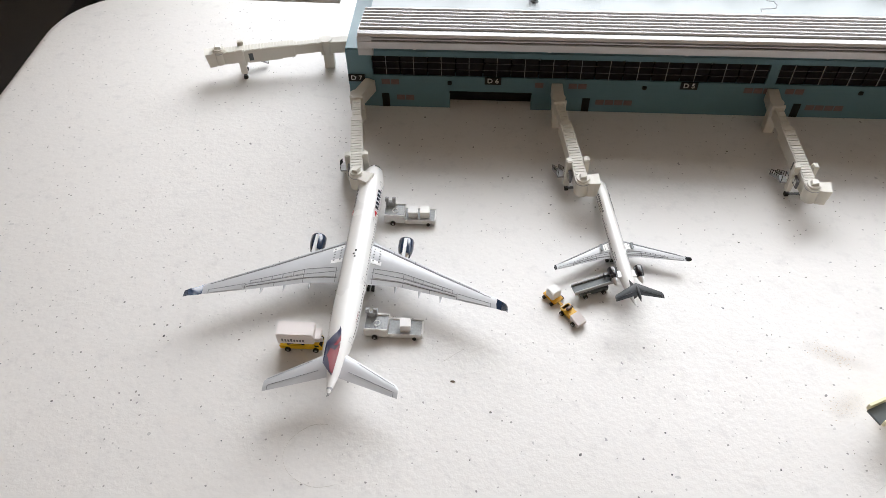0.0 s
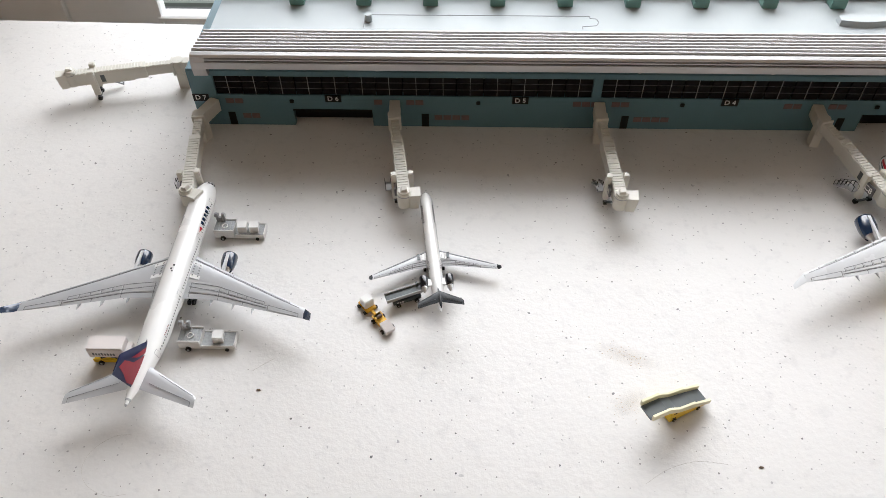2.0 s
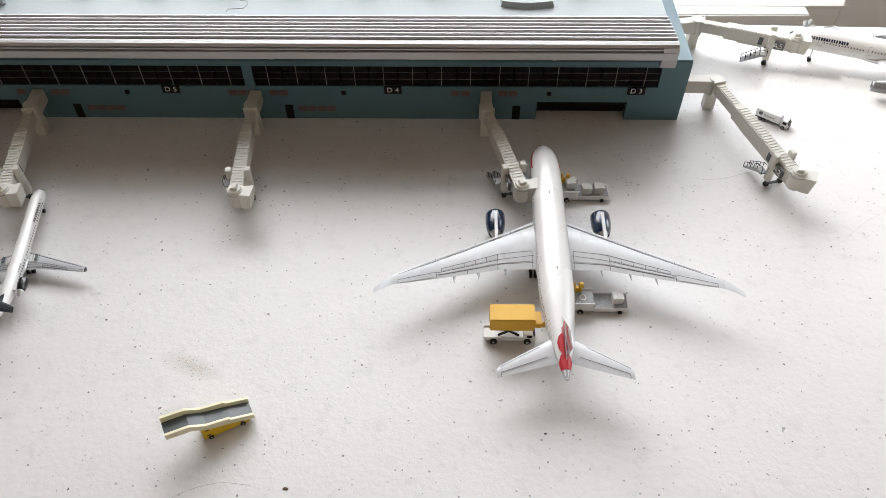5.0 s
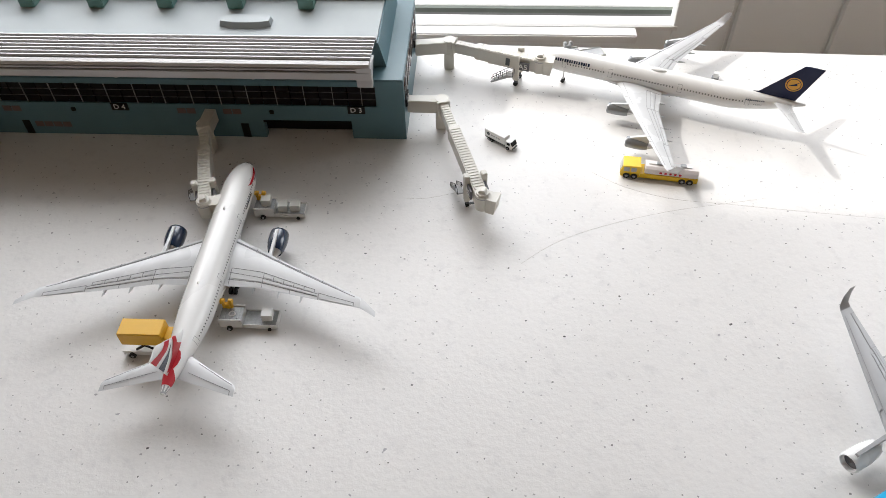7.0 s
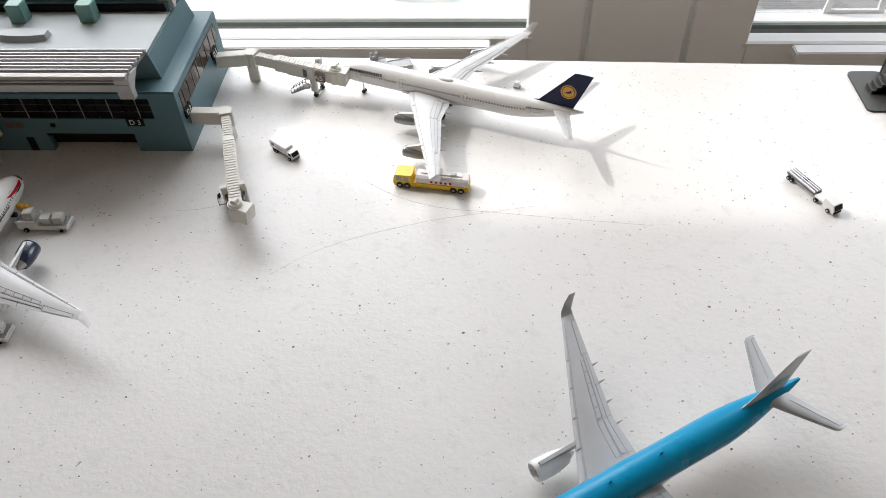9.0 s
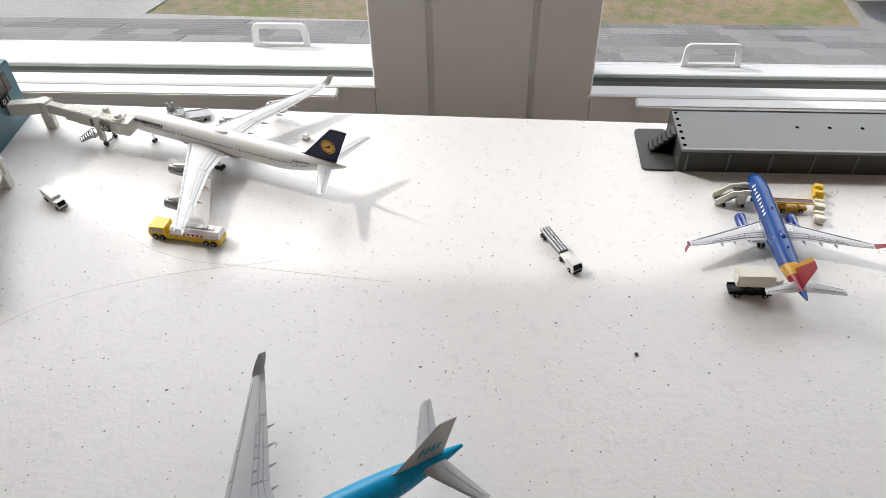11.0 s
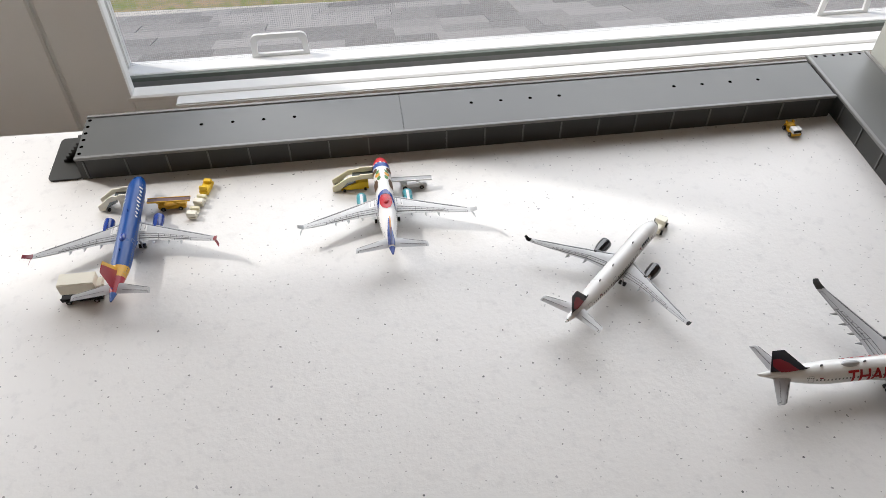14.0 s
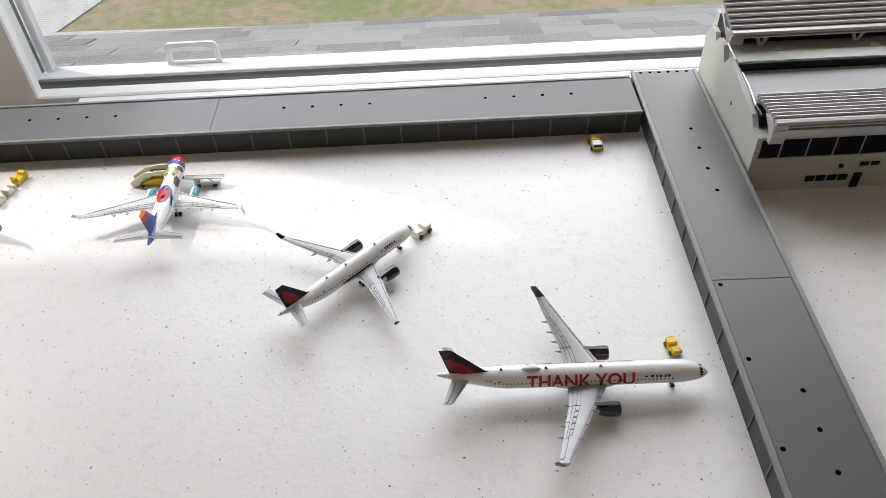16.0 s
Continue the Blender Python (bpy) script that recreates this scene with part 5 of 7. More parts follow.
# four-engine wide-body
pl = airliner("airliner", "white four-engine wide-body model with a navy fin and yellow disc", (0.5413, 0.4345), 69.9, 0.1485, 0.1430, 0.0066, 0.0150,
              (0.308, 0.505, 0.611, 0.649, 0.0120, 0.0148), (0.053, 0.889, 0.952, 0.982, 1.012, 0.0185, 0.0210), (0.825, 0.962, 0.955, 1.020, 0.0415),
              {"x": (0.0240, 0.0485), "front": (0.338, 0.448), "len": 0.0135, "r": 0.0030, "z": 0.0074, "mat": M["nacelle"], "label": "grey metallic engine nacelle"},
              {"fuselage": M["white"], "wing": M["wing_white"], "fin": M["fin_navy"], "fin_label": "navy fin", "tip": ("blade", M["wing_white"]), "fairings": (0.22, 0.38, 0.52, 0.66), "lines": M["soft_line"], "belly": M["silver"], "plain": True}, cock=0.10)
for sd in (-1, 1):
    title_bars(pl, "title_bar", 0.090, 0.228, sd, 50, 65, 15, M["navy"], "dark blue title bar", 10)
    title_bars(pl, "title_bar", 0.80, 0.865, sd, 58, 65, 10, M["navy"], "dark blue title bar", 11)
    title_bars(pl, "title_bar", 0.83, 0.86, sd, 84, 88, 5, M["line"], "small dark print", 13)
fin_disc(pl, "fin_disc", 0.46, 0.52, 0.0042, M["gold"], "round yellow emblem disc")
fin_disc(pl, "fin_ring", 0.46, 0.52, 0.0036, M["fin_navy"], "navy ring inside the disc", 0.00019)
fin_disc(pl, "fin_core", 0.46, 0.52, 0.0032, M["gold"], "yellow centre of the disc", 0.00024)
fin_patch(pl, "fin_bird", [(0.40, 0.42), (0.50, 0.47), (0.62, 0.56), (0.58, 0.48), (0.66, 0.45), (0.54, 0.42)], M["fin_navy"], "dark bird-like mark on the disc", 0.00030)
dome(pl, 0.475, 0.0050, 0.0018, 0.0010, M["vwhite"], "small white roof dome", 0)

# wide-body twin in cyan
pl = airliner("airliner", "cyan and white wide-body twin-jet model parked apart", (0.6197, 0.2112), 121.0, 0.1365, 0.1385, 0.0064, 0.0138,
              (0.282, 0.492, 0.566, 0.607, 0.0115, 0.0150), (0.0465, 0.86, 0.94, 0.958, 0.992, 0.0178, 0.0190), (0.79, 0.94, 0.93, 0.985, 0.0380),
              {"x": (0.0210,), "front": (0.241,), "len": 0.0165, "r": 0.0042, "z": 0.0068, "mat": M["white"], "label": "white engine nacelle"},
              {"fuselage": banded("cyan_over_white_paint", (0, 0, 1), [(-0.1, WHITE), (0.0128, (0.02, 0.05, 0.16)), (0.0132, (0.0, 0.30, 0.55))]), "wing": M["wing"], "fin": M["wing"], "tip": ("sharklet", M["wing"]), "fairings": (0.3, 0.43, 0.55, 0.66)})
for k in range(4):
    fin_patch(pl, "fin_mark", [(0.26 + 0.15 * k, 0.28), (0.36 + 0.15 * k, 0.28), (0.36 + 0.15 * k, 0.44), (0.26 + 0.15 * k, 0.46)], M["teal_engine"], "blue emblem bars")
blades(pl, (0.36, 0.52), M["sky"])

# blue narrow-body
pl = airliner("airliner", "blue narrow-body model with yellow and red tail bands beside the pier", (0.8270, 0.3760), 0.8, 0.0940, 0.0875, 0.0048, 0.0098,
              (0.355, 0.53, 0.580, 0.618, 0.0078, 0.0105), (0.0355, 0.87, 0.945, 0.945, 0.985, 0.0125, 0.0145), (0.775, 0.93, 0.895, 0.97, 0.0300),
              {"x": (0.0126,), "front": (0.315,), "len": 0.0108, "r": 0.0028, "z": 0.0050, "mat": M["midblue"], "pylon": M["midblue"], "label": "blue engine nacelle"},
              {"fuselage": banded("blue_with_tail_bands", (0, 1, 0.25), [(-0.1, BLUE), (-0.0385, (0.34, 0.015, 0.03)), (-0.0288, (0.66, 0.36, 0.03)), (-0.0218, BLUE)]), "wing": M["wing"],
               "fin": banded("yellow_red_fin_paint", (0, 1, 0.695), [(-0.1, BLUE), (-0.0300, (0.34, 0.015, 0.03)), (-0.0192, (0.66, 0.36, 0.03))]), "tip": ("split", M["dark_red"]), "walkway": True, "lines": M["line"]})
for sd in (-1, 1):
    rnd = random.Random(12)
    for k in range(9):
        q = 0.150 + 0.029 * k
        g0, g1 = (36, 62) if k in (0, 3, 4) else (42, 60)
        print_shape(pl, "title_bar", [(q, sd * g0), (q + 0.010, sd * g0), (q + 0.016, sd * g1), (q + 0.006, sd * g1)], M["vwhite"], "white slanted title bar" if k == 0 else "")
        if k % 2:
            print_shape(pl, "title_bar", [(q + 0.011, sd * 49), (q + 0.020, sd * 49), (q + 0.022, sd * 54), (q + 0.013, sd * 54)], M["vwhite"])
dome(pl, 0.565, 0.0030, 0.0016, 0.0012, M["midblue"], "blue roof dome")
blades(pl, (0.36, 0.66), M["midblue"])

# patterned narrow-body
pl = airliner("airliner", "white narrow-body model painted in red, blue and green patches", (0.9585, 0.3818), 1.0, 0.0795, 0.0862, 0.0048, 0.0098,
              (0.375, 0.58, 0.625, 0.67, 0.0078, 0.0105), (0.0355, 0.85, 0.94, 0.94, 0.985, 0.0125, 0.0145), (0.745, 0.925, 0.885, 0.97, 0.0300),
              {"x": (0.0124,), "front": (0.33,), "len": 0.0105, "r": 0.0027, "z": 0.0050, "mat": M["teal_engine"], "pylon": M["wing_white"], "label": "turquoise engine nacelle"},
              {"fuselage": banded("red_blue_white_livery", (0, 1, 0.1), [(-0.1, (0.015, 0.05, 0.26)), (-0.0340, WHITE), (0.0268, (0.02, 0.07, 0.30)), (0.0306, (0.55, 0.03, 0.04))]), "wing": M["wing_white"],
               "fin": banded("blue_red_orange_fin_paint", (0, 0.15, 1), [(-0.1, (0.015, 0.05, 0.26)), (0.0165, (0.34, 0.015, 0.03)), (0.0212, (0.75, 0.34, 0.05))]), "tip": ("split", M["wing"]), "walkway": True, "lines": M["line"]})
print_shape(pl, "brown_patch", [(0.185, 40), (0.200, 30), (0.225, 34), (0.232, 50), (0.225, 84), (0.195, 86)], M["brown"], "dark brown printed figure", True)
print_shape(pl, "brown_patch", [(0.300, 44), (0.330, 34), (0.385, 40), (0.400, 60), (0.385, 86), (0.320, 84)], M["brown"], "dark brown printed figure", True)
print_shape(pl, "green_patch", [(0.215, 16), (0.240, 22), (0.252, 34), (0.240, 44), (0.222, 34)], M["green"], "green printed leaf", True)
print_shape(pl, "green_patch", [(0.275, 14), (0.300, 12), (0.318, 26), (0.300, 40), (0.280, 30)], M["green"], "green printed leaf", True)
print_shape(pl, "gold_patch", [(0.245, 14), (0.270, 18), (0.282, 34), (0.268, 52), (0.246, 44)], M["gold"], "gold printed crest", True)
print_shape(pl, "blue_shield", [(0.425, -12), (0.420, 12), (0.455, 44), (0.520, 66), (0.600, 78), (0.600, 66), (0.520, 44), (0.470, 28), (0.462, 0), (0.470, -28), (0.520, -44), (0.600, -66), (0.600, -78), (0.520, -66), (0.455, -44)], M["midblue"], "blue starred band", False, 3)
print_shape(pl, "red_shield", [(0.466, 0), (0.474, 26), (0.500, 40), (0.545, 40), (0.590, 26), (0.610, 0), (0.590, -26), (0.545, -40), (0.500, -40), (0.474, -26)], M["red"], "red shield shape", False, 3)
decal(pl, "white_star", [(0.440, 0.450, a_, a_ + 9) for a_ in (-40, -18, 8, 30)] + [(0.122, 0.134, a_, a_ + 10) for a_ in (-62, -36, -6, 24, 52)], M["vwhite"])
print_shape(pl, "blue_swoosh", [(0.70, 2), (0.78, 14), (0.86, 34), (0.93, 60), (0.93, -60), (0.86, -34), (0.78, -14), (0.70, -2)], M["midblue"], "blue swoosh under the fin", False, 4)
dome(pl, 0.535, 0.0026, 0.0015, 0.0011, M["red"], "red roof dome")

# small narrow-body at an angle
pl = airliner("airliner", "white narrow-body model with a dark fin, coupled to a tug", (1.0636, 0.3202), -45.8, 0.0870, 0.0850, 0.0046, 0.0098,
              (0.33, 0.50, 0.580, 0.612, 0.0078, 0.0105), (0.031, 0.86, 0.94, 0.93, 0.975, 0.0125, 0.0145), (0.79, 0.945, 0.930, 0.980, 0.0285),
              {"x": (0.0138,), "front": (0.290,), "len": 0.0096, "r": 0.0031, "z": 0.0056, "mat": M["engine_black"], "pylon": M["engine_black"], "label": "glossy black engine nacelle"},
              {"fuselage": M["white"], "wing": M["wing_white"], "fin": M["ink"], "tip": ("blade", M["black"]), "lines": M["line"], "fairings": (0.35, 0.55)})
for sd in (-1, 1):
    title_bars(pl, "title_bar", 0.185, 0.275, sd, 50, 66, 5, M["navy"], "dark blue title bar", 14)
    decal(pl, "flag", [(0.715, 0.728, sd * 58, sd * 66)], M["dark_red"])
print_shape(pl, "emblem", [(0.284, 52), (0.284, 66), (0.302, 59)], M["dark_red"], "dark red emblem", True)
print_shape(pl, "belly_band", [(0.36, 92), (0.40, 86), (0.55, 86), (0.62, 96), (0.55, 104), (0.40, 104)], M["ink"], "dark band above the belly", True)
fin_patch(pl, "fin_stripe", [(0.28, 0.08), (0.72, 0.0), (0.90, 0.30), (0.82, 0.58), (0.58, 0.80), (0.36, 0.62)], M["fin_red"], "dark red fin emblem")
blades(pl, (0.30, 0.52, 0.66), M["line"])
part("tail_cone_tip", tube(pl["P"](0.985, 0) * 0.5 + pl["P"](0.985, 180) * 0.5, pl["P"](1.0, 0) * 0.5 + pl["P"](1.0, 180) * 0.5, pl["prof"](0.985)[0] + 0.0001, 0.0003, 12), M["dgrey"], pl["fus"], "dark tail cone tip")

# narrow-body with the red lettering
pl = airliner("airliner", "white narrow-body model lettered THANK YOU in red", (1.1632, 0.2500), -90.8, 0.1160, 0.0868, 0.0050, 0.0104,
              (0.355, 0.52, 0.560, 0.598, 0.0082, 0.0125), (0.030, 0.875, 0.945, 0.945, 0.980, 0.0125, 0.0132), (0.815, 0.955, 0.945, 0.990, 0.0300),
              {"x": (0.0148,), "front": (0.343,), "len": 0.0105, "r": 0.0033, "z": 0.0056, "mat": M["engine_black"], "pylon": M["engine_black"], "label": "glossy dark engine nacelle"},
              {"fuselage": M["white"], "wing": M["wing"], "fin": M["ink"], "tip": ("sharklet", M["dgrey"]), "lines": M["line"], "fairings": (0.33, 0.45, 0.57, 0.7)})
for sd in (-1, 1):
    title_bars(pl, "title_bar", 0.150, 0.225, sd, 52, 64, 5, M["navy"], "dark blue title bar", 15)
    title_bars(pl, "title_bar", 0.80, 0.83, sd, 60, 66, 4, M["line"], "small dark title bar", 16)
    decal(pl, "flag", [(0.765, 0.780, sd * 60, sd * 66)], M["dark_red"])
print_shape(pl, "emblem", [(0.232, 52), (0.232, 64), (0.248, 58)], M["navy"], "dark blue emblem", True)
fin_patch(pl, "fin_stripe", [(0.20, 0.06), (0.70, 0.0), (0.92, 0.30), (0.95, 0.62), (0.62, 0.66), (0.34, 0.45)], M["fin_red"], "dark red fin emblem")
blades(pl, (0.40, 0.60, 0.765), M["line"])
dome(pl, 0.655, 0.0042, 0.0016, 0.0011, M["wing"], "pale grey antenna dome")
for sd in (1, -1):
    tb = text_bm("THANK YOU", 0.0058, 0.0, 0.00018)
    for cut in [-0.004 + 0.0006 * k for k in range(14)]:
        bmesh.ops.bisect_plane(tb, geom=list(tb.verts) + list(tb.edges) + list(tb.faces), plane_co=(0, cut, 0), plane_no=(0, 1, 0))
    for v in tb.verts:
        s = 0.475 - sd * v.co.x * 0.98 / pl["L"]
        ang = sd * (73 - v.co.y / pl["R"] * 57.3)
        v.co = pl["P"](s, ang, 0.00018)
    part("lettering", tb, M["letter_red"], pl["fus"], "large red letters")


# ---- jet bridges ----
def jet_bridge(label, wall, knee, cab, hood_deg, sign="", stair_side=-1):
    """A boarding bridge: wall tunnel, column, two telescoping ribbed tunnels, lift legs, round cab with a hood, side stair."""
    j = thing("jet_bridge", label, "jet bridge", Matrix.Diagonal((1, 1, 0.89, 1)), "jet bridges")
    w = 0.0030
    W, K, C = Vector((*wall, 0)), Vector((*knee, 0)), Vector((*cab, 0))
    d = (K - W)
    ln_ = d.length
    yaw = math.degrees(math.atan2(d.y, d.x))
    m0 = pose(W.x, W.y, 0, 0, 0, yaw)
    part("wall_tunnel", boxed((0.0003, -w, 0.0128), (ln_ + 0.003, w, 0.0215), 0.0003, m0), M["jet"], j)
    part("column", boxed((ln_ - 0.0035, -w * 0.85, 0), (ln_ + 0.0025, w * 0.85, 0.0126), 0.0003, m0), M["jet"], j, "square support column")
    part("rotunda", tube((K.x, K.y, 0.0120), (K.x, K.y, 0.0220), 0.0036, seg=24), M["jet"], j, smooth=40)
    e = (C - K)
    L = e.length
    yaw2 = math.degrees(math.atan2(e.y, e.x))
    m1 = pose(K.x, K.y, 0.0130, 0, 1.2, yaw2)
    L1 = L * 0.30
    for nm, a, b, ww, z0, z1 in (("inner_tunnel", 0.003, L1 + 0.004, 0.0023, 0.0008, 0.0078), ("outer_tunnel", L1, L - 0.002, 0.0031, 0.0, 0.0088)):
        tn = part(nm, boxed((a, -ww, z0), (b, ww, z1), 0.0003, m1), M["jet"], j)
        n = int((b - a - 0.004) / 0.0019)
        for k in range(n):
            x = a + 0.002 + (b - a - 0.004) * (k + 0.5) / n
            part("roof_rib", boxed((x - 0.00062, -ww * 0.84, z1 - 0.0001), (x + 0.00062, ww * 0.84, z1 + 0.0004), m=m1), M["jet"], tn)
    part("collar", boxed((0.0026, -0.0036, -0.0010), (0.0038, 0.0036, 0.0092), 0.0002, m1), M["jet"], j, "square collar plate")
    part("underframe", boxed((L1 + 0.008, -0.0024, -0.0012), (L - 0.016, 0.0024, -0.0001), 0.0002, m1), M["jet"], j)
    for s in (-1, 1):
        part("service_door", boxed((L - 0.0195, s * 0.00315 - 0.0001, 0.0012), (L - 0.0170, s * 0.00315 + 0.0001, 0.0066), m=m1), M["dgrey"], j, "dark side door")
    x = L - 0.0125
    part("axle_beam", boxed((x - 0.0007, -0.0040, 0.0011), (x + 0.0007, 0.0040, 0.0019), 0.0002, pose(K.x, K.y, 0, 0, 0, yaw2)), M["dgrey"], j)
    for s in (-1, 1):
        leg = part("lift_leg", boxed((x - 0.0018, s * 0.0044 - 0.0014, 0.0048), (x + 0.0018, s * 0.0044 + 0.0014, 0.0235), 0.0004, pose(K.x, K.y, 0, 0, 0, yaw2)), M["jet"], j)
        part("wheel", tube(*[(pose(K.x, K.y, 0, 0, 0, yaw2) @ Vector((x, s * 0.0040 + q, 0.0014))) for q in (-0.0008, 0.0008)], 0.0014, seg=14), M["tyre"], leg)
        part("lift_post", boxed((x - 0.0008, s * 0.0040 - 0.0006, 0.0016), (x + 0.0008, s * 0.0040 + 0.0006, 0.0049), m=pose(K.x, K.y, 0, 0, 0, yaw2)), M["dgrey"], leg)
    cabp = part("cab", tube((C.x, C.y, 0.0118), (C.x, C.y, 0.0218), 0.0037, seg=28), M["jet"], j, smooth=40)
    part("cab_rim", tube((C.x, C.y, 0.0200), (C.x, C.y, 0.0206), 0.0038, seg=28), M["vgrey"], cabp, smooth=40)
    part("cab_roof", tube((C.x, C.y, 0.0217), (C.x, C.y, 0.0228), 0.0033, 0.0030, seg=28), M["jet"], cabp, smooth=40)
    part("cab_lamp", prism([(-0.0018, 0.0), (0.0018, 0.0), (0.0014, 0.0022), (-0.0012, 0.0014)], 1, -0.0014, 0.0014), M["jet"], cabp).matrix_basis = pose(C.x, C.y, 0.0228, 0, 0, hood_deg)
    hm = pose(C.x, C.y, 0, 0, 0, hood_deg)
    bm = lofted([[(0.0025, -0.0032, 0.0115), (0.0025, 0.0032, 0.0115), (0.0025, 0.0032, 0.0212), (0.0025, -0.0032, 0.0212)],
                 [(0.0055, -0.0033, 0.0114), (0.0055, 0.0033, 0.0114), (0.0055, 0.0033, 0.0213), (0.0055, -0.0033, 0.0213)],
                 [(0.0070, -0.0036, 0.0118), (0.0070, 0.0036, 0.0118), (0.0082, 0.0036, 0.0217), (0.0082, -0.0036, 0.0217)]])
    bmesh.ops.transform(bm, matrix=hm, verts=bm.verts)
    part("hood", bm, M["jet"], j, "flared canopy hood")
    # stair and sign beside the lift
    sm = pose(K.x, K.y, 0, 0, 0, yaw2) @ pose(x - 0.005, stair_side * 0.0056, 0)
    st = part("stair", prism([(0.0005, 0.0105), (0.0045, 0.0105), (0.0045, 0.0095), (0.0018, 0.0088), (-0.0085, 0.0022), (-0.0085, 0.0032)], 1, -0.0017, 0.0017), M["vgrey"], j, "grey access stair")
    st.matrix_basis = sm @ pose(0, stair_side * 0.0017, 0)
    bm = bmesh.new()
    for yy in (-0.0016, 0.0016):
        add_path(bm, [(-0.0085, yy, 0.0062), (0.0005, yy, 0.0138), (0.0044, yy, 0.0138), (0.0044, yy, 0.0100)], 0.00017)
        for k in range(5):
            f = k / 4
            add_tube(bm, (-0.0085 + 0.009 * f, yy, 0.0028 + 0.0075 * f), (-0.0085 + 0.009 * f, yy, 0.0062 + 0.0076 * f), 0.00018, seg=6)
    part("handrail", bm, M["black"], st)
    if not sign:
        sm2 = pose(K.x, K.y, 0.0150, 0, 0, yaw2) @ pose(L - 0.0088, -0.0042, 0)
        sg = part("gate_sign", boxed((-0.0028, -0.0005, -0.0024), (0.0028, 0.0005, 0.0028), m=sm2), M["line"], j, "dark gate sign with pale bars")
        for k in (-0.0020, 0.0002):
            part("letter_bar", boxed((k, -0.0007, -0.0014), (k + 0.0014, -0.0005, 0.0018), m=sm2), M["light_grey"], sg)
    else:
        for s in (-1, 1):
            sm2 = pose(K.x, K.y, 0.0155, 0, 0, yaw2) @ pose(L - 0.0085, s * 0.0042, 0)
            bm = boxed((-0.0036, -0.0005, -0.0026), (0.0036, 0.0005, 0.0032))
            bmesh.ops.transform(bm, matrix=sm2, verts=bm.verts)
            sg = part("gate_sign", bm, M["line"], j, "dark gate sign with white letters")
            tb = text_bm(sign, 0.0036)
            bmesh.ops.transform(tb, matrix=sm2 @ pose(0, s * 0.0007, 0.0002, 90, 0, 0 if s < 0 else 180), verts=tb.verts)
            part("gate_letters", tb, M["vwhite"], sg)
    return j


JB = "ivory plastic jet bridge with ribbed roof"
jet_bridge(JB + " docked at a white wide-body", (-0.0470, 0.3988), (-0.0530, 0.3845), (-0.0445, 0.3225), -25, "", -1)
jet_bridge(JB + " docked at a regional jet", (0.0565, 0.3988), (0.0570, 0.3855), (0.0665, 0.3230), 5, "", -1)
jet_bridge(JB + " at an empty gate", (0.1730, 0.3988), (0.1725, 0.3865), (0.1760, 0.3235), -5, "", -1)
jet_bridge(JB + " docked at a wide-body", (0.2955, 0.3988), (0.2950, 0.3860), (0.3105, 0.3280), 12, "C8", -1)
jet_bridge(JB + " standing free by the terminal", (0.4005, 0.4105), (0.4195, 0.4100), (0.4425, 0.3372), -20, "A2", -1)
jet_bridge(JB + " reaching a four-engine airliner", (0.4005, 0.4640), (0.4210, 0.4670), (0.4735, 0.4495), -12, "A5", -1)
jet_bridge(JB + " reaching out over empty table", (-0.0595, 0.4370), (-0.0785, 0.4355), (-0.1400, 0.4225), 200, "", -1)


# ---- airliners mostly below the view ----
airliner("airliner", "plain pale grey twin-jet model parked near the table's front", (0.2560, 0.1000), 90.0, 0.1420, 0.1440, 0.0070, 0.0130,
         (0.34, 0.54, 0.60, 0.64, 0.0115, 0.0185), (0.047, 0.845, 0.935, 0.950, 0.985, 0.0155, 0.0165), (0.79, 0.945, 0.935, 0.985, 0.0365),
         {"x": (0.0248,), "front": (0.30,), "len": 0.0165, "r": 0.0042, "z": 0.0085, "mat": M["white"]},
         {"fuselage": M["white"], "wing": M["wing"], "fin": M["wing"], "tip": ("none", None), "lines": M["line"]})
airliner("airliner", "plain pale grey narrow-body model parked near the table's front", (1.1400, 0.1270), 90.0, 0.0985, 0.0860, 0.0048, 0.0098,
         (0.355, 0.53, 0.575, 0.615, 0.0078, 0.0150), (0.036, 0.87, 0.945, 0.945, 0.985, 0.0125, 0.0145), (0.775, 0.93, 0.895, 0.97, 0.0300),
         {"x": (0.0122,), "front": (0.325,), "len": 0.0105, "r": 0.0026, "z": 0.0050, "mat": M["white"]},
         {"fuselage": M["white"], "wing": M["wing"], "fin": M["wing"], "tip": ("none", None), "lines": M["line"]})


# ---- ground vehicles ----
def wheels(parent, xs, ys, r, w=0.0008, hub=True):
    for x in xs:
        for y in ys:
            wh = part("wheel", tube((x, y - w, r), (x, y + w, r), r, seg=14), M["tyre"], parent)
            if hub:
                part("hub", tube((x, y - w - 0.00012, r), (x, y + w + 0.00012, r), r * 0.45, seg=10), M["vgrey"], wh)


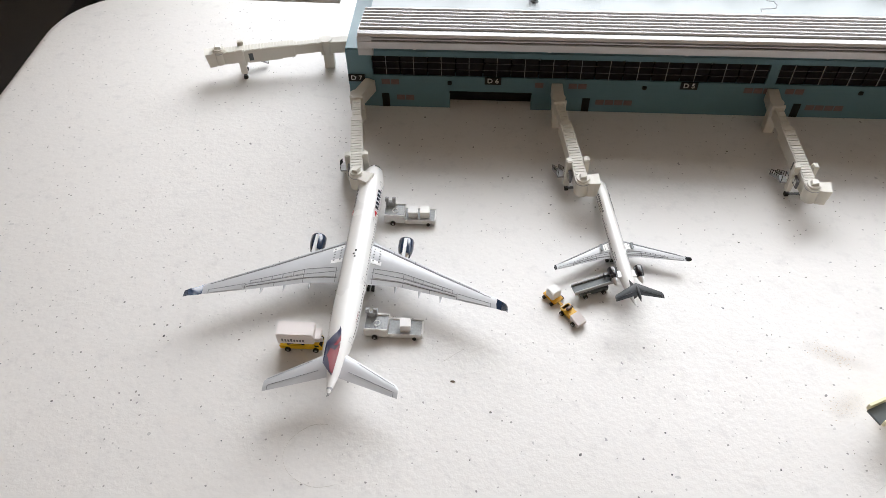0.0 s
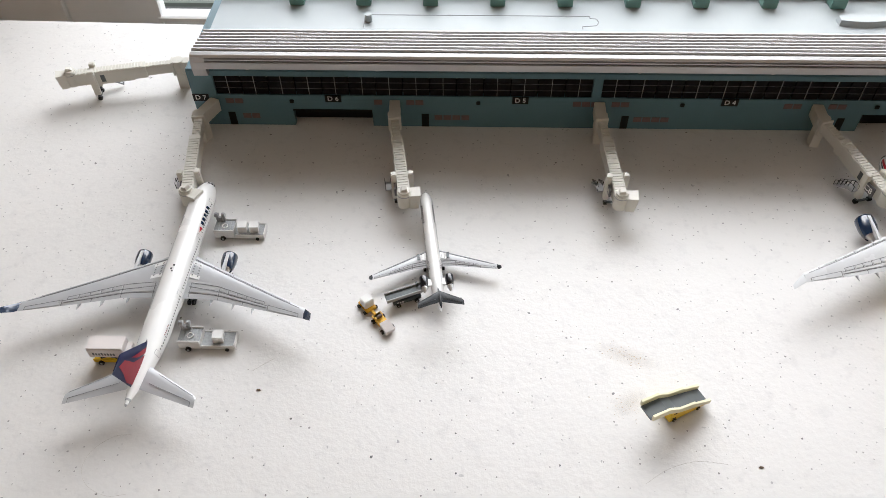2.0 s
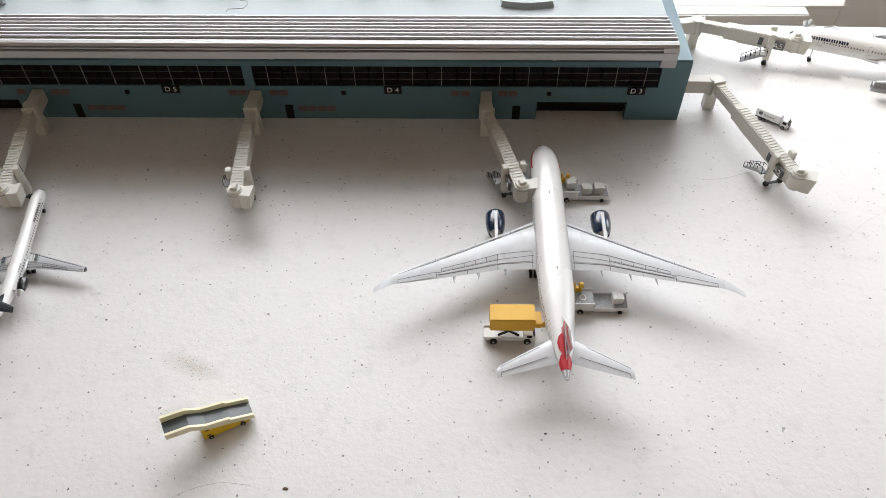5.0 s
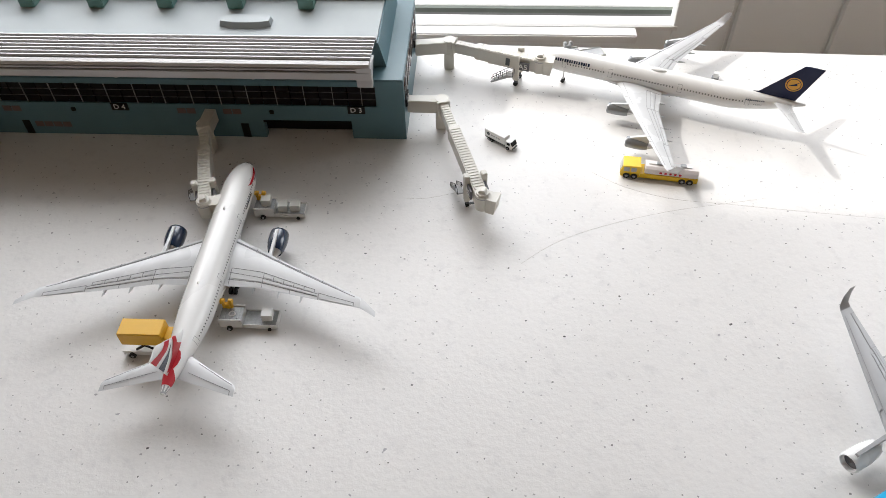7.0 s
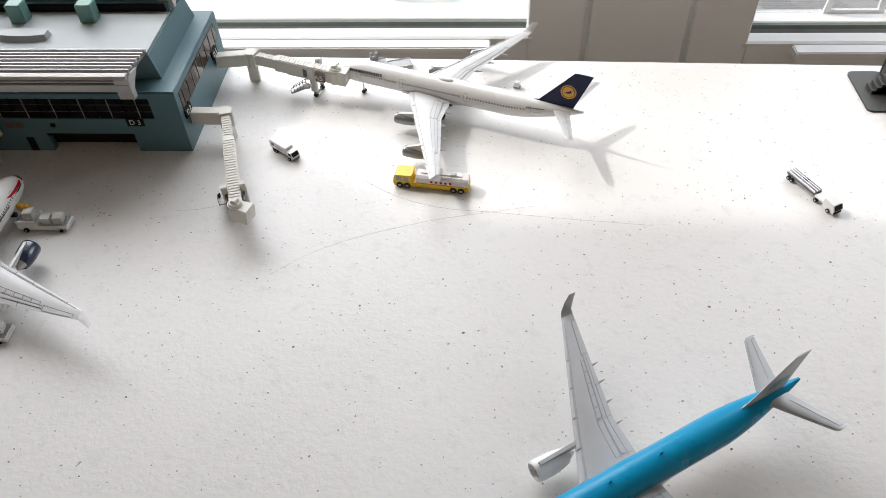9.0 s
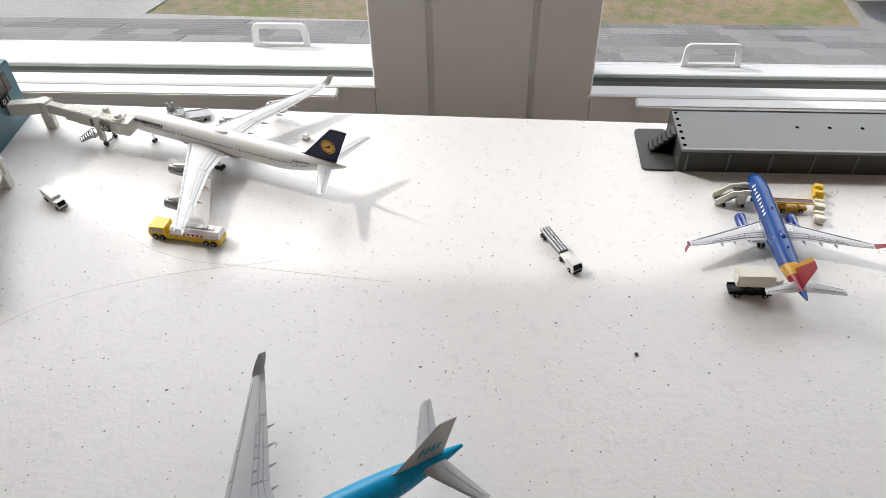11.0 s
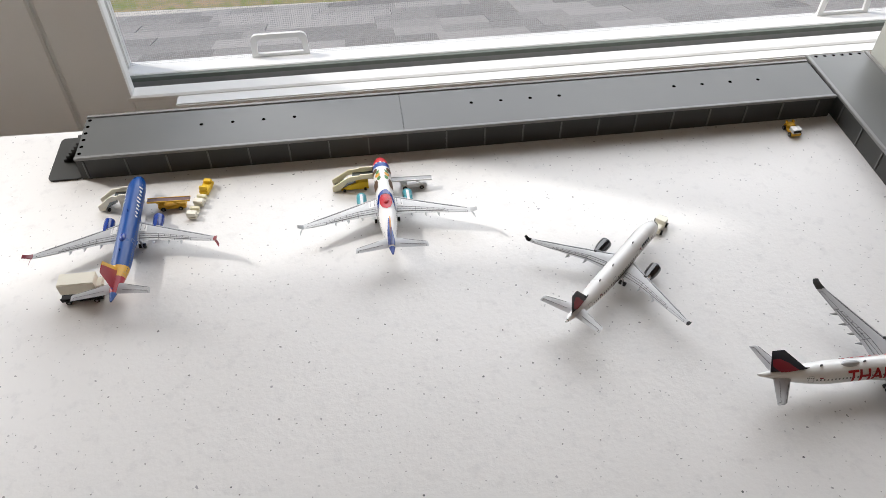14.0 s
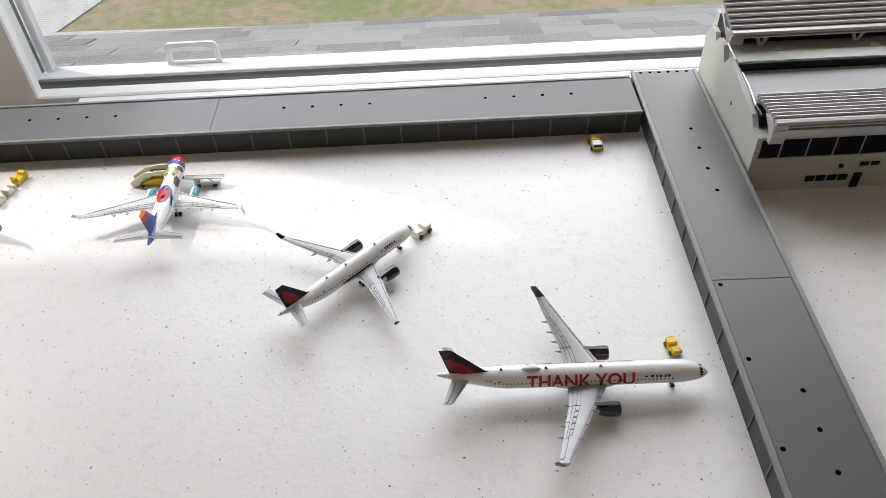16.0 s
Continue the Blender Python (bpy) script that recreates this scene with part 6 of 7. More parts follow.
def cargo_loader(label, x, y, yaw, boxes, post, body=None, bed=None):
    """A cargo loader: raised front platform by the airliner, long low rear bed with containers."""
    body, bed = body or M["vwhite"], bed or M["bed"]
    t = thing("cargo_loader", label, "model vehicle", pose(x, y, 0, 0, 0, yaw) @ Matrix.Scale(0.97, 4), "cargo loaders")
    part("front_body", boxed((0.0, -0.0044, 0.0009), (0.0104, 0.0044, 0.0056), 0.0003), body, t)
    for a, b in (((0.0, -0.0046), (0.0106, -0.0038)), ((0.0, 0.0038), (0.0106, 0.0046))):
        part("front_rim", boxed((*a, 0.0056), (*b, 0.0068), 0.0002), body, t)
    part("front_bed", boxed((0.0003, -0.0037, 0.0057), (0.0103, 0.0037, 0.0061)), bed, t, "worn grey platform")
    for k in range(3):
        part("roller", boxed((0.0018 + 0.003 * k, -0.0030, 0.0061), (0.0026 + 0.003 * k, 0.0030, 0.0064)), M["vgrey"], t)
    for xx in (0.0006, 0.0042):
        up = part("upright", boxed((xx, 0.0026, 0.0056), (xx + 0.0012, 0.0040, 0.0118), 0.0002), post, t, "short upright post")
        part("drum", tube((xx - 0.0003, 0.0033, 0.0104), (xx + 0.0015, 0.0033, 0.0104), 0.0013, seg=12), post, up)
    part("control_box", boxed((0.0019, 0.0024, 0.0061), (0.0041, 0.0040, 0.0092), 0.0002), post, t)
    part("hatch_ring", lofted([[(0.0056 + r * math.cos(q), -0.0006 + r * math.sin(q), z) for q in (2 * math.pi * i / 12 for i in range(12))] for r, z in ((0.0012, 0.0060), (0.0012, 0.0066), (0.0016, 0.0066), (0.0016, 0.0060))], False), M["vwhite"], t)
    part("rear_body", boxed((0.0106, -0.0044, 0.0007), (0.0262, 0.0044, 0.0026), 0.0003), body, t)
    for a, b in (((0.0106, -0.0046), (0.0262, -0.0040)), ((0.0106, 0.0040), (0.0262, 0.0046)), ((0.0256, -0.0039), (0.0262, 0.0039))):
        part("rear_rim", boxed((*a, 0.0026), (*b, 0.0036), 0.0002), body, t)
    part("rear_bed", boxed((0.0107, -0.0039, 0.0026), (0.0255, 0.0039, 0.0031)), bed, t, "worn grey platform")
    wheels(t, (0.0045,), (-0.0046, 0.0046), 0.0013)
    wheels(t, (0.0225,), (-0.0042, 0.0042), 0.0009, hub=False)
    for bx, by, z, mt in boxes:
        w = 0.0023
        m = pose(x, y, 0, 0, 0, yaw) @ Matrix.Scale(0.97, 4) @ pose(bx, by, z, 0, 0, 4)
        c = thing("cargo_container", "small grey-white cargo container on a loader", "container", m, "cargo containers")
        part("body", prism([(-w, 0), (w, 0), (w * 1.08, 0.0018), (w * 1.08, 0.0040), (-w, 0.0040)], 1, -w, w), mt, c)
    return t


cargo_loader("white cargo loader with two containers, grey worn beds", -0.0300, 0.3105, 0, [(0.0145, 0, 0.0031, M["vwhite"]), (0.0205, 0.0002, 0.0031, M["vwhite"])], M["vgrey"])
cargo_loader("white cargo loader with one container, grey worn beds", -0.0308, 0.2425, 0, [(0.0182, 0, 0.0031, M["vwhite"])], M["vgrey"])
cargo_loader("white cargo loader with three grey containers, yellow posts", 0.3297, 0.3403, 0, [(0.0062, 0.0005, 0.0061, M["light_grey"]), (0.0145, -0.0003, 0.0031, M["light_grey"]), (0.0207, 0.0002, 0.0031, M["light_grey"])], M["ochre"])
cargo_loader("white cargo loader with one container, yellow posts", 0.3292, 0.2723, 0, [(0.0212, 0.0005, 0.0031, M["vwhite"])], M["ochre"])
cargo_loader("grey cargo loader behind the four-engine airliner", 0.4900, 0.4745, 17, [], M["vgrey"], M["light_grey"], M["vgrey"])
c = thing("cargo_container", "white cargo container near the navy fin", "container", pose(0.5780, 0.4590, 0, 0, 0, -20) @ Matrix.Scale(0.5, 4), "cargo containers")
part("body", boxed((-0.0030, -0.0028, 0.0022), (0.0030, 0.0028, 0.0082), 0.0003), M["vwhite"], c)
part("dolly", boxed((-0.0042, -0.0030, 0.0006), (0.0042, 0.0030, 0.0021), 0.0003), M["vgrey"], c)


def catering_truck(label, x, y, yaw, box_mat, body_mat, arm_mat, bars=None, zb=0.0100, size=1.0, back=0.0):
    """A catering truck with its box raised on scissor arms."""
    t = thing("catering_truck", label, "model vehicle", pose(x, y, 0, 0, 0, yaw) @ Matrix.Scale(size, 4), "catering trucks")
    low = pose(-back, 0, 0)
    part("chassis", boxed((-0.0118, -0.0036, 0.0014), (0.0060, 0.0036, 0.0034), 0.0003, low), body_mat, t)
    for yy in (-0.0036, 0.0030):
        part("chassis_rail", boxed((-0.0118, yy, 0.0034), (0.0058, yy + 0.0006, 0.0042), m=low), body_mat, t)
    part("cab", prism([(0.0062, 0.0012), (0.0112, 0.0012), (0.0112, 0.0038), (0.0100, 0.0062), (0.0062, 0.0062)], 1, -0.0036, 0.0036), body_mat, t).matrix_basis = low
    part("windscreen", prism([(0.0114, 0.0039), (0.0103, 0.0060), (0.0101, 0.0060), (0.0111, 0.0039)], 1, -0.0031, 0.0031), M["black"], t).matrix_basis = low
    for yy in (-0.00365, 0.00345):
        part("side_window", boxed((0.0075, yy, 0.0040), (0.0098, yy + 0.0002, 0.0057), m=low), M["black"], t)
    wheels(t, (-0.0075 - back, 0.0078 - back), (-0.0038, 0.0038), 0.0016)
    for yy in (-0.0022, 0.0022):
        for s in (-1, 1):
            arm = tube((-0.003 - s * 0.0046, yy, 0.0040), (-0.003 + s * 0.0046, yy, zb + 0.0002), 0.0006, seg=6)
            part("scissor_arm", arm, arm_mat, t)
    part("box", boxed((-0.0118, -0.0046, zb), (0.0080, 0.0046, zb + 0.0080), 0.0004), box_mat, t, "raised cargo box")
    part("front_platform", boxed((0.0081, -0.0036, zb + 0.0008), (0.0112, 0.0036, zb + 0.0040), 0.0003), box_mat, t)
    part("platform_wing", boxed((0.0112, -0.0032, zb + 0.0008), (0.0128, -0.0024, zb + 0.0046), 0.0002), box_mat, t)
    if bars:
        for k in range(8):
            part("title_bar", boxed((-0.0092 + 0.0016 * k, -0.00475, zb + 0.0022), (-0.0092 + 0.0016 * k + 0.0010, -0.0046, zb + 0.0040 + (0.0006 if k in (0, 3) else 0))), bars, t)
    return t


catering_truck("white catering truck box raised on a yellow chassis", -0.0572, 0.2328, 0, M["pinkish"], M["yellow"], M["black"], M["line"], 0.0078, 0.80)
catering_truck("yellow catering truck box raised on a white chassis", 0.3045, 0.2555, 0, M["ochre"], M["vwhite"], M["black"], None, 0.0106, 0.93, 0.0022)
catering_truck("cream catering truck box raised on a black chassis", 0.8108, 0.3450, 0, M["cream_pale"], M["black"], M["black"], None, 0.0085, 0.85, 0.0021)


def mobile_stairs(label, x, y, yaw, base_mat, length=0.0215, h=0.0095):
    """Passenger stairs: two stepped side panels, treads between them, a wheeled base."""
    t = thing("mobile_stairs", label, "model vehicle", pose(x, y, 0, 0, 0, yaw) @ Matrix.Scale(0.87, 4), "mobile stairs")
    L = length
    side = [(0.0, 0.0006), (0.0, 0.0042), (L * 0.42, h + 0.0018), (L * 0.66, h + 0.0022), (L * 0.68, h + 0.0030), (L, h + 0.0030), (L, h - 0.0004), (L * 0.62, h - 0.0006), (L * 0.36, h - 0.0026), (L * 0.16, 0.0006)]
    for yy in (-0.0040, 0.0032):
        part("side_panel", prism(side, 1, yy, yy + 0.0008), M["cream"] if base_mat is M["yellow"] else M["cream_pale"], t, "cream side panel")
    for k in range(9):
        f = k / 9
        part("tread", boxed((0.0012 + f * L * 0.5, -0.0032, 0.0002 + f * (h - 0.003)), (0.0012 + (f + 0.14) * L * 0.5, 0.0032, 0.0010 + f * (h - 0.003))), M["dgrey"], t)
    part("landing", boxed((L * 0.5, -0.0032, h - 0.0012), (L, 0.0032, h - 0.0004)), M["dgrey"], t)
    part("base", prism([(L * 0.20, 0.0008), (L * 0.86, 0.0008), (L * 0.86, 0.0060), (L * 0.62, 0.0062), (L * 0.36, 0.0040)], 1, -0.0036, 0.0036) if base_mat is M["yellow"] else boxed((L * 0.62, -0.0034, 0.0008), (L * 0.86, 0.0034, h - 0.0014), 0.0003), base_mat, t)
    wheels(t, (L * 0.28, L * 0.78), (-0.0038, 0.0038), 0.0009, hub=False)
    return t


mobile_stairs("cream passenger stairs beside the blue narrow-body", 0.8052, 0.4105, -2, M["cream_pale"])
mobile_stairs("cream passenger stairs on a yellow base", 0.9305, 0.4092, 0, M["yellow"], 0.0265)


def belt_loader(label, x, y, yaw, body_mat, belt_mat):
    """A baggage belt loader: low truck with a long conveyor over it."""
    t = thing("belt_loader", label, "model vehicle", pose(x, y, 0, 0, 0, yaw) @ Matrix.Diagonal((0.98, 0.66, 0.85, 1)), "belt loaders")
    part("body", boxed((-0.0068, -0.0030, 0.0010), (0.0082, 0.0030, 0.0036), 0.0003), body_mat, t)
    part("hood", boxed((-0.0066, -0.0028, 0.0036), (-0.0030, 0.0028, 0.0054), 0.0003), body_mat, t)
    wheels(t, (-0.0042, 0.0052), (-0.0032, 0.0032), 0.0013)
    m = pose(-0.0005, 0, 0.0062, 0, 1.5, 0)
    part("conveyor", boxed((-0.0115, -0.0024, 0), (0.0115, 0.0024, 0.0010), 0.0002, m), belt_mat, t, "long flat conveyor belt")
    for yy in (-0.0027, 0.0022):
        part("belt_rail", boxed((-0.0115, yy, 0.0002), (0.0115, yy + 0.0005, 0.0013), m=m), body_mat, t)
    for xx in (-0.004, 0.005):
        part("lift_arm", tube((xx, -0.0018, 0.0034), (xx - 0.003, -0.0018, 0.0063), 0.0005, seg=6), body_mat, t)
    return t


belt_loader("yellow belt loader with a brown-grey conveyor", 0.8435, 0.4052, -1, M["ochre"], M["brick"])
belt_loader("white belt loader with a grey conveyor", 0.9745, 0.4050, -1, M["vwhite"], M["vgrey"])

# grey belt loader under the regional jet's tail
t = thing("belt_loader", "dark grey belt loader beside the regional jet", "model vehicle", pose(0.0700, 0.2690, 0, 0, 0, 21) @ Matrix.Scale(0.88, 4), "belt loaders")
part("body", boxed((-0.0078, -0.0026, 0.0010), (0.0078, 0.0026, 0.0040), 0.0003), M["dgrey"], t)
m = pose(0, 0, 0.0055, 0, -4, 0)
part("conveyor", boxed((-0.0112, -0.0024, 0), (0.0100, 0.0024, 0.0012), 0.0002, m), M["dgrey"], t)
for yy in (-0.0029, 0.0023):
    part("belt_rail", boxed((-0.0112, yy, 0.0002), (0.0100, yy + 0.0006, 0.0022), m=m), M["vgrey"], t)
wheels(t, (-0.0052, 0.0050), (-0.0030, 0.0030), 0.0012)
for k in range(3):
    part("title_bar", boxed((-0.0058 + 0.0014 * k, -0.00275, 0.0020), (-0.0049 + 0.0014 * k, -0.0026, 0.0030)), M["vwhite"], t)
part("control_panel", boxed((0.0062, 0.0010, 0.0075), (0.0072, 0.0026, 0.0100)), M["dgrey"], t)

# tug with a container cart near the regional jet
t = thing("baggage_tug", "yellow baggage tug with a pale hood pulling a cart", "model vehicle", pose(0.0595, 0.2545, 0, 0, 0, -51), "tugs")
part("body", boxed((-0.0045, -0.0022, 0.0010), (0.0020, 0.0022, 0.0034), 0.0003), M["ochre"], t)
part("seat", boxed((-0.0022, -0.0014, 0.0034), (-0.0008, 0.0014, 0.0052), 0.0003), M["brown"], t)
part("hood", prism([(0.0021, 0.0009), (0.0072, 0.0009), (0.0074, 0.0030), (0.0021, 0.0046)], 1, -0.0024, 0.0024), M["pinkish"], t)
part("fender", boxed((-0.0046, -0.0026, 0.0026), (-0.0026, 0.0026, 0.0034), 0.0002), M["ochre"], t)
wheels(t, (-0.0028, 0.0046), (-0.0025, 0.0025), 0.0011)
t = thing("baggage_cart", "yellow cart with a white box behind the tug", "model vehicle", pose(0.0520, 0.2640, 0, 0, 0, -51), "carts")
part("platform", boxed((-0.0040, -0.0028, 0.0014), (0.0040, 0.0028, 0.0024), 0.0003), M["ochre"], t)
part("drawbar", boxed((0.0040, -0.0006, 0.0012), (0.0062, 0.0006, 0.0019)), M["ochre"], t)
part("box", boxed((-0.0026, -0.0025, 0.0024), (0.0024, 0.0025, 0.0070), 0.0004), M["vwhite"], t, "white box")
wheels(t, (-0.0025, 0.0025), (-0.0028, 0.0028), 0.0009, hub=False)

# stray stair truck near the front
t = thing("mobile_stairs", "cream stair ramp on a yellow base standing alone", "model vehicle", pose(0.1853, 0.2108, 0, 0, 0, 208), "mobile stairs")
side = [(-0.0160, 0.0026), (-0.0160, 0.0052), (-0.0078, 0.0082), (-0.0070, 0.0094), (0.0015, 0.0112), (0.0070, 0.0150), (0.0158, 0.0160), (0.0158, 0.0128), (0.0070, 0.0118), (0.0015, 0.0084), (-0.0080, 0.0056)]
for yy in (-0.0044, 0.0034):
    part("side_panel", prism(side, 1, yy, yy + 0.0010), M["cream"], t, "cream wavy side panel")
part("ramp", prism([(-0.0158, 0.0028), (-0.0078, 0.0060), (0.0015, 0.0090), (0.0070, 0.0122), (0.0160, 0.0130), (0.0160, 0.0120), (0.0070, 0.0112), (0.0015, 0.0080), (-0.0158, 0.0018)], 1, -0.0034, 0.0034), M["dgrey"], t, "grey ramp between the panels")
part("base", prism([(-0.0140, 0.0008), (0.0040, 0.0008), (0.0040, 0.0092), (0.0015, 0.0078), (-0.0080, 0.0050), (-0.0140, 0.0028)], 1, -0.0034, 0.0034), M["yellow"], t, "yellow base")
wheels(t, (-0.0110, 0.0015), (-0.0030, 0.0030), 0.0010)
for xx, zz in ((-0.0118, 0.0024), (0.0012, 0.0062), (0.0012, 0.0026)):
    part("marking", boxed((xx, 0.00342, zz), (xx + 0.0016, 0.0036, zz + 0.0005)), M["brown"], t)

# box truck by the terminal end
t = thing("box_truck", "small white box truck behind the free jet bridge", "model vehicle", pose(0.4518, 0.3975, 0, 0, 0, -38) @ Matrix.Scale(0.84, 4), "trucks")
part("cargo_box", boxed((-0.0112, -0.0030, 0.0022), (0.0050, 0.0030, 0.0078), 0.0003), M["vwhite"], t)
part("chassis", boxed((-0.0110, -0.0024, 0.0010), (0.0105, 0.0024, 0.0021)), M["dgrey"], t)
part("cab", prism([(0.0056, 0.0010), (0.0108, 0.0010), (0.0108, 0.0034), (0.0094, 0.0062), (0.0056, 0.0062)], 1, -0.0029, 0.0029), M["vwhite"], t)
part("windscreen", prism([(0.0110, 0.0035), (0.0098, 0.0059), (0.0095, 0.0059), (0.0107, 0.0035)], 1, -0.0025, 0.0025), M["black"], t)
for yy in (-0.00295, 0.00275):
    part("side_window", boxed((0.0068, yy, 0.0036), (0.0093, yy + 0.0002, 0.0055)), M["black"], t)
part("bumper", boxed((0.0108, -0.0026, 0.0010), (0.0113, 0.0026, 0.0020)), M["dgrey"], t)
part("emblem", tube((-0.0080, -0.00305, 0.0052), (-0.0080, -0.0029, 0.0052), 0.0013, seg=14), M["dgrey"], t)
for k in range(4):
    part("title_bar", boxed((-0.0058 + 0.0019 * k, -0.00312, 0.0046), (-0.0044 + 0.0019 * k, -0.0029, 0.0055)), M["vgrey"], t)
wheels(t, (-0.0072, -0.0050, 0.0078), (-0.0027, 0.0027), 0.0012)

# fuel tanker
t = thing("fuel_tanker", "yellow tank truck with a white tank and red markings", "model vehicle", pose(0.5330, 0.3728, 0, 0, 0, 171.5) @ Matrix.Diagonal((0.97, 0.92, 0.86, 1)), "trucks")
part("chassis", prism([(-0.0198, 0.0012), (0.0100, 0.0012), (0.0100, 0.0042), (-0.0198, 0.0042)], 1, -0.0042, 0.0042), M["yellow"], t)
part("cab", prism([(0.0102, 0.0010), (0.0200, 0.0010), (0.0204, 0.0042), (0.0190, 0.0090), (0.0102, 0.0094)], 1, -0.0042, 0.0042), M["yellow"], t, "boxy yellow cab")
part("windscreen", prism([(0.02055, 0.0046), (0.0195, 0.0082), (0.0192, 0.0082), (0.0201, 0.0046)], 1, -0.0034, 0.0034), M["vgrey"], t)
for yy in (-0.00428, 0.00402):
    for a, b in ((0.0120, 0.0148), (0.0156, 0.0186)):
        part("side_window", boxed((a, yy, 0.0050), (b, yy + 0.00026, 0.0080)), M["vgrey"], t)
ring = [(-0.0044, 0.0052), (-0.0040, 0.0082), (-0.0026, 0.0094), (0.0026, 0.0094), (0.0040, 0.0082), (0.0044, 0.0052), (0.0036, 0.0043), (-0.0036, 0.0043)]
part("tank", lofted([[(x, y * k, 0.0068 + (z - 0.0068) * k) for y, z in ring] for x, k in ((-0.0196, 0.93), (-0.0188, 1.0), (0.0070, 1.0), (0.0078, 0.93))]), M["pinkish"], t, "white tank", smooth=30)
part("walkway", boxed((-0.0160, -0.0010, 0.0094), (0.0060, 0.0010, 0.0100)), M["vwhite"], t)
for xx in (-0.0130, -0.0010):
    part("hatch", boxed((xx, -0.0014, 0.0096), (xx + 0.0030, 0.0014, 0.0106), 0.0003), M["vgrey"], t)
for s in (-1, 1):
    for k in range(5):
        part("title_bar", boxed((-0.0110 + 0.0025 * k, s * 0.00435 - 0.0002, 0.0058), (-0.0098 + 0.0025 * k, s * 0.00435 + 0.0002, 0.0070)), M["red"], t)
wheels(t, (-0.0160, -0.0120, 0.0128, 0.0168), (-0.0040, 0.0040), 0.0018)

# long flatbed truck
t = thing("flatbed_truck", "white truck with a long silver tray on open table", "model vehicle", pose(0.7225, 0.3680, 0, 0, 0, -62.5) @ Matrix.Scale(0.86, 4), "trucks")
part("chassis", boxed((-0.0185, -0.0022, 0.0014), (0.0180, 0.0022, 0.0026)), M["vgrey"], t)
part("tray", boxed((-0.0190, -0.0030, 0.0030), (0.0030, 0.0030, 0.0044), 0.0003), M["line"], t, "dark tray with silver bars")
for yy in (-0.0030, -0.0010, 0.0008, 0.0024):
    part("tray_rib", boxed((-0.0188, yy, 0.0044), (0.0028, yy + 0.0006, 0.0056), 0.0001), M["silver"], t)
part("deck", boxed((0.0034, -0.0029, 0.0026), (0.0100, 0.0029, 0.0040), 0.0003), M["vwhite"], t)
part("cab", prism([(0.0102, 0.0010), (0.0182, 0.0010), (0.0186, 0.0036), (0.0172, 0.0068), (0.0102, 0.0072)], 1, -0.0031, 0.0031), M["vwhite"], t, "white cab")
part("windscreen", prism([(0.0189, 0.0038), (0.0177, 0.0064), (0.0173, 0.0064), (0.0184, 0.0038)], 1, -0.0027, 0.0027), M["black"], t)
part("grille", boxed((0.0183, -0.0026, 0.0012), (0.0188, 0.0026, 0.0026)), M["black"], t)
wheels(t, (-0.0165, -0.0140, 0.0052, 0.0148), (-0.0028, 0.0028), 0.0013)

# tug and dollies beside the blue narrow-body
t = thing("baggage_tug", "yellow baggage tug at the head of cream dollies", "model vehicle", pose(0.8612, 0.4175, 0, 0, 0, 76), "tugs")
part("body", boxed((-0.0050, -0.0026, 0.0006), (0.0046, 0.0026, 0.0034), 0.0004), M["yellow"], t)
part("hood", boxed((0.0012, -0.0022, 0.0034), (0.0044, 0.0022, 0.0050), 0.0004), M["yellow"], t)
part("seat_back", boxed((-0.0050, -0.0022, 0.0034), (-0.0030, 0.0022, 0.0060), 0.0004), M["yellow"], t)
for yy in (0.4082, 0.3988):
    t = thing("baggage_dolly", "cream baggage dolly in a short train", "model vehicle", pose(0.8588 - (0.4082 - yy) * 0.30, yy - 0.001, 0, 0, 0, 76), "dollies")
    part("platform", boxed((-0.0040, -0.0026, 0.0006), (0.0034, 0.0026, 0.0020), 0.0003), M["cream_pale"], t)
    part("front_bin", boxed((0.0014, -0.0026, 0.0020), (0.0034, 0.0026, 0.0036), 0.0003), M["cream"], t)
    part("rear_bin", boxed((-0.0040, -0.0026, 0.0020), (-0.0006, 0.0026, 0.0042), 0.0003), M["cream_pale"], t)
    part("drawbar", boxed((0.0034, -0.0005, 0.0008), (0.0052, 0.0005, 0.0014)), M["cream_pale"], t)

# tractors
def tractor(label, x, y, yaw, rear, front, size):
    t = thing("aircraft_tractor", label, "model vehicle", pose(x, y, 0, 0, 0, yaw) @ Matrix.Scale(size, 4), "tugs")
    part("body", boxed((-0.0058, -0.0030, 0.0010), (0.0058, 0.0030, 0.0030), 0.0003), rear, t)
    part("cab", prism([(0.0006, 0.0030), (0.0056, 0.0030), (0.0052, 0.0054), (0.0010, 0.0056)], 1, -0.0028, 0.0028), front, t)
    part("windscreen", boxed((0.0054, -0.0024, 0.0034), (0.0057, 0.0024, 0.0050)), M["black"], t)
    part("engine_cover", boxed((-0.0056, -0.0026, 0.0030), (-0.0010, 0.0026, 0.0044), 0.0004), rear, t)
    for yy in (-0.0026, 0.0018):
        part("guard", boxed((-0.0056, yy, 0.0044), (-0.0036, yy + 0.0008, 0.0056)), rear, t)
    wheels(t, (-0.0036, 0.0036), (-0.0030, 0.0030), 0.0014)
    return t


tractor("yellow and white tractor in the corner of the piers", 1.2045, 0.4235, -88, M["ochre"], M["vwhite"], 0.95)
tractor("cream pushback tug at an airliner's nose", 1.0990, 0.3545, 48, M["cream_pale"], M["cream_pale"], 0.95)
tractor("yellow tractor behind a white narrow-body's nose", 1.2125, 0.2690, 100, M["yellow"], M["yellow"], 0.76)

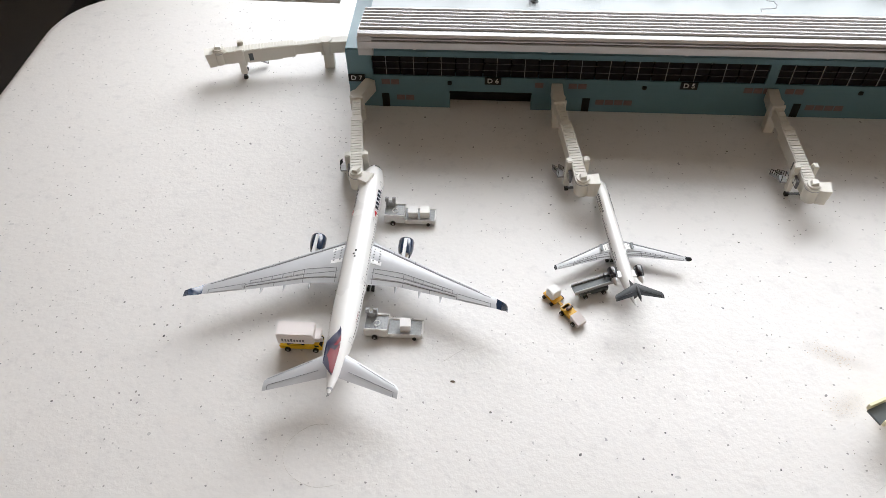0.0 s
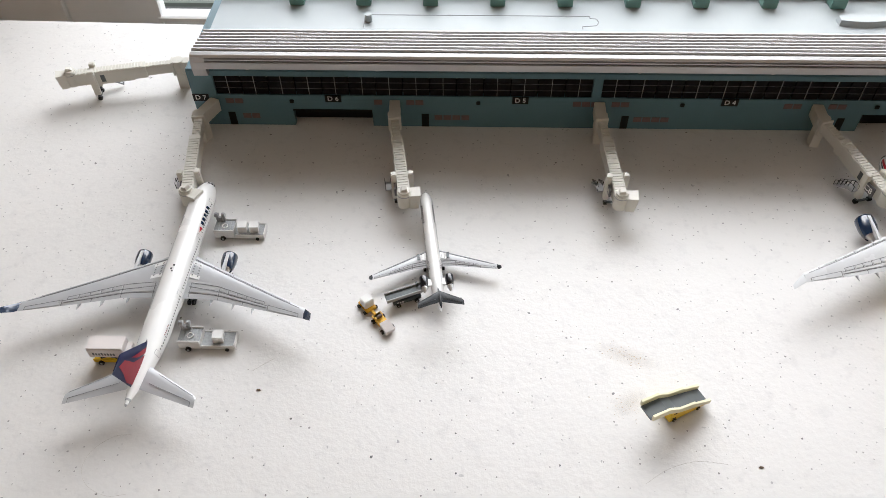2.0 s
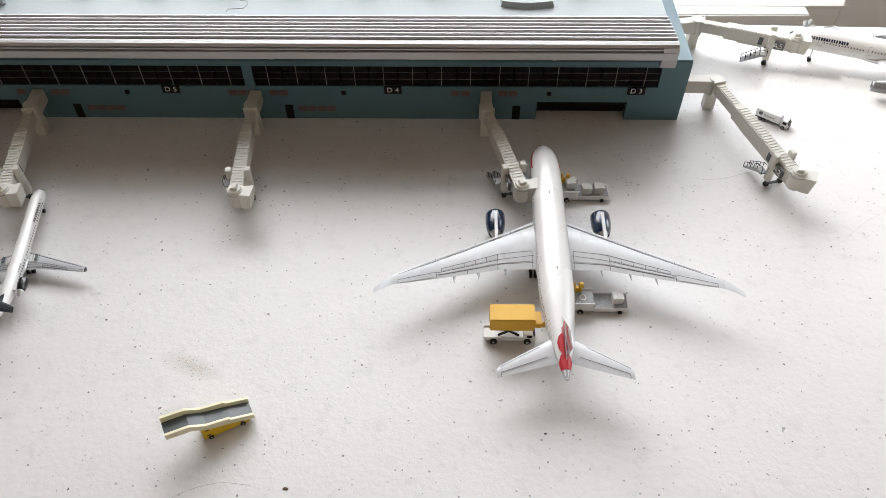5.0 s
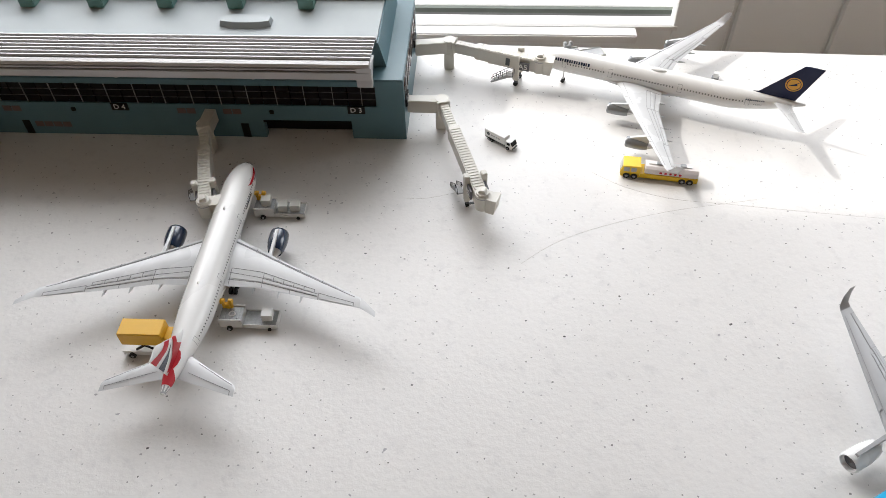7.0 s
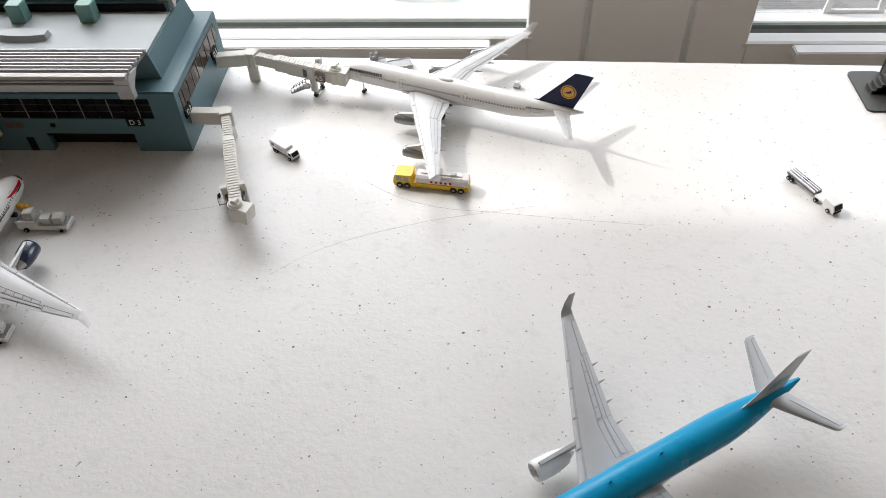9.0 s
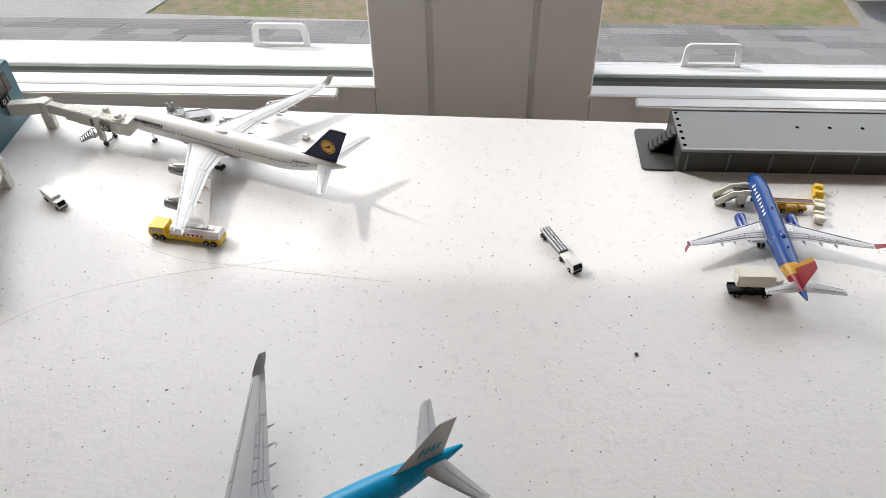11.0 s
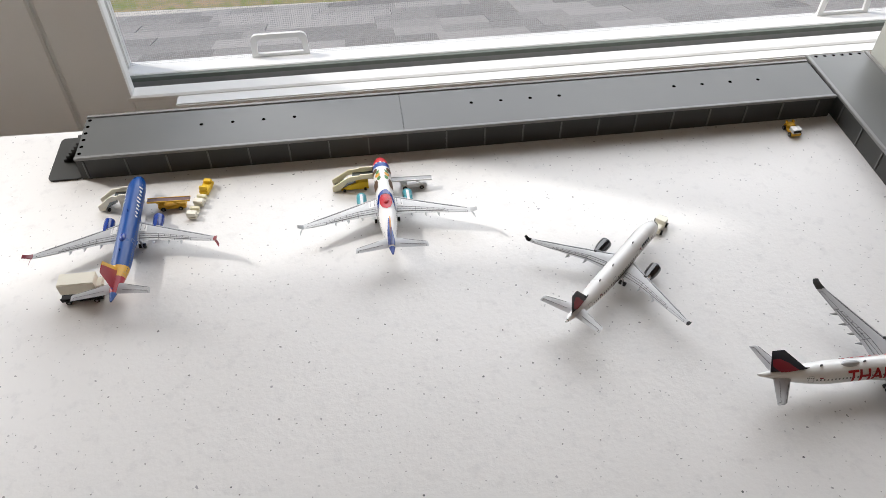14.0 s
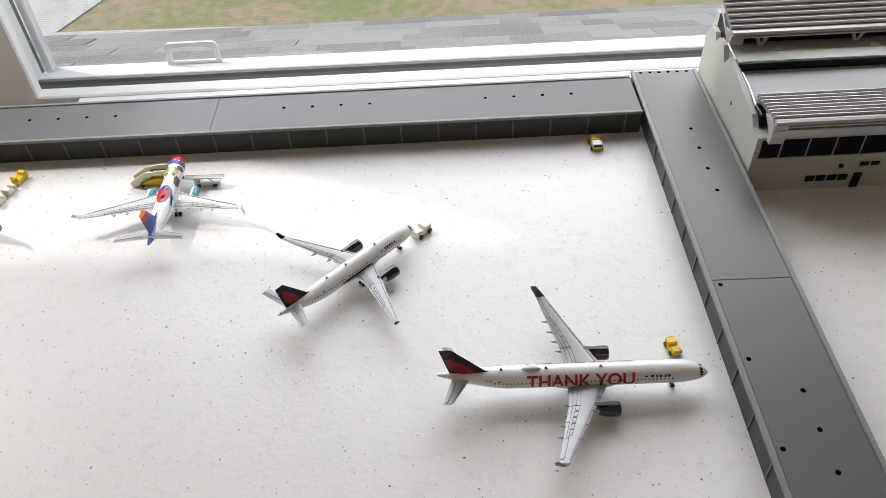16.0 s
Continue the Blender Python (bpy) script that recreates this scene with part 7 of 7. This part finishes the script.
# ---- small marks on the table ----
bm = bmesh.new()
bmesh.ops.create_icosphere(bm, subdivisions=2, radius=0.0009)
for v in bm.verts:
    v.co *= 1 + 0.35 * noise.noise(v.co * 900)
    v.co.z = max(v.co.z, -0.0006)
bmesh.ops.translate(bm, verts=bm.verts, vec=(0.752, 0.3055, 0.0006))
tagged(part("pebble", bm, M["line"], None), "small dark grey crumb lying on the table", "crumb")


def strand(label, pts, r):
    """A hair-thin curved line lying on the table."""
    q = [Vector((x, y, r * 0.7)) for x, y in pts]
    out = []
    for i in range(len(q) - 1):
        p0, p1, p2, p3 = q[max(0, i - 1)], q[i], q[i + 1], q[min(len(q) - 1, i + 2)]
        for k in range(8):
            u = k / 8
            out.append(0.5 * ((2 * p1) + (p2 - p0) * u + (2 * p0 - 5 * p1 + 4 * p2 - p3) * u * u + (3 * p1 - p0 - 3 * p2 + p3) * u ** 3))
    bm = bmesh.new()
    add_path(bm, out + [q[-1]], r, 5)
    tagged(part("hair", bm, M["hair"], None), label, "hair", "hairs")


strand("fine dark curved hair lying on the white table", [(0.461, 0.310), (0.478, 0.324), (0.502, 0.336), (0.535, 0.347), (0.567, 0.354), (0.585, 0.358)], 0.00005)
strand("fine dark curved hair lying on the white table", [(0.499, 0.375), (0.515, 0.364), (0.538, 0.356), (0.565, 0.353), (0.60, 0.349), (0.641, 0.345)], 0.00005)
strand("fine grey hair from the terminal end", [(0.404, 0.352), (0.415, 0.353), (0.428, 0.357), (0.440, 0.362)], 0.00005)
strand("fine grey looped hair on the white table", [(-0.040, 0.1955), (-0.047, 0.1945), (-0.054, 0.188), (-0.0555, 0.180), (-0.051, 0.173), (-0.042, 0.169), (-0.034, 0.170)], 0.00005)
strand("fine grey hair on the white table", [(0.170, 0.179), (0.180, 0.1855), (0.192, 0.189), (0.204, 0.188)], 0.00005)
strand("short dark scratch-like hair on the white table", [(0.004, 0.2275), (0.009, 0.2315), (0.013, 0.2345)], 0.00005)

rnd = random.Random(7)
for cx, cy, n in ((0.1690, 0.2395, 60), (0.1640, 0.2130, 30)):
    bm = bmesh.new()
    for k in range(n):
        x, y = cx + rnd.gauss(0, 0.0050), cy + rnd.gauss(0, 0.0028)
        y -= (x - cx) * 0.35
        r = rnd.uniform(0.0001, 0.00034)
        a0 = rnd.uniform(0, 6.28)
        add_prism(bm, [(x + r * rnd.uniform(0.6, 1.2) * math.cos(a0 + q), y + r * rnd.uniform(0.5, 1.0) * math.sin(a0 + q)) for q in (0, 1.2, 2.5, 3.7, 5.0)], 2, 0.00002, 0.00012)
    tagged(part("dirt_flakes", bm, M["dust"], None), "pale brown dirt flakes on the table", "dirt", "", "stuff")

for cx, cy, sx, sy, rz in ((0.1710, 0.2390, 0.021, 0.007, -20), (0.1690, 0.2155, 0.013, 0.008, 32)):
    bm = bmesh.new()
    bmesh.ops.create_circle(bm, cap_ends=True, segments=24, radius=1.0)
    ob = tagged(part("dirt_smudge", bm, M["smudge"], None), "faint tan smudge of dried dirt on the table", "dirt", "smudges")
    ob.matrix_basis = pose(cx, cy, 0.00006, 0, 0, rz) @ Matrix.Diagonal((sx, sy, 1, 1))
    ob.visible_shadow = False
for cx, cy in ((0.217, 0.187), (0.009, 0.218)):
    bm = bmesh.new()
    add_prism(bm, [(cx + r * math.cos(q), cy + 0.6 * r * math.sin(q)) for q, r in ((0, 0.0010), (0.9, 0.0007), (2.1, 0.0009), (3.3, 0.0011), (4.6, 0.0006), (5.5, 0.0008))], 2, 0.00002, 0.0004)
    tagged(part("dirt_flake", bm, M["brown"], None), "small reddish-brown flake on the table", "dirt", "flakes")

# silver wire on the grey terminal
bm = bmesh.new()
WIRE = [(1.2785, 0.466, 0.066), (1.2780, 0.452, 0.0585), (1.2785, 0.444, 0.0530), (1.2795, 0.431, 0.0503), (1.2820, 0.426, 0.0462), (1.2815, 0.410, 0.0462), (1.2800, 0.394, 0.0450), (1.2820, 0.388, 0.0425)]
add_path(bm, [Vector(p) for p in WIRE], 0.00045, 8)
tagged(part("wire", bm, M["silver"], None, "", 40), "bent silver wire clipped to the grey terminal", "wire")

# black padded seat beyond the table's end
t = thing("padded_bench", "black leather bench beyond the table's end", "bench", pose(-0.62, 0.36, 0))
part("cushion", boxed((-0.30, -0.32, -0.16), (0.318, 0.30, -0.055), 0.02), M["leather"], t)
part("piping", boxed((0.300, -0.31, -0.105), (0.322, 0.29, -0.100), 0.002), M["vgrey"], t)
part("base", boxed((-0.28, -0.30, FLOOR), (0.29, 0.28, -0.161), 0.01), M["leather"], t)

# parked van far outside
t = thing("parked_van", "white van parked beyond the lawn, partly seen", "vehicle", pose(6.22, 11.45, GZ + 0.015))
part("body", boxed((0, 0, 0.20), (1.9, 4.6, 2.0), 0.10), M["vwhite"], t)
for xx in (0.05, 1.62):
    for yy in (0.9, 3.7):
        part("wheel", tube((xx, yy, 0.33), (xx + 0.22, yy, 0.33), 0.33, seg=24), M["tyre"], t)

# shingles of the lower roof, in staggered courses
rnd = random.Random(21)
kinds = []
for w in (0.10, 0.14, 0.19, 0.25):
    bm = prism([(-0.105, 0.002), (0.0, 0.0045), (0.0, -0.003), (-0.105, -0.003)], 0, 0.0005, w - 0.0005)
    bmesh.ops.recalc_face_normals(bm, faces=bm.faces)
    me = bpy.data.meshes.new("shingle")
    bm.to_mesh(me)
    bm.free()
    me.materials.append(M["shingle"])
    kinds.append((w, me))
field = bmesh.new()
for row in range(18):
    y = ROOF_EDGE - row * 0.105
    z = ROOF_Z + (ROOF_EDGE - y) * ROOF_FALL - 0.008
    x = -4.95 + rnd.uniform(0, 0.2)
    while x < 6.7:
        w, me = kinds[rnd.randrange(4)]
        m = pose(x, y, z + rnd.uniform(-0.001, 0.002), -roof_deg, 0, 0)
        if row < 9 and -1.6 < x < 3.4:
            ob = new("shingle", me)
            ob.parent = low_roof
            ob.matrix_basis = m
        else:
            add_box(field, (0.0005, -0.104, -0.003), (w - 0.0005, 0.0, 0.003), m=m)
        x += w
rest = part("shingle_field", field, M["shingle"], low_roof, "weathered grey shingles")
tagged(rest, kind="stuff")
